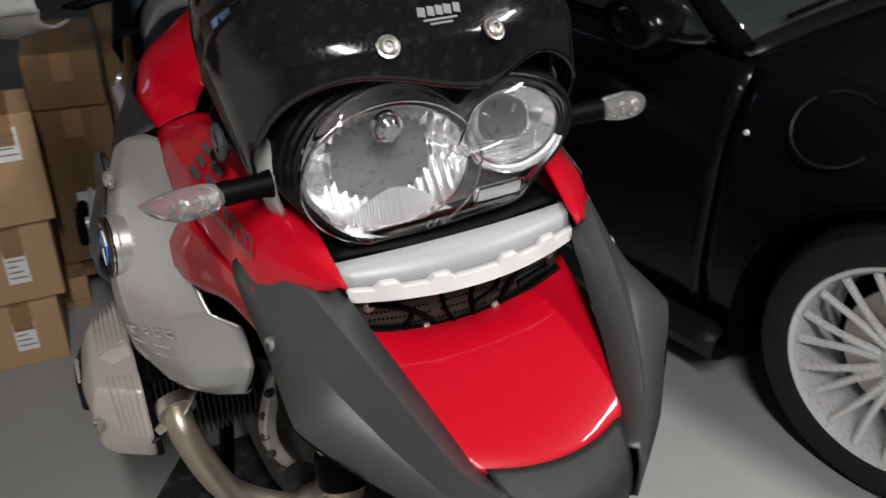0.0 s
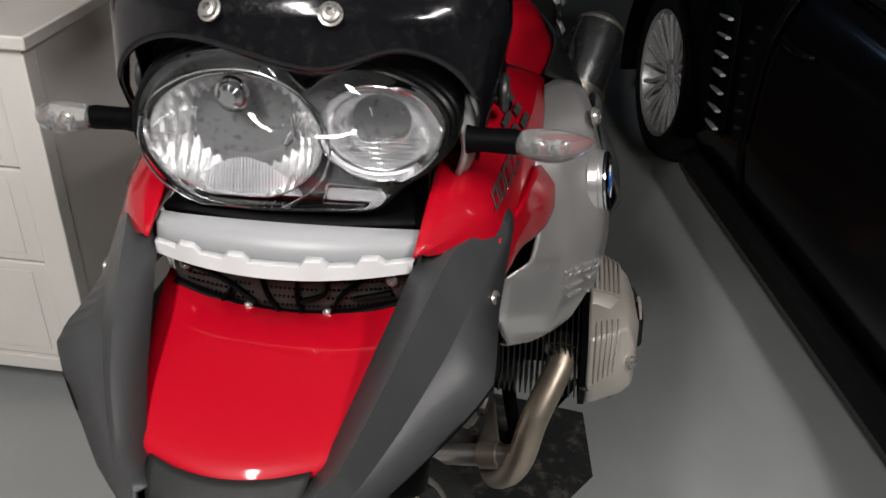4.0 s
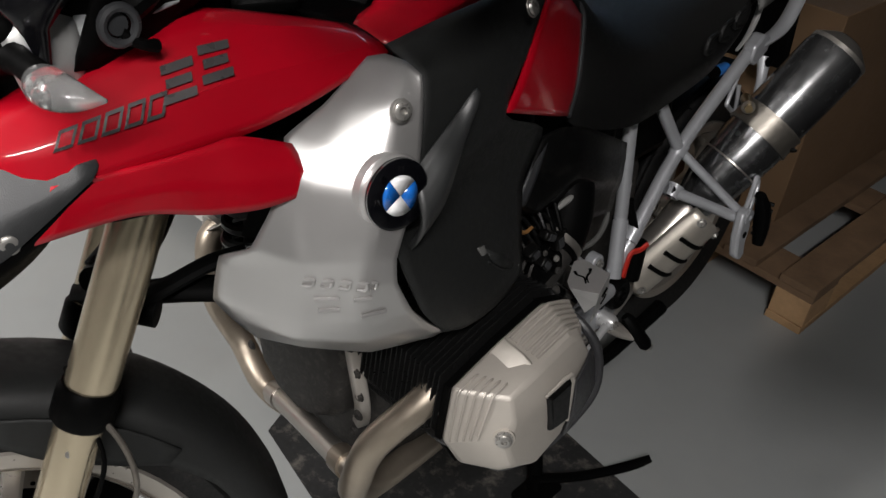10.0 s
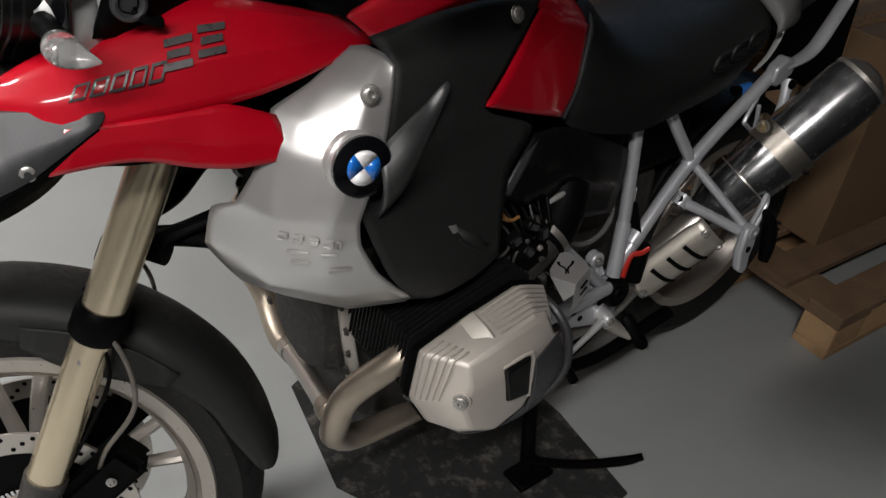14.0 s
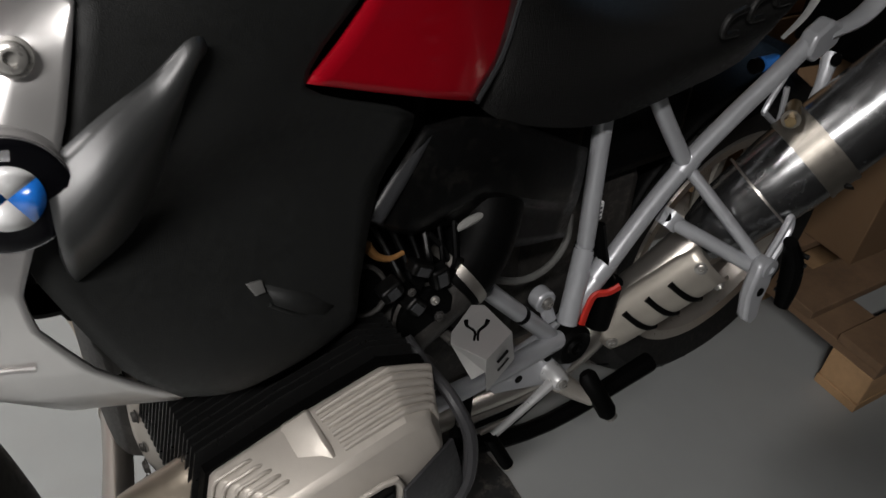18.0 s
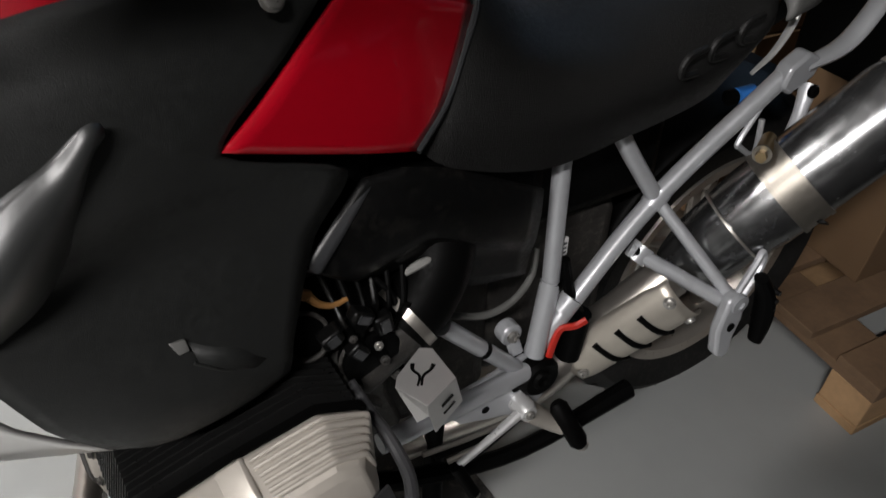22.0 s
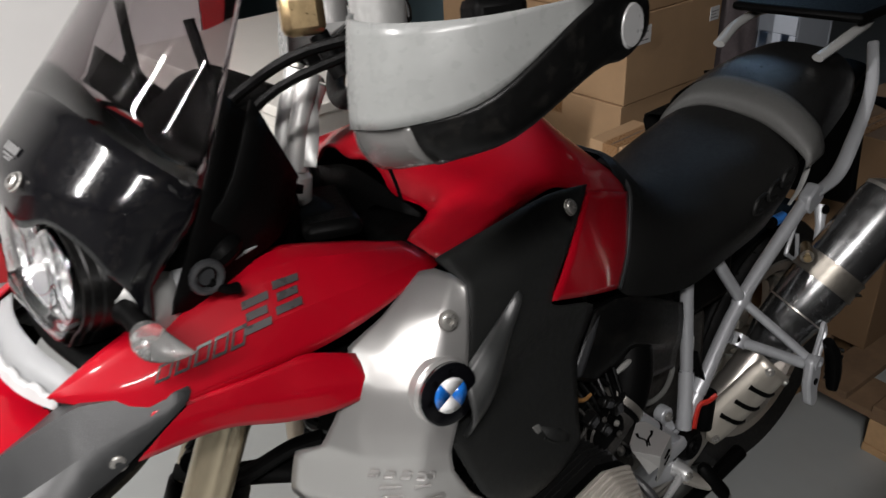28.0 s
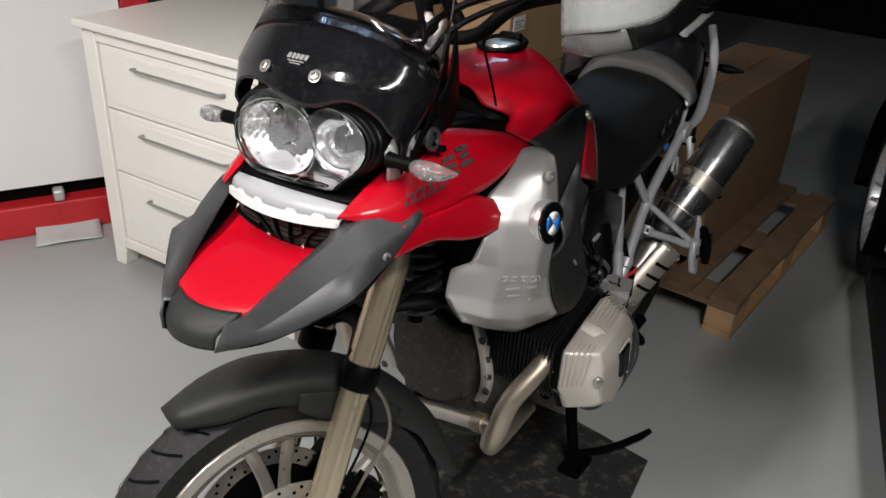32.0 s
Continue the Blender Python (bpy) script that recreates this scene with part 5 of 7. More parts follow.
part("battery_tray", box_bm(-0.11, 0.12, 0.80, 1.06, 0.625, 0.80), M_BLACK, bike, "black battery tray under the seat", bevel=0.02)


BASE = [(0.292, 0.622), (0.37, 0.645), (0.462, 0.664), (0.508, 0.646), (0.512, 0.600), (0.492, 0.530), (0.442, 0.480), (0.37, 0.462), (0.305, 0.485), (0.276, 0.545)]


def head_ring(x, k, dy=0.0, dz=0.0):
    cy, cz = 0.405 + dy, 0.565 + dz
    return [(x, cy + (y - 0.405) * k, cz + (z - 0.565) * k) for y, z in BASE]


# the cover's corners from its rim to the crest and the end face
CREST = [(0.353, 0.334, 0.619), (0.352, 0.385, 0.629), (0.350, 0.456, 0.641), (0.346, 0.482, 0.632), (0.340, 0.502, 0.598), (0.345, 0.480, 0.535), (0.350, 0.434, 0.490), (0.352, 0.372, 0.474), (0.348, 0.322, 0.497), (0.347, 0.309, 0.560)]
END = [(0.364, 0.330, 0.586), (0.371, 0.380, 0.602), (0.364, 0.450, 0.609), (0.358, 0.489, 0.607), (0.350, 0.497, 0.585), (0.360, 0.468, 0.535), (0.368, 0.428, 0.502), (0.370, 0.375, 0.489), (0.365, 0.335, 0.508), (0.362, 0.321, 0.552)]


def on_head(i, f, side, lift=0.0015):
    """A place on the cover's flank: i along the ring of corners, f from the rim to the crest."""
    a, b = int(i) % 10, (int(i) + 1) % 10
    rim = [Vector(p) for p in head_ring(0.300, 1.0)]
    p = rim[a].lerp(rim[b], i - int(i)).lerp(Vector(CREST[a]).lerp(Vector(CREST[b]), i - int(i)), f)
    away = (p - Vector((0.30, 0.40, 0.56))).normalized()
    p = p + away * lift
    return Vector((side * p.x, p.y, p.z))


for s in (1, -1):
    end_in = [tuple(Vector(p).lerp(Vector((0.377, 0.40, 0.55)), 0.35)) for p in END]
    head = part("cylinder_head", mirrored(grid_bm([head_ring(0.288, 0.94), head_ring(0.290, 1.0), head_ring(0.300, 1.0), CREST, END, end_in], True, True), s < 0), M_HEADCOVER, bike, "silver-beige painted cylinder head cover", bevel=0.005, angle=28)
    part("gasket_rim", mirrored(grid_bm([head_ring(0.281, 0.98), head_ring(0.281, 1.02), head_ring(0.291, 1.02), head_ring(0.291, 0.98)], True), s < 0), M_BLACK, head)
    # five short ribs round the front corner, six along the top to the rear
    for k in range(5):
        f = 0.06 + 0.155 * k
        part("front_rib", tube([on_head(i, f, s, l) for i, l in ((9.02, -0.002), (9.1, 0.0012), (9.5, 0.0016), (9.8, 0.002), (10.0, 0.001), (10.2, 0.0014), (10.36, 0.001), (10.42, -0.003))], 0.0019, 8, 3), M_HEADCOVER, head)
    for k in range(6):
        f = 0.02 + 0.145 * k
        part("top_rib", tube([on_head(i, f, s, l) for i, l in ((1.22, 0.001), (1.6, 0.0028), (1.95, 0.0032), (2.1, 0.0032), (2.9, 0.0028), (3.1, 0.0026), (3.6, 0.0016), (3.9, -0.002))], [0.0024, 0.0029, 0.0031, 0.0031, 0.0031, 0.0031, 0.0028, 0.0018], 8, 3), M_HEADCOVER, head)
    boss = grid_bm([[(0.290, 0.338, 0.618), (0.290, 0.392, 0.638), (0.346, 0.392, 0.630), (0.340, 0.345, 0.612)], [(0.292, 0.360, 0.646), (0.292, 0.386, 0.653), (0.330, 0.386, 0.646), (0.318, 0.366, 0.640)]], True, True)
    part("plug_boss", mirrored(boss, s < 0), M_HEADCOVER, head, bevel=0.004)
    # black plug cover in its silver frame
    quad = [Vector(p) for p in ((0.372, 0.381, 0.603), (0.371, 0.428, 0.606), (0.370, 0.432, 0.531), (0.374, 0.390, 0.541))]
    mid_q = sum(quad, Vector()) / 4
    lift = Vector((0.007, 0, 0.002))
    plug = part("plug_cover", mirrored(grid_bm([[tuple(q - lift) for q in quad], [tuple(q + lift * 0.3) for q in quad], [tuple(q.lerp(mid_q, 0.12) + lift) for q in quad]], True, True), s < 0), M_BLACKSATIN, head, "black plastic plug cover", bevel=0.0015)
    loop = [quad[0].lerp(mid_q, -0.12), quad[1].lerp(mid_q, -0.12), quad[1].lerp(quad[2], 0.5).lerp(mid_q, -0.16), quad[2].lerp(mid_q, -0.12)]
    part("plug_frame", mirrored(tube([p + lift * 0.2 for p in loop], [0.002, 0.0035, 0.0042, 0.003], 8, 3), s < 0), M_HEADCOVER, head)
    part("bolt_seat", mirrored(tube([(0.345, 0.334, 0.560), (0.359, 0.318, 0.566)], [0.017, 0.0135], 18, 1), s < 0), M_HEADCOVER, head)
    screw(head, (s * 0.3592, 0.3178, 0.566), (s * 0.70, -0.75, 0.2), 0.0095, M_SCREW)
    bar = part("head_guard", mirrored(tube([(0.285, 0.275, 0.545), (0.315, 0.317, 0.500), (0.335, 0.349, 0.476), (0.346, 0.417, 0.468), (0.353, 0.475, 0.486), (0.354, 0.522, 0.516), (0.343, 0.535, 0.568), (0.318, 0.531, 0.602), (0.278, 0.524, 0.620), (0.250, 0.516, 0.640)], [0.005, 0.006, 0.0075, 0.008, 0.008, 0.008, 0.0075, 0.007, 0.006, 0.006], 10, 5), s < 0), M_GUARDBAR, bike, "dark grey cylinder guard bar")
    part("guard_plate", mirrored(grid_bm([[(0.377, 0.436, 0.598), (0.375, 0.440, 0.560), (0.371, 0.440, 0.522), (0.364, 0.440, 0.488)], [(0.366, 0.470, 0.602), (0.368, 0.475, 0.560), (0.366, 0.475, 0.525), (0.360, 0.474, 0.496)], [(0.350, 0.506, 0.598), (0.352, 0.516, 0.560), (0.354, 0.520, 0.530), (0.354, 0.515, 0.512)]]), s < 0), M_GUARDBAR, bar, "dark grey guard plate behind the head", thick=0.004, bevel=0.0015)
    barrel = part("cylinder", mirrored(lathe([(0.062, 0.10), (0.062, 0.29)], 24, "x", (0, 0.40, 0.565)), s < 0), M_BLACK, bike, "black finned cylinder barrel")
    for k in range(18):
        x = 0.128 + 0.0086 * k
        part("cooling_fin", mirrored(grid_bm([head_ring(x, 1.0, -0.004, 0.012), head_ring(x + 0.0020, 1.0, -0.004, 0.012)], True, True), s < 0), M_FIN, barrel)
    # exhaust headers
    if s > 0:
        hp = [(0.254, 0.318, 0.592), (0.250, 0.282, 0.575), (0.217, 0.225, 0.515), (0.199, 0.208, 0.450), (0.175, 0.222, 0.395), (0.145, 0.29, 0.335), (0.11, 0.50, 0.285)]
    else:
        hp = [(0.254, 0.318, 0.592), (0.250, 0.285, 0.560), (0.222, 0.272, 0.470), (0.185, 0.288, 0.392), (0.107, 0.284, 0.334), (0.06, 0.33, 0.30), (0.05, 0.50, 0.285)]
    header = part("exhaust_header", mirrored(tube(hp, 0.0215, 18, 7), s < 0), M_HEATED, bike, "heat-browned steel exhaust header")
    part("header_flange", mirrored(tube([(0.254, 0.322, 0.594), (0.252, 0.304, 0.586)], 0.029, 18, 1), s < 0), M_STEEL, header)
    part("flange_plate", mirrored(tube([(0.222, 0.312, 0.612), (0.254, 0.303, 0.590), (0.286, 0.294, 0.568)], [0.009, 0.022, 0.009], 12, 3, flat=0.22), s < 0), M_STEEL, header, "worn steel exhaust flange")
    part("intake_pipe", mirrored(tube([(0.203, 0.598, 0.640), (0.196, 0.632, 0.664), (0.176, 0.664, 0.700), (0.145, 0.680, 0.750)], [0.0385, 0.039, 0.041, 0.042], 20, 6), s < 0), M_BLACK, bike, "black rubber intake pipe")
cross = part("crossover_pipe", tube([(0.185, 0.218, 0.440), (0.12, 0.232, 0.418), (0.0, 0.262, 0.374), (-0.10, 0.284, 0.338)], 0.0175, 16, 5), M_STEEL, bike, "steel crossover pipe between the headers")
part("pipe_sleeve", tube([(0.165, 0.222, 0.434), (0.135, 0.229, 0.423)], 0.0215, 18, 1), M_HEATED, cross)
part("pipe_sleeve", tube([(-0.06, 0.276, 0.352), (-0.085, 0.281, 0.343)], 0.0205, 18, 1), M_STEEL, cross)

# throttle body and cables at the left side
tb = part("throttle_body", tube([(0.205, 0.500, 0.590), (0.204, 0.535, 0.606), (0.200, 0.612, 0.648)], [0.031, 0.035, 0.035], 20, 2), M_DIRTY, bike, "cast throttle body")
part("hose_clip", tube([(0.207, 0.515, 0.595), (0.207, 0.522, 0.599)], 0.0375, 20, 1), M_STEEL, tb)
part("hose_clip", tube([(0.201, 0.606, 0.645), (0.200, 0.616, 0.651)], 0.0405, 24, 1), M_STEEL, tb, "bright steel hose clip")
part("injector", tube([(0.218, 0.535, 0.640), (0.226, 0.538, 0.690)], 0.012, 12, 1), M_BLACK, tb)
drum = part("cable_drum", lathe([(0.03, 0.212), (0.034, 0.216), (0.034, 0.232), (0.028, 0.236), (0.0, 0.236)], 24, "x", (0, 0.552, 0.640)), M_BLACK, tb)
part("drum_rim", lathe([(0.0345, 0.222), (0.0365, 0.224), (0.0345, 0.227)], 24, "x", (0, 0.552, 0.640)), M_DIRTY, drum)
for y, z, r, m in ((0.497, 0.650, 0.0042, M_SCREW), (0.553, 0.668, 0.0040, M_SCREW), (0.560, 0.644, 0.0045, M_DIRTY), (0.528, 0.618, 0.0045, M_DIRTY), (0.525, 0.690, 0.0035, M_DIRTY)):
    screw(tb, (0.244, y, z), (1, -0.3, 0.3), r, m)
    part("screw_boss", tube([(0.215, y + 0.006, z - 0.006), (0.243, y, z)], r * 1.5, 10, 1), M_BLACK, tb)
# open breather stub with its grey ring beside the panel
stub = part("breather_stub", tube([(0.185, 0.492, 0.684), (0.216, 0.484, 0.688)], 0.023, 20, 1), M_BLACK, bike, "black breather stub with a grey ring")
part("stub_ring", tube([Vector((0.216, 0.484, 0.688)) + 0.0255 * (math.cos(a) * Vector((0.25, 0.968, 0)) + math.sin(a) * Vector((-0.35, 0.09, 0.93))) for a in np.linspace(0, 2 * math.pi, 21)], 0.0030, 8, 1), M_DIRTY, stub, "light grey spring ring")
# plugs and their wires
for y, z, ry, size in ((0.504, 0.697, 25, (0.018, 0.024, 0.016)), (0.538, 0.710, -30, (0.016, 0.026, 0.014)), (0.531, 0.668, 40, (0.020, 0.018, 0.022)), (0.562, 0.690, 10, (0.014, 0.020, 0.024))):
    a, b, c = size
    plug = part("wire_plug", turned(box_bm(-a / 2, a / 2, -b / 2, b / 2, -c / 2, c / 2), Matrix.Translation((0.236, y, z)) @ Matrix.Rotation(radians(ry), 4, "X")), M_BLACKSATIN, bike, "black wire plug", bevel=0.003)
    part("plug_clip", turned(box_bm(a / 2, a / 2 + 0.002, -b / 4, b / 4, -c / 3, c / 3), Matrix.Translation((0.236, y, z)) @ Matrix.Rotation(radians(ry), 4, "X")), M_GREYPL, plug)
for k in range(7):
    part("cable", tube([(0.176 + 0.003 * k, 0.520 + 0.018 * k, 0.728 - 0.003 * k), (0.210 + 0.003 * (k % 3), 0.522 + 0.015 * k, 0.708 - 0.005 * k), (0.226, 0.526 + 0.011 * k, 0.690 - 0.008 * (k % 3)), (0.214, 0.545 + 0.008 * k, 0.660)], 0.0030 + 0.0008 * (k % 2), 8, 5), M_BLACK if k % 3 else M_BLACKSATIN, bike)
part("cable_loop", tube([(0.196, 0.575, 0.712), (0.206, 0.590, 0.690), (0.212, 0.592, 0.665), (0.205, 0.602, 0.640)], 0.0032, 8, 4), M_BLACKSATIN, bike)
part("link_arm", tube([(0.246, 0.504, 0.640), (0.250, 0.526, 0.614), (0.248, 0.548, 0.590)], [0.008, 0.0065, 0.008], 10, 4, flat=0.6), M_DIRTY, bike, "grey cast link arm")
part("drain_hose", tube([(0.160, 0.690, 0.580), (0.166, 0.740, 0.563), (0.164, 0.785, 0.566), (0.152, 0.822, 0.584), (0.135, 0.840, 0.61)], 0.0048, 8, 5), M_GREYHOSE, bike, "thin grey drain hose")
part("connector", turned(box_bm(-0.003, 0.003, -0.010, 0.009, -0.006, 0.006), Matrix.Translation((0.210, 0.489, 0.737)) @ Matrix.Rotation(radians(-28), 4, "X")), M_AMBER, bike, "amber plastic connector", bevel=0.002)
part("connector_tail", tube([(0.210, 0.494, 0.733), (0.211, 0.505, 0.719), (0.211, 0.520, 0.711), (0.209, 0.536, 0.711)], [0.0055, 0.004, 0.003, 0.0026], 8, 4), M_AMBER, bike)
for k in range(4):
    y = 0.575 + 0.018 * k
    part("linkage", tube([(0.205, y, 0.60 - 0.014 * k), (0.225, y + 0.012, 0.588 - 0.016 * k), (0.210, y + 0.03, 0.56 - 0.012 * k)], 0.006, 8, 3), M_BLACK if k % 2 else M_DIRTY, bike)
# folded guard plate over the valve sensor
bm = bmesh.new()
G = [Vector(p) for p in ((0.242, 0.602, 0.639), (0.251, 0.613, 0.641), (0.298, 0.613, 0.641), (0.309, 0.573, 0.631), (0.269, 0.558, 0.627), (0.258, 0.566, 0.629), (0.290, 0.573, 0.587), (0.303, 0.579, 0.607), (0.286, 0.598, 0.552), (0.288, 0.630, 0.588))]
v = [bm.verts.new(p) for p in G]
for f in ((0, 1, 2, 3, 4, 5), (4, 3, 7, 6), (3, 2, 9, 8, 7)):
    bm.faces.new([v[i] for i in f])
plate = part("sensor_guard", bm, M_GUARDALU, bike, "folded brushed aluminium guard plate", thick=0.0025, smooth=False, bevel=0.0012)
# cut marks: a forked one on top, two slots in the side
up = (G[2] - G[4]).cross(G[0] - G[4]).normalized()
up = up if up.z > 0 else -up
mid_g = sum(G[:6], Vector()) / 6 + up * 0.0018
ey = (G[1] - G[3]).normalized()
ex = ey.cross(up)
for pts in (((-0.002, -0.016), (-0.001, -0.004), (-0.009, 0.004), (-0.010, 0.012)), ((0.002, -0.016), (0.003, -0.004), (0.010, 0.003), (0.013, 0.010))):
    part("plate_cutout", tube([mid_g + ex * a + ey * b for a, b in pts], [0.0012, 0.0016, 0.0018, 0.0026], 6, 3, flat=0.4), M_BLACK, plate)
side_n = (G[2] - G[3]).cross(G[8] - G[3]).normalized()
side_n = side_n if side_n.x > 0 else -side_n
for k in (0.35, 0.62):
    p, q = G[3].lerp(G[8], k), G[2].lerp(G[9], k)
    part("plate_slot", tube([p.lerp(q, 0.35) + side_n * 0.0016, p.lerp(q, 0.75) + side_n * 0.0016], 0.0028, 8, 1, flat=0.4), M_BLACK, plate)

# frame tubes, left and right
TUBES = [
    ([(0.158, 0.843, 0.780), (0.168, 0.842, 0.574)], 0.0118),
    ([(0.168, 0.842, 0.580), (0.188, 0.812, 0.478)], 0.0140),
    ([(0.178, 0.815, 0.470), (0.183, 0.862, 0.535), (0.169, 1.005, 0.656), (0.178, 1.190, 0.796)], 0.0130),
    ([(0.150, 0.920, 0.790), (0.158, 0.955, 0.732), (0.169, 1.005, 0.656)], 0.0115),
    ([(0.169, 1.005, 0.656), (0.290, 1.054, 0.554)], 0.0088),
    ([(0.182, 0.960, 0.598), (0.290, 1.050, 0.546)], 0.0102),
    ([(0.190, 0.782, 0.470), (0.184, 0.668, 0.592)], 0.0115),
    ([(0.195, 0.795, 0.462), (0.206, 0.735, 0.472), (0.222, 0.600, 0.486), (0.225, 0.560, 0.488)], 0.0125),
]
for s in (1, -1):
    for pts, r in TUBES:
        part("frame_tube", mirrored(tube(pts, r, 14, 5), s < 0), M_FRAME, bike, "silver-grey painted frame tube")
    for p in ((0.169, 1.005, 0.656), (0.185, 0.86, 0.545), (0.19, 0.972, 0.592)):
        part("tube_joint", mirrored(tube([Vector(p) - Vector((0, 0.008, 0.009)), Vector(p) + Vector((0, 0.008, 0.009))], 0.0155, 14, 1), s < 0), M_FRAME, bike)
    for pts, r in (([(0.1675, 0.8425, 0.581), (0.1682, 0.842, 0.571)], 0.0146), ([(0.187, 0.730, 0.526), (0.187, 0.724, 0.532)], 0.0124), ([(0.186, 0.965, 0.5968), (0.190, 0.969, 0.594)], 0.0128)):
        part("cable_tie", mirrored(tube(pts, r, 14, 1), s < 0), M_BLACK, bike)
    ear = [(1.034, 0.566), (1.050, 0.572), (1.066, 0.564), (1.064, 0.530), (1.052, 0.505), (1.050, 0.480), (1.036, 0.472), (1.021, 0.484), (1.019, 0.522)]
    bm = grid_bm([[(0.287 + (0.56 - z) * 0.12, y, z) for y, z in ear], [(0.305 + (0.56 - z) * 0.12, y, z) for y, z in ear]], True, True)
    hang = part("footrest_bracket", mirrored(bm, s < 0), M_FRAME, bike, "silver cast passenger footrest bracket", bevel=0.005)
    part("bolt_hole", mirrored(lathe([(0.0065, 0.304), (0.0065, 0.3110), (0.0, 0.3110)], 14, "x", (0, 1.041, 0.524)), s < 0), M_BLACK, hang)
    part("tube_eye", mirrored(lathe([(0.014, 0.290), (0.014, 0.308), (0.006, 0.309), (0.006, 0.303), (0.0, 0.303)], 16, "x", (0, 1.052, 0.556)), s < 0), M_FRAME, hang)
    peg = part("passenger_footrest", mirrored(tube([(0.307, 1.078, 0.592), (0.311, 1.093, 0.560), (0.315, 1.096, 0.520), (0.319, 1.090, 0.486)], [0.011, 0.016, 0.016, 0.011], 10, 3, flat=0.8), s < 0), M_BLACK, bike, "black rubber passenger footrest")
    for k in range(6):
        part("rubber_rib", mirrored(tube([(0.300, 1.094, 0.572 - 0.014 * k), (0.328, 1.098, 0.572 - 0.014 * k)], 0.0035, 6, 1), s < 0), M_BLACKSATIN, peg)
    part("hanger_loop", mirrored(tube([(0.296, 1.05, 0.562), (0.288, 1.085, 0.595), (0.284, 1.10, 0.61), (0.288, 1.10, 0.59), (0.296, 1.065, 0.552)], 0.005, 8, 4), s < 0), M_FRAME, hang)
    part("frame_pivot", mirrored(lathe([(0.0, 0.206), (0.008, 0.207), (0.009, 0.212), (0.013, 0.212), (0.015, 0.207), (0.026, 0.209), (0.031, 0.203), (0.032, 0.165)], 24, "x", (0, 0.815, 0.447)), s < 0), M_BLACK, bike, "black plastic frame cap")
    foot = part("footrest", mirrored(tube([(0.203, 0.851, 0.378), (0.208, 0.853, 0.372), (0.243, 0.869, 0.326), (0.248, 0.872, 0.320)], [0.010, 0.0155, 0.0155, 0.010], 10, 1, flat=0.85), s < 0), M_BLACK, bike, "black rubber rider footrest")
    screw(foot, (s * 0.248, 0.872, 0.320), (s * 0.5, 0.2, -0.8), 0.008)
    part("footrest_hinge", mirrored(tube([(0.196, 0.806, 0.380), (0.205, 0.836, 0.352), (0.222, 0.856, 0.338)], [0.019, 0.016, 0.011], 12, 3, flat=0.8), s < 0), M_ENGINE, foot, "dull cast footrest hinge")
    bm = grid_bm([[(0.178, y, z) for y, z in ((0.66, 0.45), (0.80, 0.48), (0.86, 0.41), (0.82, 0.36), (0.70, 0.40))], [(0.186, y, z) for y, z in ((0.66, 0.45), (0.80, 0.48), (0.86, 0.41), (0.82, 0.36), (0.70, 0.40))]], True, True)
    plate = part("footrest_plate", mirrored(bm, s < 0), M_FRAME, bike, "silver footrest mounting plate", bevel=0.002)
    for y, z, r in ((0.72, 0.432, 0.009), (0.755, 0.445, 0.007), (0.79, 0.425, 0.008), (0.74, 0.408, 0.006)):
        part("plate_hole", mirrored(lathe([(r, 0.1862), (r, 0.1875)], 14, "x", (0, y, z)), s < 0), M_BLACK, plate)
    # stand legs
    part("stand_leg", mirrored(tube([(0.12, 0.70, 0.34), (0.145, 0.685, 0.15), (0.165, 0.675, 0.018)], 0.0155, 12, 4), s < 0), M_BLACK, bike, "black centre stand leg")
    part("stand_foot", mirrored(box_bm(0.14, 0.20, 0.63, 0.72, 0.004, 0.018), s < 0), M_BLACK, bike, bevel=0.004)
part("stand_lever", tube([(0.165, 0.66, 0.055), (0.22, 0.76, 0.030), (0.27, 0.85, 0.030), (0.295, 0.885, 0.045)], [0.012, 0.011, 0.012, 0.009], 10, 5, flat=0.6), M_BLACK, bike, "black stand foot lever")
part("side_stand", tube([(0.13, 0.55, 0.30), (0.16, 0.68, 0.28), (0.18, 0.82, 0.27), (0.185, 1.02, 0.30)], [0.016, 0.014, 0.013, 0.016], 10, 4), M_BLACK, bike, "black folded side stand")
lever = part("shift_lever", tube([(0.204, 0.793, 0.398), (0.208, 0.745, 0.378), (0.211, 0.684, 0.354)], [0.0085, 0.006, 0.0055], 10, 3), M_ALU, bike, "silver gear shift lever")
part("shift_peg", tube([(0.211, 0.679, 0.354), (0.232, 0.698, 0.308)], 0.0095, 12, 1), M_BLACK, lever, "black rubber shift peg")
part("peg_tip", tube([(0.232, 0.698, 0.308), (0.2335, 0.699, 0.304)], 0.0075, 12, 1), M_STEEL, lever)
part("shift_boss", lathe([(0.0, 0.216), (0.012, 0.215), (0.016, 0.206), (0.016, 0.180)], 18, "x", (0, 0.795, 0.396)), M_ALU, lever)
screw(lever, (0.2165, 0.795, 0.396), (1, 0, 0.2), 0.006)
for k in range(4):
    part("shift_rod", tube([(0.19, 0.64 + 0.02 * k, 0.38 - 0.02 * k), (0.195, 0.74, 0.375 - 0.012 * k), (0.18, 0.83, 0.36)], 0.004, 8, 3), M_BLACK if k % 2 else M_STEEL, bike)
tag = part("cable_tag", box_bm(0.160, 0.166, 0.848, 0.866, 0.612, 0.640), M_WHITEEN, bike, "small white number tag on the frame", bevel=0.002)
for k in range(3):
    part("tag_mark", box_bm(0.166, 0.1668, 0.852, 0.862, 0.617 + 0.007 * k, 0.620 + 0.007 * k), M_INK, tag)
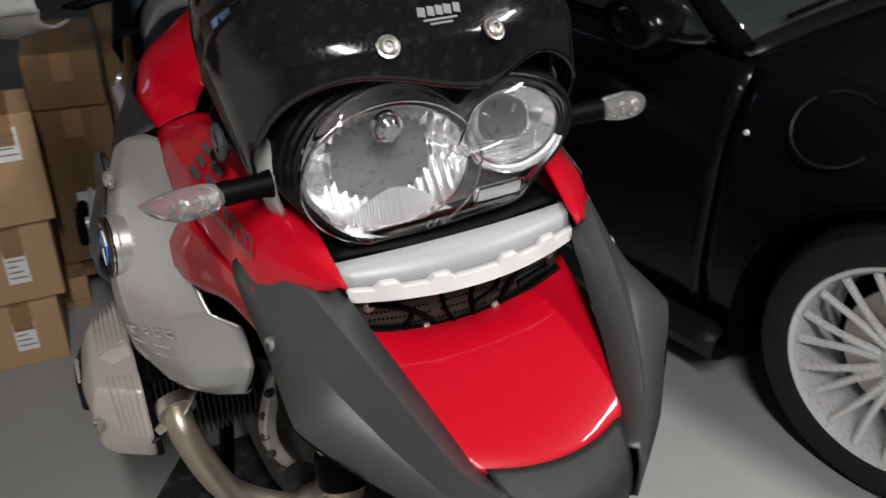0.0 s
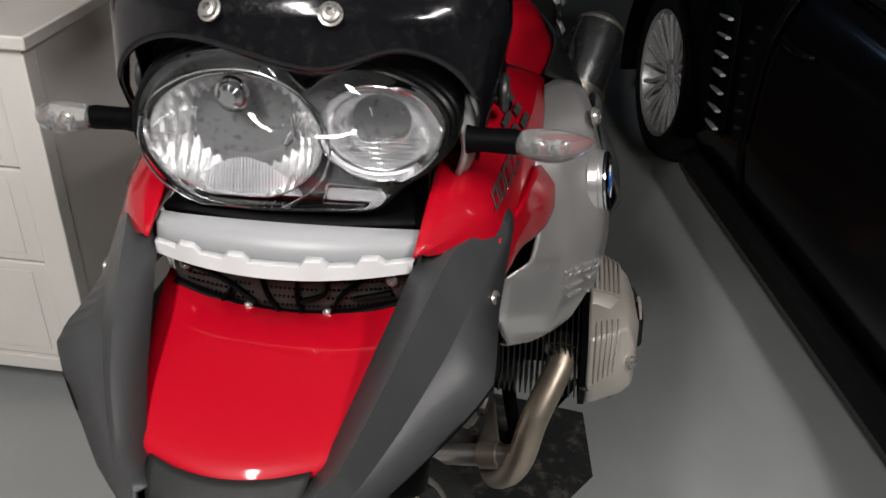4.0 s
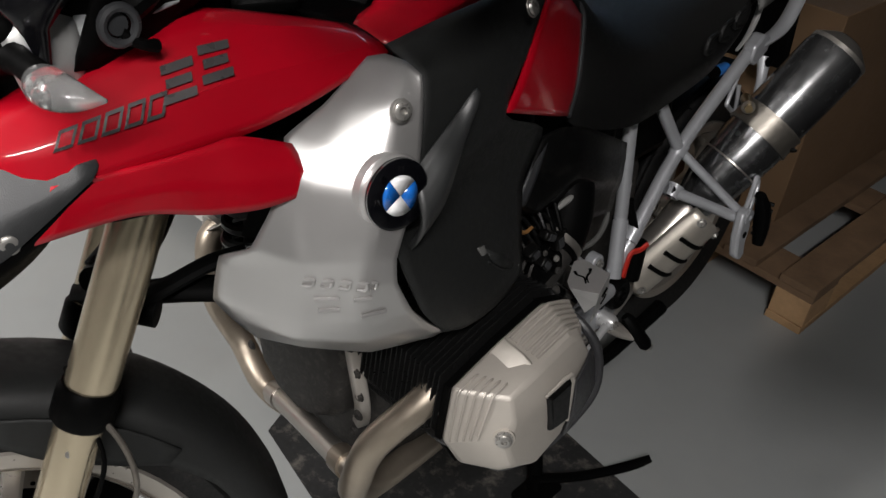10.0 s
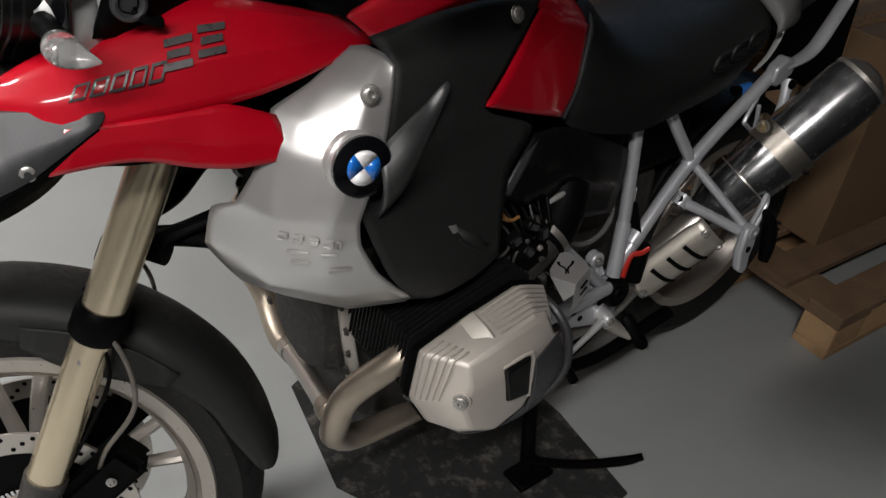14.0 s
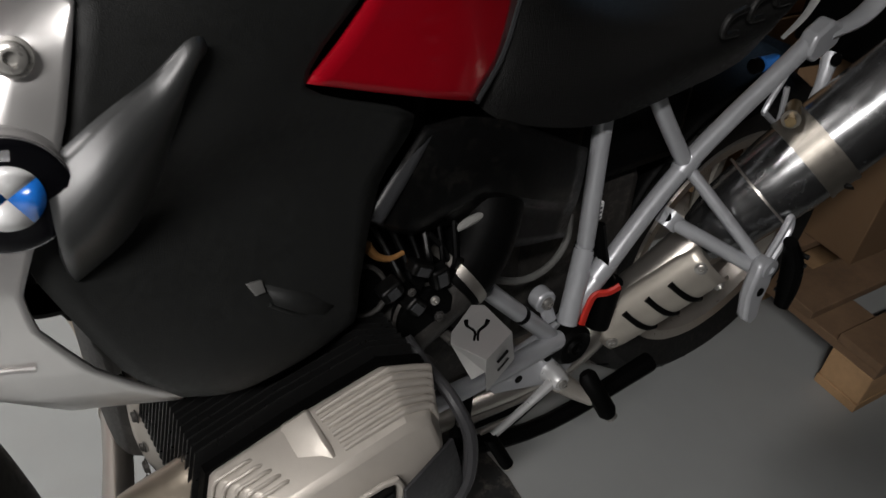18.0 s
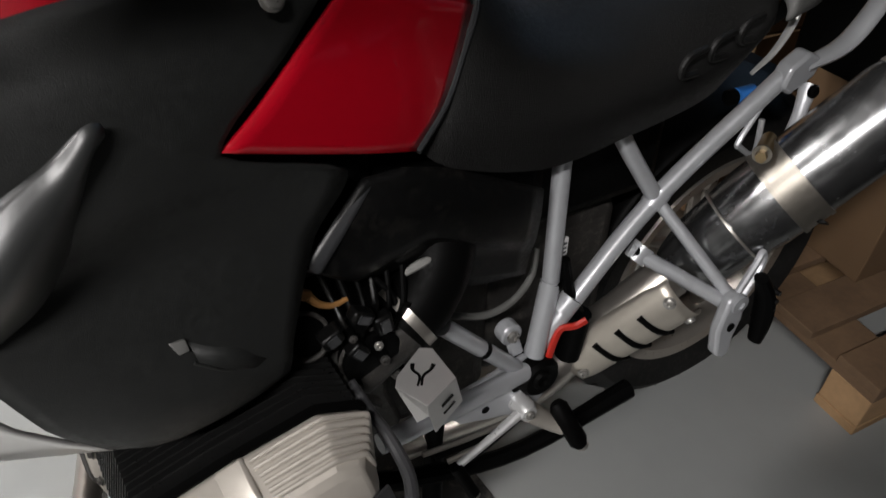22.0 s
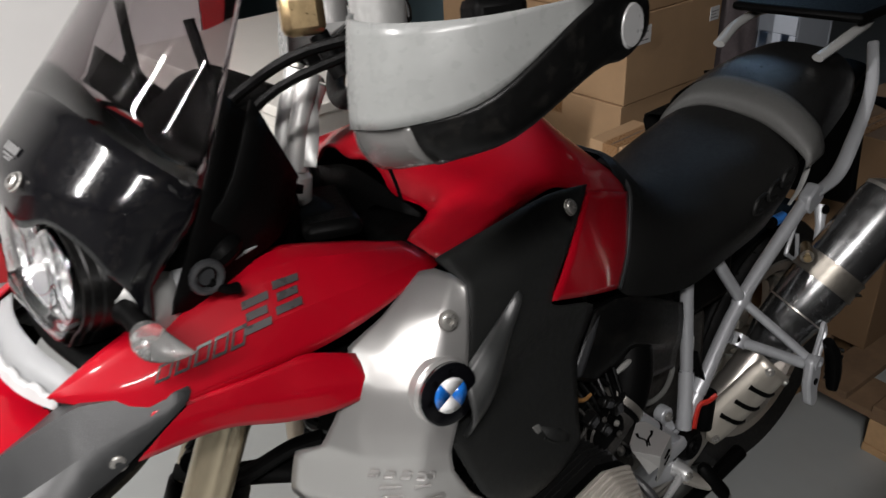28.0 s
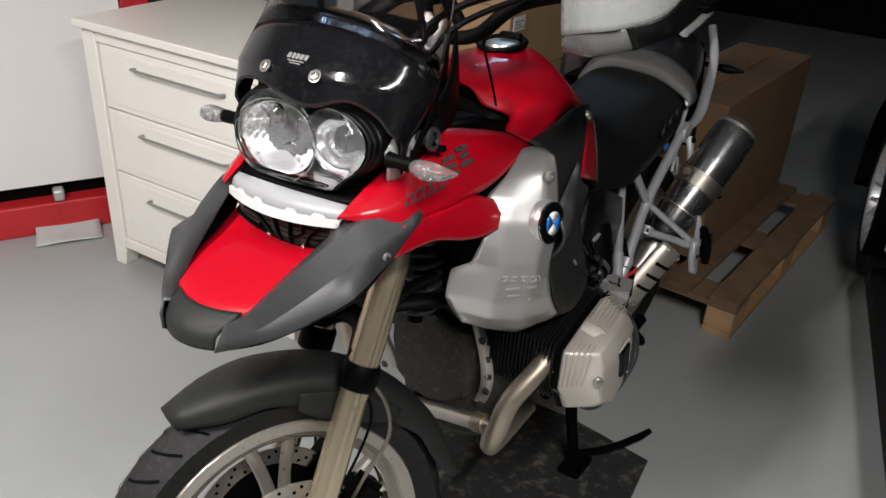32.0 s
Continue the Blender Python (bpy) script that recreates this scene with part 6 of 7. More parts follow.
part("battery_lead", tube([(0.197, 0.830, 0.470), (0.197, 0.836, 0.500), (0.198, 0.845, 0.519), (0.204, 0.862, 0.521), (0.209, 0.877, 0.529)], 0.0065, 8, 5, flat=0.55), M_REDRUB, bike, "red rubber cable cap")
part("starter_plug", tube([(0.185, 0.875, 0.445), (0.185, 0.885, 0.520)], 0.018, 12, 1), M_BLACK, bike)
part("cable_sheath", tube([(0.170, 0.858, 0.610), (0.182, 0.865, 0.560), (0.184, 0.885, 0.52)], 0.008, 8, 4), M_BLACK, bike)
lug = part("frame_lug", tube([(0.150, 0.786, 0.510), (0.171, 0.786, 0.510)], 0.0165, 16, 1), M_FRAME, bike, "silver frame lug with a bolt", bevel=0.003)
screw(lug, (0.172, 0.786, 0.510), (1, -0.1, 0.2), 0.0075, M_SCREW)
part("lug_arm", tube([(0.160, 0.790, 0.505), (0.176, 0.792, 0.480)], 0.011, 10, 1, flat=0.6), M_FRAME, lug)

# airbox side cover and the dark middle
airbox = [
    [(0.187, 0.568, 0.832), (0.190, 0.610, 0.834), (0.189, 0.660, 0.818), (0.186, 0.720, 0.787), (0.180, 0.798, 0.744)],
    [(0.200, 0.530, 0.802), (0.207, 0.580, 0.790), (0.207, 0.640, 0.788), (0.200, 0.710, 0.755), (0.183, 0.796, 0.715)],
    [(0.210, 0.494, 0.771), (0.207, 0.550, 0.735), (0.208, 0.630, 0.757), (0.202, 0.705, 0.719), (0.184, 0.792, 0.680)],
    [(0.200, 0.497, 0.762), (0.196, 0.553, 0.722), (0.194, 0.638, 0.738), (0.187, 0.706, 0.700), (0.179, 0.790, 0.655)],
    [(0.185, 0.505, 0.752), (0.186, 0.558, 0.715), (0.184, 0.635, 0.702), (0.180, 0.705, 0.640), (0.176, 0.788, 0.622)],
]
both("airbox_cover", lambda f: surf(airbox, 4, 4, flip=f, firm=0.6, firm_rows=0.75), M_BLACKSATIN, "black satin airbox side cover", thick=0.004, offset=-1)
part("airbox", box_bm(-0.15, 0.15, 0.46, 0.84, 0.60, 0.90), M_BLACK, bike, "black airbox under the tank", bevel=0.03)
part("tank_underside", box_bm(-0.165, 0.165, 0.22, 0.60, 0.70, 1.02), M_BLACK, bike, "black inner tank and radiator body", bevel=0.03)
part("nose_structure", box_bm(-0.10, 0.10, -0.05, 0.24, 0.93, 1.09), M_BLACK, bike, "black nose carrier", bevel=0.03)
both("airbox_edge", lambda f: surf([[(0.188, 0.570, 0.833), (0.191, 0.582, 0.832)], [(0.202, 0.530, 0.803), (0.206, 0.546, 0.799)], [(0.211, 0.500, 0.777), (0.2145, 0.516, 0.770)], [(0.211, 0.493, 0.766), (0.2140, 0.508, 0.758)]], 4, 3, flip=f), M_GREYPL, "grey edge of the airbox cover", thick=0.003)
for s in (1, -1):
    screw(bike, (s * 0.197, 0.530, 0.850), (s, 0, 0.2), 0.0055)
    screw(bike, (s * 0.222, 0.484, 1.035), (s * 0.9, 0.2, 0.4), 0.009)
both("panel_recess", lambda f: mirrored(grid_bm([[(0.2700, 0.366, 0.784), (0.2635, 0.410, 0.757), (0.2510, 0.456, 0.7270)], [(0.2805, 0.370, 0.768), (0.2795, 0.390, 0.750), (0.2735, 0.416, 0.732)]]), f), M_PLASTIC, "shallow recess in the side panel", thick=0.0012)
both("panel_ledge", lambda f: mirrored(tube([(0.2785, 0.366, 0.768), (0.2775, 0.388, 0.748), (0.2705, 0.415, 0.7290)], [0.0018, 0.0018, 0.0012], 8, 4), f), M_PLASTIC, "raised panel edge")
both("panel_latch", lambda f: mirrored(grid_bm([[(0.2725, 0.350, 0.792), (0.2700, 0.364, 0.789)], [(0.2765, 0.356, 0.7800), (0.2745, 0.3650, 0.779)]]), f), M_HANDLEGREY, "small grey panel catch", thick=0.004, bevel=0.001)
both("airbox_lip", lambda f: mirrored(tube([(0.196, 0.606, 0.704), (0.200, 0.622, 0.713), (0.200, 0.638, 0.716), (0.197, 0.654, 0.715)], [0.003, 0.005, 0.0042, 0.002], 8, 4), f), M_EDGEGREY, "light lower edge of the airbox cover")

# seats
def seat_rows(half, narrow=1.0):
    out = []
    for y, pts in half:
        out.append([(-x * narrow, y + b, z) for x, z, b in pts[:0:-1]] + [(x, y + b, z) for x, z, b in pts])
    return out


rider = [
    (0.665, ((0, 0.985, 0.088), (0.05, 0.985, 0.084), (0.088, 0.972, 0.066), (0.120, 0.935, 0.035), (0.150, 0.870, 0.0), (0.164, 0.832, -0.025))),
    (0.700, ((0, 0.980, 0.075), (0.05, 0.979, 0.072), (0.094, 0.964, 0.056), (0.134, 0.922, 0.03), (0.168, 0.858, -0.005), (0.180, 0.805, -0.02))),
    (0.800, ((0, 0.926, 0.02), (0.06, 0.925, 0.02), (0.110, 0.910, 0.015), (0.156, 0.884, 0), (0.188, 0.835, 0), (0.196, 0.782, -0.015))),
    (0.900, ((0, 0.912, 0), (0.07, 0.910, 0), (0.125, 0.897, 0), (0.175, 0.872, 0), (0.202, 0.832, 0), (0.192, 0.786, 0))),
    (1.030, ((0, 0.934, 0.02), (0.08, 0.930, 0.015), (0.140, 0.922, 0), (0.188, 0.890, 0), (0.207, 0.852, 0), (0.190, 0.806, 0))),
    (1.130, ((0, 0.966, 0.03), (0.08, 0.960, 0.025), (0.140, 0.942, 0.005), (0.192, 0.912, -0.02), (0.206, 0.882, -0.04), (0.190, 0.850, -0.05))),
    (1.142, ((0, 0.950, 0.03), (0.07, 0.945, 0.025), (0.130, 0.925, 0.005), (0.182, 0.90, -0.02), (0.192, 0.875, -0.04), (0.180, 0.850, -0.05))),
]
seat = part("rider_seat", surf(seat_rows(rider, 0.58), 5, 4), M_SEAT, bike, "black grained vinyl rider seat")
band = [
    (1.112, ((0, 0.960, 0.03), (0.09, 0.955, 0.024), (0.150, 0.940, 0.012), (0.204, 0.915, 0.0), (0.214, 0.898, -0.005))),
    (1.120, ((0, 0.986, 0.03), (0.09, 0.980, 0.024), (0.152, 0.964, 0.012), (0.210, 0.932, 0.0), (0.222, 0.905, -0.005))),
    (1.150, ((0, 1.006, 0.03), (0.09, 1.000, 0.024), (0.150, 0.984, 0.012), (0.206, 0.950, 0.0), (0.224, 0.915, -0.005))),
    (1.175, ((0, 1.008, 0.03), (0.09, 1.002, 0.024), (0.148, 0.986, 0.012), (0.198, 0.954, 0.0), (0.214, 0.920, -0.005))),
]
part("seat_band", surf(seat_rows(band, 0.50), 4, 4), M_BAND, bike, "matt grey vinyl band of the passenger seat", thick=0.01, offset=-1)
rear_seat = [
    (1.165, ((0, 1.004, 0.03), (0.085, 0.998, 0.024), (0.140, 0.982, 0.012), (0.190, 0.950, 0.0), (0.200, 0.912, 0.0))),
    (1.25, ((0, 1.022, 0.01), (0.085, 1.016, 0.01), (0.135, 1.000, 0.005), (0.175, 0.970, 0.0), (0.185, 0.925, 0.0))),
    (1.36, ((0, 1.030, 0), (0.08, 1.025, 0), (0.122, 1.010, 0), (0.154, 0.982, 0), (0.160, 0.940, 0))),
    (1.44, ((0, 1.026, 0), (0.07, 1.021, 0), (0.105, 1.008, -0.005), (0.130, 0.985, -0.01), (0.135, 0.955, -0.01))),
    (1.455, ((0, 0.98, 0), (0.06, 0.98, 0), (0.09, 0.975, -0.005), (0.11, 0.968, -0.01), (0.12, 0.955, -0.01))),
]
part("passenger_seat", surf(seat_rows(rear_seat, 0.62), 4, 4), M_SEATREAR, bike, "black grained vinyl passenger seat")
both("seat_piping", lambda f: mirrored(tube([(0.030, 0.768, 0.970), (0.075, 0.757, 0.964), (0.116, 0.738, 0.947), (0.140, 0.709, 0.912), (0.162, 0.676, 0.872), (0.184, 0.631, 0.842)], 0.0042, 8, 5), f), M_GREYPL, "grey seat edge piping")
# raised marks pressed into the seat side
for s in (1, -1):
    for k in range(3):
        y0 = 0.960 + 0.042 * k
        if s < 0:
            continue
        pts = [(s * 0.2075, y0 + 0.03, 0.885 + 0.012 * k), (s * 0.210, y0, 0.880 + 0.012 * k), (s * 0.2095, y0 - 0.004, 0.860 + 0.012 * k), (s * 0.2085, y0 + 0.022, 0.858 + 0.012 * k)]
        part("seat_mark", tube(pts, 0.0042, 8, 4), M_SEAT, seat)
    # pressed marks on the silver cover, in two rows
    def on_cover(u, v, lift=0.0012):
        g = np.array(cover, float)
        i, j = min(9, int(v)), min(2, int(u))
        p = (g[i, j] * (1 - u + j) + g[i, j + 1] * (u - j)) * (1 - v + i) + (g[i + 1, j] * (1 - u + j) + g[i + 1, j + 1] * (u - j)) * (v - i)
        return (s * (p[0] + lift + 0.004), p[1] - 0.002, p[2])

    for k in range(5):
        u = 1.05 + 0.28 * k
        part("pressed_mark", tube([on_cover(u, 5.80), on_cover(u + 0.15, 5.80), on_cover(u + 0.13, 6.06), on_cover(u - 0.02, 6.06)], 0.0020, 8, 2), M_SILVER, covers[0 if s > 0 else 1])
    for u, v, du in ((1.22, 6.42, 0.40), (1.30, 6.72, 0.34), (1.84, 6.36, 0.36), (1.98, 6.86, 0.50)):
        part("pressed_mark", tube([on_cover(u, v), on_cover(u + du, v - 0.05)], 0.0024, 8, 1), M_SILVER, covers[0 if s > 0 else 1])

# tail: rack, rear frame, indicator, mudguard, rear wheel
for s in (1, -1):
    part("rack_arm", mirrored(tube([(0.112, 1.31, 1.035), (0.125, 1.40, 1.062), (0.11, 1.50, 1.075), (0.0, 1.54, 1.078)], 0.013, 12, 5, flat=0.6), s < 0), M_LUG, bike, "silver-grey luggage rack arm")
    if s > 0:
        casting = part("rear_frame", grid_bm([[(x, y, z) for y, z in ((1.172, 0.785), (1.190, 0.772), (1.232, 0.790), (1.240, 0.815), (1.210, 0.828), (1.180, 0.812))] for x in (0.168, 0.194)], True, True), M_FRAME, bike, "silver cast node of the rear frame", bevel=0.005)
        part("rear_rail", tube([(0.184, 1.215, 0.805), (0.190, 1.280, 0.824), (0.187, 1.335, 0.872), (0.168, 1.430, 0.955), (0.130, 1.500, 1.030)], [0.012, 0.015, 0.015, 0.013, 0.011], 12, 5, flat=0.6), M_FRAME, casting, "silver cast rear rail")
        part("grab_edge", tube([(0.196, 1.095, 0.826), (0.198, 1.125, 0.850), (0.196, 1.150, 0.885), (0.190, 1.160, 0.910)], [0.003, 0.005, 0.006, 0.004], 8, 5, flat=0.6), M_LUG, casting, "thin bright seat bracket edge")
        hanger = part("muffler_hanger", tube([(0.192, 1.228, 0.780), (0.204, 1.208, 0.748), (0.216, 1.186, 0.716)], [0.013, 0.009, 0.011], 10, 4, flat=0.55), M_FRAME, bike, "silver muffler hanger with two bolts")
        screw(hanger, (0.204, 1.222, 0.776), (1, -0.2, 0.2), 0.0075, M_BLACK)
        screw(hanger, (0.226, 1.188, 0.720), (1, -0.2, 0.2), 0.0065, M_BLACK)
        part("cable_guide", tube([(0.184, 1.150, 0.760), (0.190, 1.116, 0.722), (0.190, 1.122, 0.712), (0.190, 1.150, 0.692), (0.191, 1.156, 0.700), (0.186, 1.158, 0.742)], 0.0042, 8, 4), M_FRAME, casting)
        bush = part("hanger_bush", tube([(0.205, 1.158, 0.722), (0.232, 1.112, 0.728)], 0.0105, 16, 1), M_BRASS, bike, "worn brass hanger bush with a nut")
        part("bush_nut", tube([(0.234, 1.109, 0.7283), (0.240, 1.099, 0.730)], 0.0075, 6, 1), M_BRASS, bush)
        part("bush_washer", tube([(0.232, 1.112, 0.728), (0.234, 1.109, 0.7283)], 0.0125, 18, 1), M_STRAP, bush)
        rag = part("connector_cap", tube([(0.140, 1.154, 0.756), (0.142, 1.184, 0.756)], 0.0105, 14, 1), M_BLUECAP, bike, "bright blue plastic connector cap")
        part("cap_mouth", tube([(0.1395, 1.138, 0.756), (0.140, 1.150, 0.756)], 0.0105, 14, 1), M_BLACK, rag)
    part("rear_indicator", mirrored(tube([(0.10, 1.46, 0.93), (0.16, 1.465, 0.925), (0.20, 1.47, 0.92), (0.245, 1.475, 0.918)], [0.006, 0.008, 0.013, 0.004], 12, 4), s < 0), M_BLACK, bike, "dark rear indicator")
part("rack_plate", box_bm(-0.15, 0.15, 1.40, 1.68, 1.085, 1.105), M_BLACK, bike, "black luggage rack plate", bevel=0.01)
part("tail_panel", surf(seat_rows([(1.15, ((0, 0.92, 0), (0.10, 0.92, 0), (0.17, 0.91, 0), (0.16, 0.86, 0))), (1.40, ((0, 0.95, 0), (0.09, 0.95, 0), (0.13, 0.94, 0), (0.12, 0.90, 0))), (1.60, ((0, 0.96, 0), (0.05, 0.96, 0), (0.08, 0.95, 0), (0.07, 0.92, 0)))]), 3, 3), M_BLACK, bike, "black tail panel", thick=0.005)
part("plate_holder", box_bm(-0.09, 0.09, 1.60, 1.62, 0.62, 0.93), M_BLACK, bike, "black rear mudguard and plate holder", bevel=0.01)
REAR = Matrix.Translation((0, 1.325, 0.335))
wheel_parts("rear", 0.325, 0.222, 0.150, M_ALLOYWARM, REAR, M_RUBBER, 28, 0)
part("swingarm", tube([(-0.09, 0.80, 0.46), (-0.13, 1.0, 0.42), (-0.12, 1.325, 0.335)], [0.05, 0.045, 0.07], 14, 5), M_BLACK, bike, "black single-sided swingarm")
part("inner_mudguard", surf([[(x, 1.325 - 0.36 * math.cos(radians(a)), 0.335 + 0.36 * math.sin(radians(a))) for x in (-0.085, -0.05, 0.05, 0.085)] for a in (20, 50, 80, 105)], 3, 2), M_BLACK, bike, "black inner rear mudguard", thick=0.004)
# silencer
A, B = Vector((0.192, 1.045, 0.532)), Vector((0.304, 1.276, 0.808))
d = (B - A).normalized()
muffler = part("muffler", tube([A - d * 0.01, A + d * 0.01, A + d * 0.05, A + (B - A) * 0.4, B - d * 0.02, B], [0.028, 0.038, 0.050, 0.060, 0.060, 0.056], 28, 1), M_MUFFLER, bike, "polished stainless steel muffler")
part("end_cap", tube([B - d * 0.004, B + d * 0.004, B + d * 0.022, B + d * 0.026], [0.058, 0.057, 0.034, 0.028], 28, 1), M_STEEL, muffler, "brushed steel muffler end cone")
part("outlet", tube([B + d * 0.0255, B + d * 0.0275], [0.026, 0.025], 24, 1), M_BLACK, muffler)
part("muffler_seam", tube([A + d * 0.105, A + d * 0.108], 0.0612, 28, 1), M_STEEL, muffler)
C = A + d * (Vector((0.249, 1.165, 0.676)) - A).dot(d)
strap = part("muffler_clamp", tube([C - d * 0.019, C + d * 0.019], 0.0625, 28, 1), M_STRAP, muffler, "brushed steel muffler strap")
for k in (-1, 1):
    part("strap_rim", tube([C + d * (0.019 * k - 0.003), C + d * (0.019 * k + 0.003)], 0.0638, 28, 1), M_STRAP, strap)
su = Vector((1, 0, 0)) - d * d.x
su.normalize()
sw = d.cross(su)
sw = -sw if sw.z < 0 else sw
part("strap_slot", tube([C + 0.0625 * (math.cos(radians(a)) * su + math.sin(radians(a)) * sw) for a in (-34, -24, -14, -4)], 0.0095, 12, 4, flat=0.25), M_BLACK, strap)
pipe = part("exhaust_pipe", tube([(0.10, 0.66, 0.29), (0.145, 0.84, 0.35), (0.155, 0.93, 0.420), (0.178, 0.995, 0.485), A], [0.024, 0.027, 0.030, 0.032, 0.034], 18, 6), M_STEEL, bike, "steel exhaust link pipe")
axis0, axis1 = Vector((0.156, 0.912, 0.410)), Vector((0.230, 1.020, 0.548))
ax = (axis1 - axis0).normalized()
u = Vector((1, 0, 0)) - ax * ax.x
u.normalize()
w = ax.cross(u)
w = -w if w.z < 0 else w
rows = []
for i in range(13):
    k = i / 12
    c = axis0.lerp(axis1, k)
    wd = (0.30 + 0.95 * math.sin(min(1, k * 2.6) * math.pi / 2)) if k < 0.85 else 1.18
    rows.append([c + 0.046 * (math.cos(radians(a)) * u + math.sin(radians(a)) * w) for a in np.linspace(18 - 55 * wd, 18 + 55 * wd, 9)])
shield = part("heat_shield", surf(rows, 1, 2), M_SHIELD, bike, "satin steel exhaust heat shield with slots", thick=0.002)
for k in (0.32, 0.52, 0.72):
    c = axis0.lerp(axis1, k)
    pts = [c + ax * 0.010 * (j - 1) * -0.6 + 0.0478 * (math.cos(radians(a)) * u + math.sin(radians(a)) * w) for j, a in enumerate((-30, 12, 54))]
    part("shield_slot", tube(pts, 0.0048, 8, 4, flat=1), M_BLACK, shield)
for k, a in ((0.06, 18), (0.93, 48), (0.93, -14)):
    n = math.cos(radians(a)) * u + math.sin(radians(a)) * w
    screw(shield, axis0.lerp(axis1, k) + n * 0.047, n, 0.007)

# headlight with two lamps under one lens
def lamp_xz(px, py):
    return (px - 665) * 0.000536, 1.118 - (py - 270) * 0.000562


OUT = [(383, 290), (395, 230), (440, 182), (500, 158), (560, 150), (620, 158), (670, 180), (706, 206), (742, 186), (792, 172), (850, 178), (905, 198), (940, 228), (948, 258), (938, 295), (908, 328), (872, 352), (850, 372), (815, 396), (720, 403), (600, 408), (500, 400), (450, 376), (410, 336)]
ring0 = crom([lamp_xz(*p) for p in OUT], 4, True)
mid = ring0.mean(0)


def lamp_ring(k, y, dz=0.0):
    return [(mid[0] + (x - mid[0]) * k, y + 0.18 * (z - 1.05), mid[1] + (z - mid[1]) * k + dz) for x, z in ring0]


lamp = part("headlight", grid_bm([lamp_ring(0.90, 0.01), lamp_ring(1.02, -0.055), lamp_ring(1.03, -0.085), lamp_ring(1.015, -0.094), lamp_ring(1.0, -0.096), lamp_ring(0.995, -0.104), lamp_ring(0.975, -0.106), lamp_ring(0.97, -0.112), lamp_ring(0.945, -0.113), lamp_ring(0.94, -0.104)], True), M_BLACKSATIN, bike, "twin headlight in a black ribbed housing", angle=20)
part("lamp_back", grid_bm([lamp_ring(0.95, -0.078), lamp_ring(0.93, -0.074), lamp_ring(0.6, -0.062), lamp_ring(0.05, -0.060)], True, True), M_LAMPGREY, lamp)
lens = grid_bm([lamp_ring(0.945, -0.110), lamp_ring(0.85, -0.119), lamp_ring(0.6, -0.126), lamp_ring(0.3, -0.130), lamp_ring(0.02, -0.131)], True)
inner = [e for e in lens.edges if e.is_boundary and all((Vector((v.co.x, v.co.z)) - Vector(mid)).length < 0.02 for v in e.verts)]
bmesh.ops.holes_fill(lens, edges=inner, sides=0)
lens_ob = part("lens", lens, M_LENS, lamp, "clear headlight lens", thick=0.0025)
lens_ob.visible_shadow = False


def lamp_y(z):
    """The lamp's face leans back towards its foot."""
    return 0.18 * (z - 1.05)


def bowl(cx, cz, rx, rz, y0, depth, floor_z=0.0, power=2.0):
    """A smooth dish, oval in front, cut straight at its foot."""
    rows = []
    for i in range(25):
        r = 1 - (i / 24) ** 1.2 * 0.985
        row = []
        for a in np.linspace(0, 2 * math.pi, 144, endpoint=False):
            x, z = cx + rx * r * math.cos(a), max(cz + rz * r * math.sin(a), floor_z)
            back = depth * (1 - r**power)
            row.append((x, y0 + back + lamp_y(z), z))
        rows.append(row)
    bm = grid_bm(rows, True)
    bm.verts.ensure_lookup_table()
    bm.faces.new(bm.verts[-144:])
    return bm


def fluted(cx, cz, rx, rz, y0, depth, floor_z, flutes):
    """An oval dish of upright scallops in three tiers."""
    rows = []
    for j in range(37):
        v = -1 + j / 18
        row = []
        for i in range(flutes * 8 + 1):
            u = -0.995 + 1.99 * i / (flutes * 8)
            x, z = cx + rx * u, max(cz + rz * v * math.sqrt(1 - u * u), floor_z)
            r2 = u * u + v * v * (1 - u * u)
            tier = 0.0 if v > 0.35 else 0.5 if v > -0.2 else 0.25
            wave = 0.5 - 0.5 * math.cos(2 * math.pi * (u * flutes / 2 + tier))
            back = depth * (1 - r2) + (0.0034 * wave + (0.004 if tier == 0.0 else 0.0)) * min(1.0, (1 - r2) * 5)
            row.append((x, y0 + back + lamp_y(z), z))
        rows.append(row)
    return grid_bm(rows)


def oval(cx, cz, rx, rz, y0, floor_z=0.0, a0=0.0, a1=360.0, n=72):
    pts = [(cx + rx * math.cos(a), cz + rz * math.sin(a)) for a in np.linspace(radians(a0), radians(a1), n)]
    return [(x, y0 + lamp_y(max(z, floor_z)), max(z, floor_z)) for x, z in pts]


bx, bz = -0.051, 1.104
part("main_reflector", fluted(bx, bz, 0.083, 0.055, -0.103, 0.040, 1.052, 18), M_MIRROR, lamp, "chrome fluted main reflector", angle=50)
part("reflector_rim", tube(oval(bx, bz, 0.0835, 0.0555, -0.1035, 1.0515), 0.0011, 8, 1), M_CHROME, lamp)
part("reflector_frame", tube(oval(bx + 0.001, bz - 0.001, 0.0915, 0.0625, -0.1125, 1.0455), 0.0013, 8, 1), M_CHROME, lamp, "thin bright frame line round the main lamp")
part("bulb_shield", turned(lathe([(0.0, -0.012), (0.007, -0.012), (0.0115, -0.008), (0.0125, 0.0), (0.006, 0.014), (0.0, 0.014)], 24, "y"), Matrix.Translation((bx - 0.002, -0.088, bz + 0.038))), M_CHROME, lamp)
part("shield_ring", turned(lathe([(0.0125, -0.002), (0.0155, -0.003), (0.0165, 0.001), (0.0125, 0.002)], 28, "y", closed=True), Matrix.Translation((bx - 0.002, -0.089, bz + 0.038))), M_CHROME, lamp)
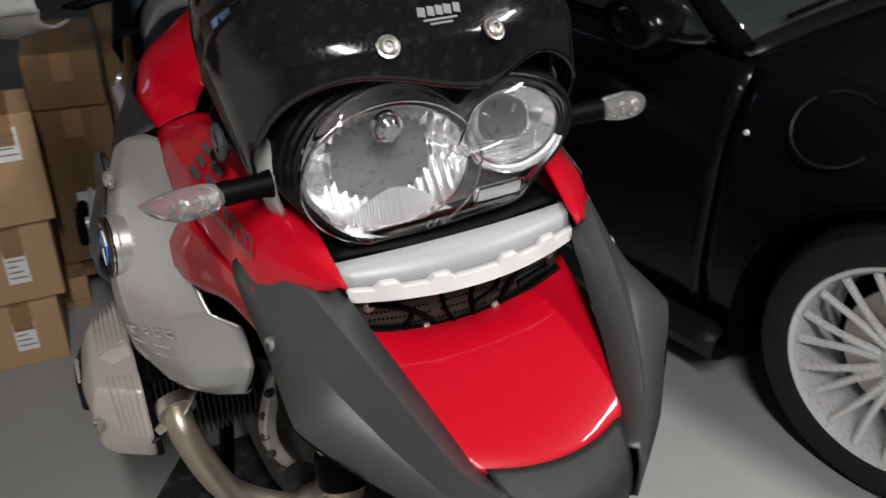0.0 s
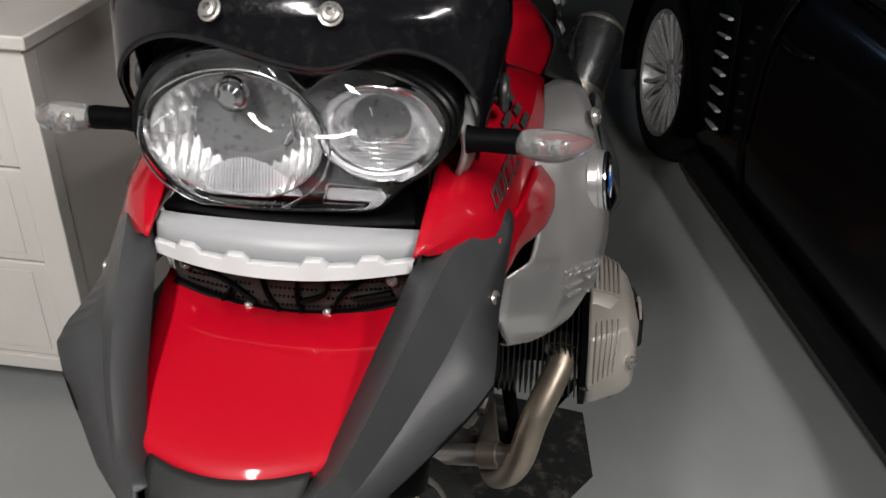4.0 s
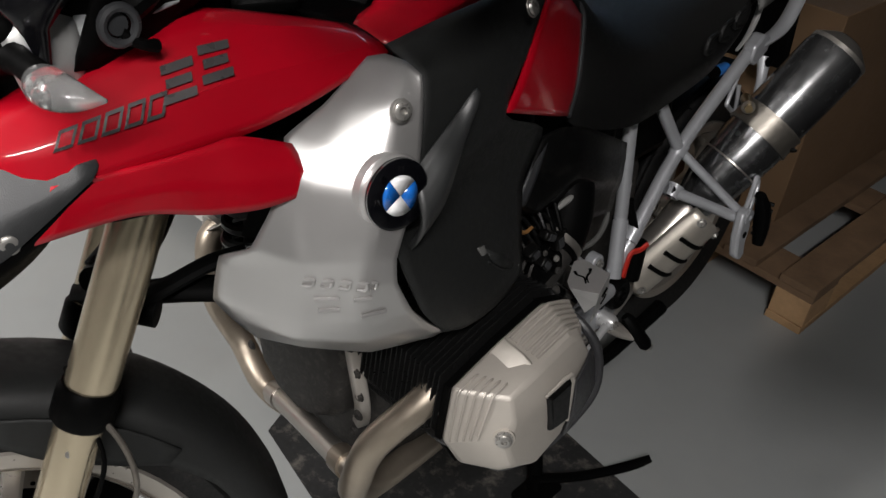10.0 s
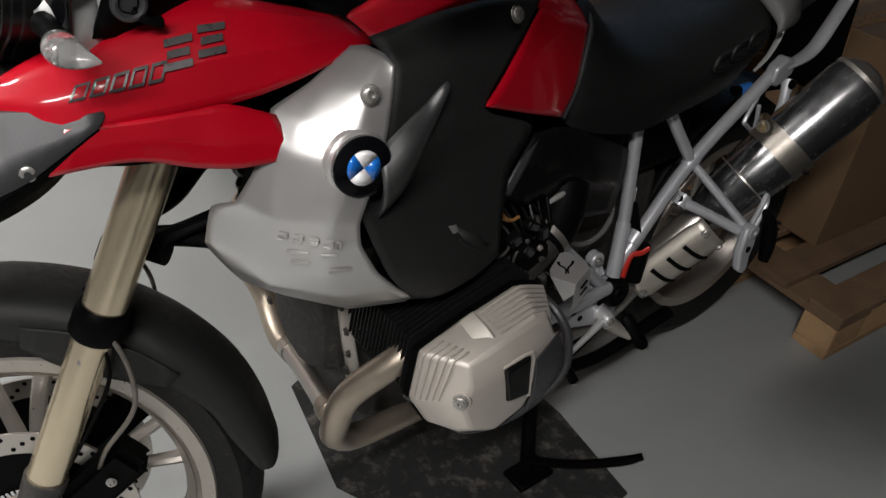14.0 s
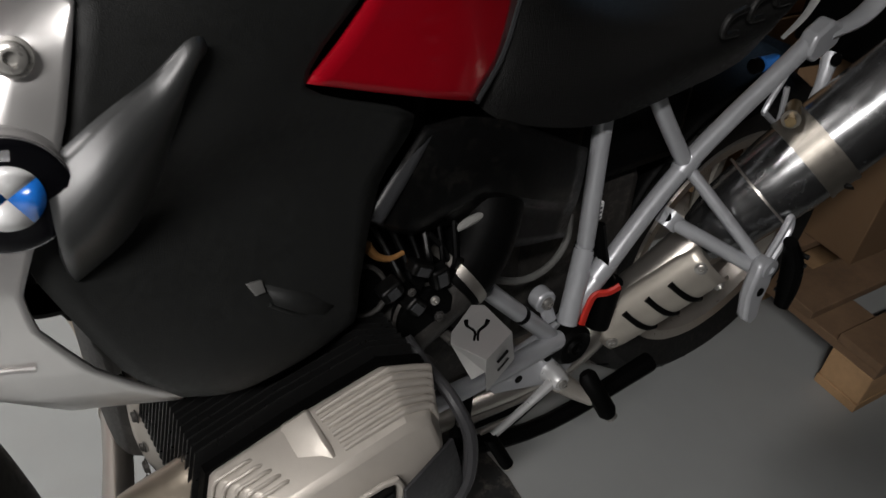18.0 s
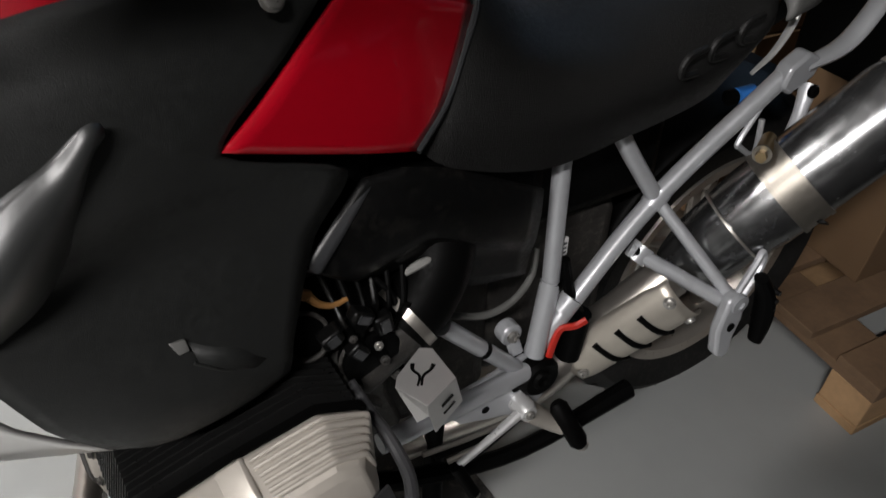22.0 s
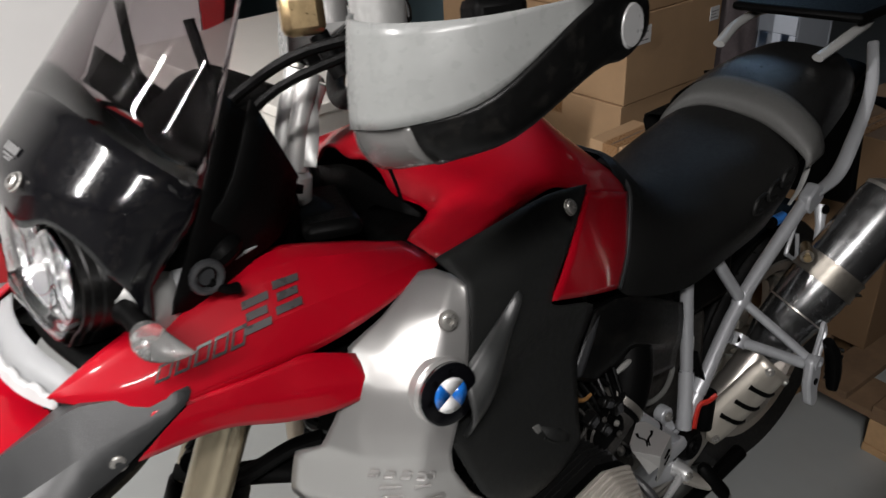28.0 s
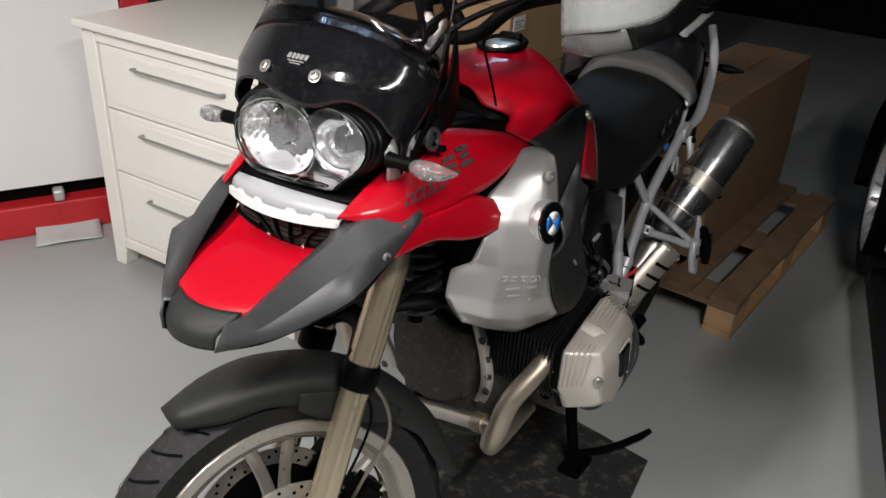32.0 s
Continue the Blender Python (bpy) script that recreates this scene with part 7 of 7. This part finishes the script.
# ribbed prism fan at the foot of the dish
rows = [[], []]
for k in range(73):
    u = -1 + 2 * k / 72
    x = bx + 0.002 + 0.058 * u
    top = 1.0535 + 0.029 * max(0.0, 1 - abs(u) ** 1.7)
    y = -0.1005 + 0.0010 * (k % 2)
    rows[0].append((x, y + lamp_y(1.053), 1.0528))
    rows[1].append((x * 0.96 + bx * 0.04, y + 0.006 + lamp_y(top), top))
part("prism_fan", grid_bm(rows), M_PRISM, lamp, "ribbed prism at the foot of the reflector", smooth=False, thick=0.0008)
for k in range(6):
    side_k = -1 if k < 3 else 1
    x = bx + side_k * (0.040 - 0.008 * (k % 3))
    part("lens_mark", tube([(x + side_k * 0.006, -0.1128, 1.0540), (x, -0.1135, 1.0475), (x - side_k * 0.008, -0.1138, 1.0470)], 0.0006, 6, 2), M_CHROME, lamp)
part("lamp_step", grid_bm([[(bx - 0.058, -0.108, 1.0505), (bx + 0.058, -0.108, 1.0505)], [(bx - 0.052, -0.1115, 1.0465), (bx + 0.052, -0.1115, 1.0465)]]), M_BLACKSATIN, lamp, thick=0.001)
sx, sz = 0.083, 1.119
part("beam_reflector", bowl(sx, sz, 0.050, 0.0345, -0.104, 0.030, 0.0, 2.6), M_MIRROR, lamp, "smooth chrome dipped beam reflector")
part("beam_lens", bowl(sx - 0.004, sz + 0.006, 0.037, 0.021, -0.098, -0.012), M_LENS, lamp, "clear dipped beam projector lens")
part("beam_rim", tube(oval(sx, sz, 0.0505, 0.035, -0.1045), 0.0013, 8, 1), M_CHROME, lamp)
part("beam_ledge", tube(oval(sx + 0.001, sz - 0.002, 0.055, 0.0405, -0.1085, 0.0, 190, 340, 40), 0.0021, 8, 1, flat=0.6), M_CHROME, lamp, "bright ledge under the dipped beam")
part("beam_shelf", grid_bm([oval(sx, sz, 0.0505, 0.035, -0.103, 0.0, 195, 335, 30), oval(sx + 0.001, sz - 0.002, 0.055, 0.040, -0.1075, 0.0, 195, 335, 30)]), M_PRISM, lamp, thick=0.0008)
for k in range(5):
    w_ = 0.043 - 0.003 * k
    zz = sz - 0.008 - 0.0045 * k
    part("beam_line", tube([(sx - w_, -0.1015 + lamp_y(zz), zz), (sx, -0.0990 + lamp_y(zz), zz - 0.002), (sx + w_, -0.1015 + lamp_y(zz), zz)], 0.0005, 6, 3), M_CHROME, lamp)
px, pz = 0.060, 1.0605
park = part("parking_lamp", box_bm(px - 0.027, px + 0.027, -0.105, -0.098, pz - 0.0075, pz + 0.0075), M_PRISM, lamp, "small clear parking lamp", bevel=0.003)
part("parking_rim", tube([(px - 0.029, -0.1065, pz - 0.0085), (px + 0.022, -0.1065, pz - 0.0085), (px + 0.030, -0.1065, pz + 0.002), (px + 0.028, -0.1065, pz + 0.0090), (px - 0.022, -0.1065, pz + 0.0085), (px - 0.029, -0.1065, pz - 0.0085)], 0.0011, 6, 1), M_CHROME, park)
part("lamp_tray", surf([[(-0.12, -0.06, 1.043), (0, -0.075, 1.040), (0.12, -0.06, 1.043)], [(-0.125, -0.112, 1.038), (0, -0.122, 1.034), (0.125, -0.112, 1.038)]], 3, 5), M_BLACK, bike, "black tray under the headlight", thick=0.006)

# windscreen: black lower half, smoked upper half
def screen_pt(u, v):
    """u across from -1 to 1, v up from 0 to 1; below 0 it runs down beside the lamps."""
    at = [-0.5, 0, 0.25, 0.6, 1.0]
    yc = np.interp(v, at, [-0.100, -0.116, -0.108, 0.012, 0.135])
    zc = np.interp(v, at, [1.130, 1.172, 1.222, 1.335, 1.465])
    xe = np.interp(v, at, [0.166, 0.178, 0.192, 0.182, 0.140])
    ye = np.interp(v, at, [-0.050, -0.046, 0.004, 0.066, 0.150])
    ze = np.interp(v, at, [1.075, 1.128, 1.185, 1.300, 1.435])
    a = abs(u)
    k = a**2.2
    return (xe * math.copysign(math.sin(a * math.pi / 2) ** 1.0, u), yc + (ye - yc) * k, zc + (ze - zc) * k)


LOW = crom([(-1, -0.5), (-0.93, -0.34), (-0.80, -0.04), (-0.35, 0.13), (0.12, 0.0), (0.42, 0.11), (0.80, -0.04), (0.93, -0.34), (1, -0.5)], 6)


def screen_low(u):
    """The lower edge, cut in two arches over the lamps."""
    return float(np.interp(u, LOW[:, 0], LOW[:, 1]))


us = np.linspace(-1, 1, 49)
rows = [[screen_pt(u, screen_low(u) + (0.43 - 0.11 * u * u - screen_low(u)) * j / 10) for u in us] for j in range(11)]
screen = part("windscreen", grid_bm(rows), M_SCREEN, bike, "glossy black lower windscreen, dusty", thick=0.004, offset=-1)
rows = [[screen_pt(u * (1 - 0.06 * max(0, v - 0.8) * 5), v - 0.05 * max(0, v - 0.8) * 5 * u * u) for u in us for v in [w + (1 - w) * (0.43 - 0.11 * u * u) * 1.0]] for w in np.linspace(0.0, 1.0, 9)]
top = part("windscreen_top", grid_bm(rows), M_SMOKE, screen, "smoked clear upper windscreen", thick=0.003, offset=-1)
top.visible_shadow = False
for s in (1, -1):
    screw(screen, (s * 0.055, -0.107, 1.219), (s * 0.15, -0.72, 0.68), 0.0085)
for k, (x, w_) in enumerate(((-0.018, 0.008), (-0.008, 0.007), (0.001, 0.007), (0.010, 0.008), (0.020, 0.007))):
    part("screen_mark", turned(box_bm(-w_ / 2, w_ / 2, -0.0005, 0.0005, -0.0045, 0.0045), Matrix.Translation((x + 0.004, -0.0925, 1.2385)) @ Matrix.Rotation(radians(-45), 4, "X") @ Matrix.Rotation(radians(12), 4, "Y")), M_FAINT, screen)
for k in range(2):
    part("screen_mark", turned(box_bm(-0.018 + 0.006 * k, 0.018 - 0.006 * k, -0.0005, 0.0005, -0.001, 0.001), Matrix.Translation((0.004, -0.0975 - 0.002 * k, 1.2325 - 0.003 * k)) @ Matrix.Rotation(radians(-45), 4, "X")), M_FAINT, screen)
both("screen_flank", lambda f: mirrored(surf([[(0.150, -0.03, 1.128), (0.150, 0.03, 1.10)], [(0.185, 0.035, 1.19), (0.155, 0.10, 1.12)], [(0.17, 0.09, 1.27), (0.14, 0.14, 1.17)]], 4, 3), f), M_BLACK, "black inner screen carrier", thick=0.004)
part("instrument_panel", surf([[(x, 0.10 + 0.05 * (x / 0.1) ** 2, 1.14) for x in (-0.11, -0.05, 0, 0.05, 0.11)], [(x, 0.07, 1.20) for x in (-0.11, -0.05, 0, 0.05, 0.11)], [(x * 0.8, 0.10, 1.262 - 3.0 * x * x) for x in (-0.11, -0.05, 0, 0.05, 0.11)], [(x * 0.8, 0.16, 1.25) for x in (-0.11, -0.05, 0, 0.05, 0.11)]], 4, 3), M_BLACK, bike, "black instrument housing behind the screen", thick=0.01)
both("cockpit_wall", lambda f: mirrored(surf([[(0.160, -0.030, 1.085), (0.150, 0.04, 1.075), (0.120, 0.14, 1.07)], [(0.186, 0.000, 1.170), (0.160, 0.07, 1.150), (0.110, 0.15, 1.13)], [(0.176, 0.060, 1.285), (0.140, 0.11, 1.23), (0.080, 0.16, 1.17)]], 4, 4), f), M_BLACK, "black cockpit lining behind the screen", thick=0.004)
both("screen_stay", lambda f: mirrored(tube([(0.10, 0.09, 1.17), (0.115, 0.08, 1.25), (0.10, 0.075, 1.34)], 0.006, 8, 4), f), M_BLACK, "black windscreen stay")

# indicators
for s in (1, -1):
    m = mirrored(surf([[(0.140, -0.052, 1.116), (0.150, -0.060, 1.110), (0.156, -0.060, 1.085), (0.148, -0.052, 1.056)], [(0.138, -0.030, 1.124), (0.156, -0.036, 1.118), (0.164, -0.036, 1.086), (0.154, -0.032, 1.052)], [(0.138, 0.010, 1.118), (0.150, -0.002, 1.110), (0.158, -0.006, 1.085), (0.150, -0.006, 1.054)]], 4, 4), s < 0)
    part("indicator_bracket", m, M_LUG, bike, "white-silver indicator bracket", thick=0.005)
    ind = part("indicator", mirrored(tube([(0.158, -0.056, 1.093), (0.170, -0.056, 1.093), (0.200, -0.056, 1.093), (0.206, -0.056, 1.093)], [0.013, 0.0105, 0.0115, 0.010], 14, 1), s < 0), M_BLACK, bike, "indicator with a clear lens on a black stalk")
    part("indicator_lens", mirrored(tube([(0.202, -0.056, 1.093), (0.212, -0.058, 1.093), (0.235, -0.060, 1.093), (0.254, -0.050, 1.091), (0.268, -0.038, 1.090)], [0.010, 0.0145, 0.0165, 0.011, 0.0015], 18, 4, flat=0.85), s < 0), M_INDLENS, ind, "clear indicator lens")
    for k in (0.222, 0.238):
        part("indicator_bulb", mirrored(lathe([(0.0, -0.010), (0.006, -0.008), (0.0075, 0.0), (0.0, 0.001)], 14, "y", (k, -0.0655, 1.093)), s < 0), M_LENS, ind)
    part("fairing_stay", mirrored(surf([[(0.148, -0.004, 1.122), (0.160, -0.004, 1.092)], [(0.150, 0.040, 1.124), (0.162, 0.040, 1.100)], [(0.150, 0.085, 1.120), (0.160, 0.085, 1.108)]], 4, 3), s < 0), M_TRIM, bike, "white-silver fairing stay plate", thick=0.004, bevel=0.001)
    knob = part("adjuster_knob", mirrored(tube([(0.160, 0.016, 1.108), (0.182, 0.018, 1.109)], [0.011, 0.009], 14, 1), s < 0), M_GREYPL, bike, "grey round adjuster knob")
    part("knob_ring", mirrored(tube([(0.184, 0.018 + 0.0145 * math.cos(a), 1.109 + 0.0145 * math.sin(a)) for a in np.linspace(0, 2 * math.pi, 17)], 0.0042, 8, 1), s < 0), M_GREYPL, knob)
    part("knob_arm", mirrored(tube([(0.180, 0.020, 1.100), (0.186, 0.034, 1.090), (0.184, 0.046, 1.086)], [0.006, 0.005, 0.006], 8, 3), s < 0), M_BLACK, knob)
    part("cable_guide", mirrored(tube([(0.145, 0.03, 1.098), (0.165, 0.035, 1.115), (0.170, 0.05, 1.125), (0.150, 0.065, 1.118)], [0.012, 0.014, 0.013, 0.010], 10, 4), s < 0), M_BLACK, bike, "black fairing knob")
# printed marks on the red panels: plain slanted outlines in two sizes
for s in (1, -1):
    def on_panel(u, v):
        """A place on the red panel: u along it, v down it, from 0 to 1."""
        a = np.array(upper[1:5], float)
        y = np.interp(u, [0, 1], [-0.075, 0.140])
        cols = [np.array([np.interp(y, a[:, j, 1], a[:, j, k]) for k in range(3)]) for j in range(4)]
        t = v * 3
        j = min(2, int(t))
        return cols[j] + (cols[j + 1] - cols[j]) * (t - j)

    # five small outlined blocks and two large ones crossed by a bar
    blocks = [(0.09 + 0.086 * k, 0.070, 0.60, 0.74) for k in range(5)] + [(0.52, 0.135, 0.46, 0.68), (0.69, 0.135, 0.42, 0.64)]
    for k, (u0, wd, v0, v1) in enumerate(blocks):
        bm = bmesh.new()
        e = 0.17 if k < 5 else 0.20
        strokes = [(0, 0, 1, e), (0, 1 - e, 1, 1), (0, e, e, 1 - e), (1 - e, e, 1, 1 - e)] if k < 5 else [(0, 0, 1, 0.24), (0.1, 0.38, 0.9, 0.62), (0, 0.76, 1, 1)]
        for q0, q1, q2, q3 in strokes:
            vs = []
            for a, b in ((q0, q1), (q2, q1), (q2, q3), (q0, q3)):
                p = on_panel(u0 + wd * a + 0.05 * (1 - b), v0 + (v1 - v0) * b)
                vs.append(bm.verts.new((s * (p[0] + 0.0037), p[1] - 0.0005, p[2] + 0.0028)))
            bm.faces.new(vs)
        part("printed_mark", bm, M_DECAL, bike, smooth=False, thick=0.0004)

# handlebar, grips, hand guards
SI = STEER.inverted()


def to_steer(p):
    return SI @ Vector(p)


bar_pts = [(-0.40, 0.590, 0.941), (-0.30, 0.555, 0.945), (-0.16, 0.475, 0.930), (-0.07, 0.440, 0.880), (0.07, 0.440, 0.880), (0.16, 0.475, 0.930), (0.30, 0.555, 0.945), (0.40, 0.590, 0.941)]
steered("handlebar", tube(bar_pts, 0.0125, 14, 5), M_BLACK, "black tapered handlebar")
steered("fork_bridge_top", box_bm(-0.10, 0.10, 0.36, 0.43, 0.728, 0.750), M_BLACK, "dark grey top fork yoke", bevel=0.010)
for s in (1, -1):
    riser = part("bar_riser", mirrored(tube([(0.030, 0.196, 1.076), (0.030, 0.200, 1.082), (0.029, 0.206, 1.108), (0.028, 0.208, 1.114)], [0.024, 0.027, 0.027, 0.022], 24, 1), s < 0), M_LUG, bike, "silver-grey cast handlebar riser")
    for dx in (-0.016, 0.014):
        part("riser_column", mirrored(tube([(0.028 + dx, 0.208, 1.116), (0.024 + dx, 0.222, 1.165), (0.020 + dx, 0.250, 1.222)], [0.0125, 0.0115, 0.0135], 16, 3), s < 0), M_LUG, riser)
        screw(riser, (s * (0.020 + dx), 0.251, 1.224), (0, 0.4, 0.9), 0.0075)
    part("riser_web", mirrored(surf([[(0.012, 0.212, 1.122), (0.046, 0.212, 1.122), (0.062, 0.225, 1.120)], [(0.014, 0.226, 1.165), (0.040, 0.226, 1.165), (0.050, 0.240, 1.150)], [(0.010, 0.247, 1.212), (0.032, 0.247, 1.212), (0.036, 0.255, 1.205)]], 3, 3), s < 0), M_LUG, riser, thick=0.006, bevel=0.002)
    part("riser_stud", mirrored(tube([(0.031, 0.186, 1.020), (0.030, 0.196, 1.077)], 0.011, 14, 1), s < 0), M_STEEL, riser)
    riser.location += Vector((0.006, -0.010, 0.013)) if s > 0 else Vector((-0.054, 0.056, -0.030))
    steered("grip", tube([(s * 0.29, 0.5515, 0.9455), (s * 0.405, 0.5915, 0.9412)], 0.0175, 16, 1), M_BLACK, "black rubber grip")
    steered("switch_gear", box_bm(s * 0.245, s * 0.30, 0.525, 0.575, 0.92, 0.975), M_BLACK, "black handlebar switch gear", bevel=0.008)
    steered("brake_lever", tube([(s * 0.24, 0.50, 0.945), (s * 0.33, 0.50, 0.935), (s * 0.43, 0.545, 0.93)], [0.009, 0.007, 0.006], 8, 5, flat=0.6), M_BLACK, "black control lever")
    steered("reservoir_cup", tube([(s * 0.20, 0.46, 0.955), (s * 0.20, 0.46, 1.00)], [0.026, 0.028], 18, 1), M_LUG, "silver-grey fluid reservoir")
    mirror_s = lambda p: Vector((s * p.x, p.y, p.z))
    g0 = [[(0.323, 0.120, 1.352), (0.372, 0.088, 1.358), (0.426, 0.086, 1.362), (0.468, 0.126, 1.364), (0.489, 0.208, 1.366)],
          [(0.331, 0.110, 1.312), (0.379, 0.078, 1.320), (0.433, 0.080, 1.330), (0.473, 0.122, 1.340), (0.488, 0.206, 1.364)],
          [(0.337, 0.103, 1.270), (0.385, 0.072, 1.285), (0.438, 0.078, 1.297), (0.477, 0.120, 1.314), (0.489, 0.204, 1.360)]]
    rows = [[mirror_s(to_steer(p)) for p in r] for r in g0]
    hg = steered("hand_guard", surf(rows, 4, 5), M_GUARD, "grey translucent-looking hand guard shield", thick=0.004)
    b0 = [[(0.336, 0.106, 1.272), (0.385, 0.074, 1.286), (0.439, 0.080, 1.298), (0.478, 0.121, 1.315), (0.489, 0.204, 1.361), (0.483, 0.245, 1.370), (0.476, 0.276, 1.358)],
          [(0.340, 0.102, 1.258), (0.389, 0.078, 1.268), (0.446, 0.082, 1.284), (0.482, 0.126, 1.300), (0.490, 0.205, 1.338), (0.484, 0.250, 1.342), (0.477, 0.280, 1.340)],
          [(0.338, 0.116, 1.246), (0.387, 0.090, 1.252), (0.447, 0.094, 1.270), (0.482, 0.134, 1.286), (0.487, 0.212, 1.316), (0.482, 0.250, 1.316), (0.475, 0.278, 1.324)],
          [(0.335, 0.136, 1.246), (0.384, 0.112, 1.250), (0.434, 0.112, 1.266), (0.466, 0.146, 1.282), (0.472, 0.215, 1.314), (0.468, 0.250, 1.316), (0.464, 0.276, 1.324)]]
    rows = [[mirror_s(to_steer(p)) for p in r] for r in b0]
    steered("guard_beam", surf([r[2:] for r in rows], 4, 5), M_BLACKSATIN, "black hand guard base", thick=0.006)
    steered("guard_skirt", surf([r[:3] for r in rows], 4, 5), M_SKIRT, "smoky grey lower hand guard edge", thick=0.004)
    e0, e1 = mirror_s(to_steer((0.458, 0.246, 1.336))), mirror_s(to_steer((0.4885, 0.251, 1.337)))
    steered("bar_end", tube([e0, e0.lerp(e1, 0.2), e0.lerp(e1, 0.85), e1], [0.014, 0.0185, 0.0185, 0.015], 24, 1), M_ALU, "silver bar end weight")
steered("phone_mount", box_bm(-0.02, 0.03, 0.38, 0.43, 0.95, 1.0), M_BRASS, "small brass-coloured device on the bars", bevel=0.01)
steered("mount_arm", tube([(0.02, 0.44, 0.90), (0.01, 0.42, 0.95)], 0.012, 12, 1), M_BLACK)
steered("brake_line", tube([(0.20, 0.46, 0.955), (0.14, 0.36, 0.93), (0.08, 0.26, 0.85), (0.06, 0.24, 0.74)], 0.006, 8, 6), M_BLACK, "black brake line")
steered("clutch_line", tube([(0.22, 0.47, 0.95), (0.16, 0.34, 0.90), (0.12, 0.28, 0.80), (0.09, 0.27, 0.70)], 0.005, 8, 6), M_BLACK, "black clutch line")
part("antenna", tube([(0.118, 0.262, 1.20), (0.128, 0.285, 1.11), (0.13, 0.29, 1.085)], 0.0024, 8, 3), M_BLACK, bike)
# another black sheet, for the shade in the recess by the steering head
part("steering_recess", surf([[(0.05, 0.25, 1.04), (0.168, 0.24, 1.05)], [(0.05, 0.31, 1.05), (0.145, 0.33, 1.05)]], 3, 3), M_BLACK, bike, "black sheet for the shaded recess beside the steering head", thick=0.003)

# headlight and screen sit a little lower and further back
SHIFTED = ("headlight", "windscreen", "lamp_tray", "screen_flank", "instrument_panel", "screen_stay", "cockpit_wall")
for ob in list(bike.children):
    if ob.name.split(".")[0] in SHIFTED:
        for piece in [ob] + ob.children_recursive:
            piece.data.transform(Matrix.Translation((0, 0.0135, -0.0115)))
# the right cylinder sits a little further back than the left one
for ob in list(bike.children):
    if ob.name.split(".")[0] in ("cylinder_head", "cylinder", "head_guard", "guard_plate") and ob.data.vertices[0].co.x < 0:
        for piece in [ob] + ob.children_recursive:
            piece.data.transform(Matrix.Translation((0, 0.03, 0.006)))
# the bike's flanks splay a little towards the ground
for ob in {o.name: o for o in bike.children_recursive}.values():
    root = ob
    while root.parent != bike:
        root = root.parent
    if root.matrix_basis.translation.length > 1e-5:
        continue
    co = np.empty(len(ob.data.vertices) * 3)
    ob.data.vertices.foreach_get("co", co)
    co = co.reshape(-1, 3)
    co[:, 0] += np.tanh(co[:, 0] / 0.07) * (0.85 - co[:, 2]) * 0.025
    ob.data.vertices.foreach_set("co", co.ravel())
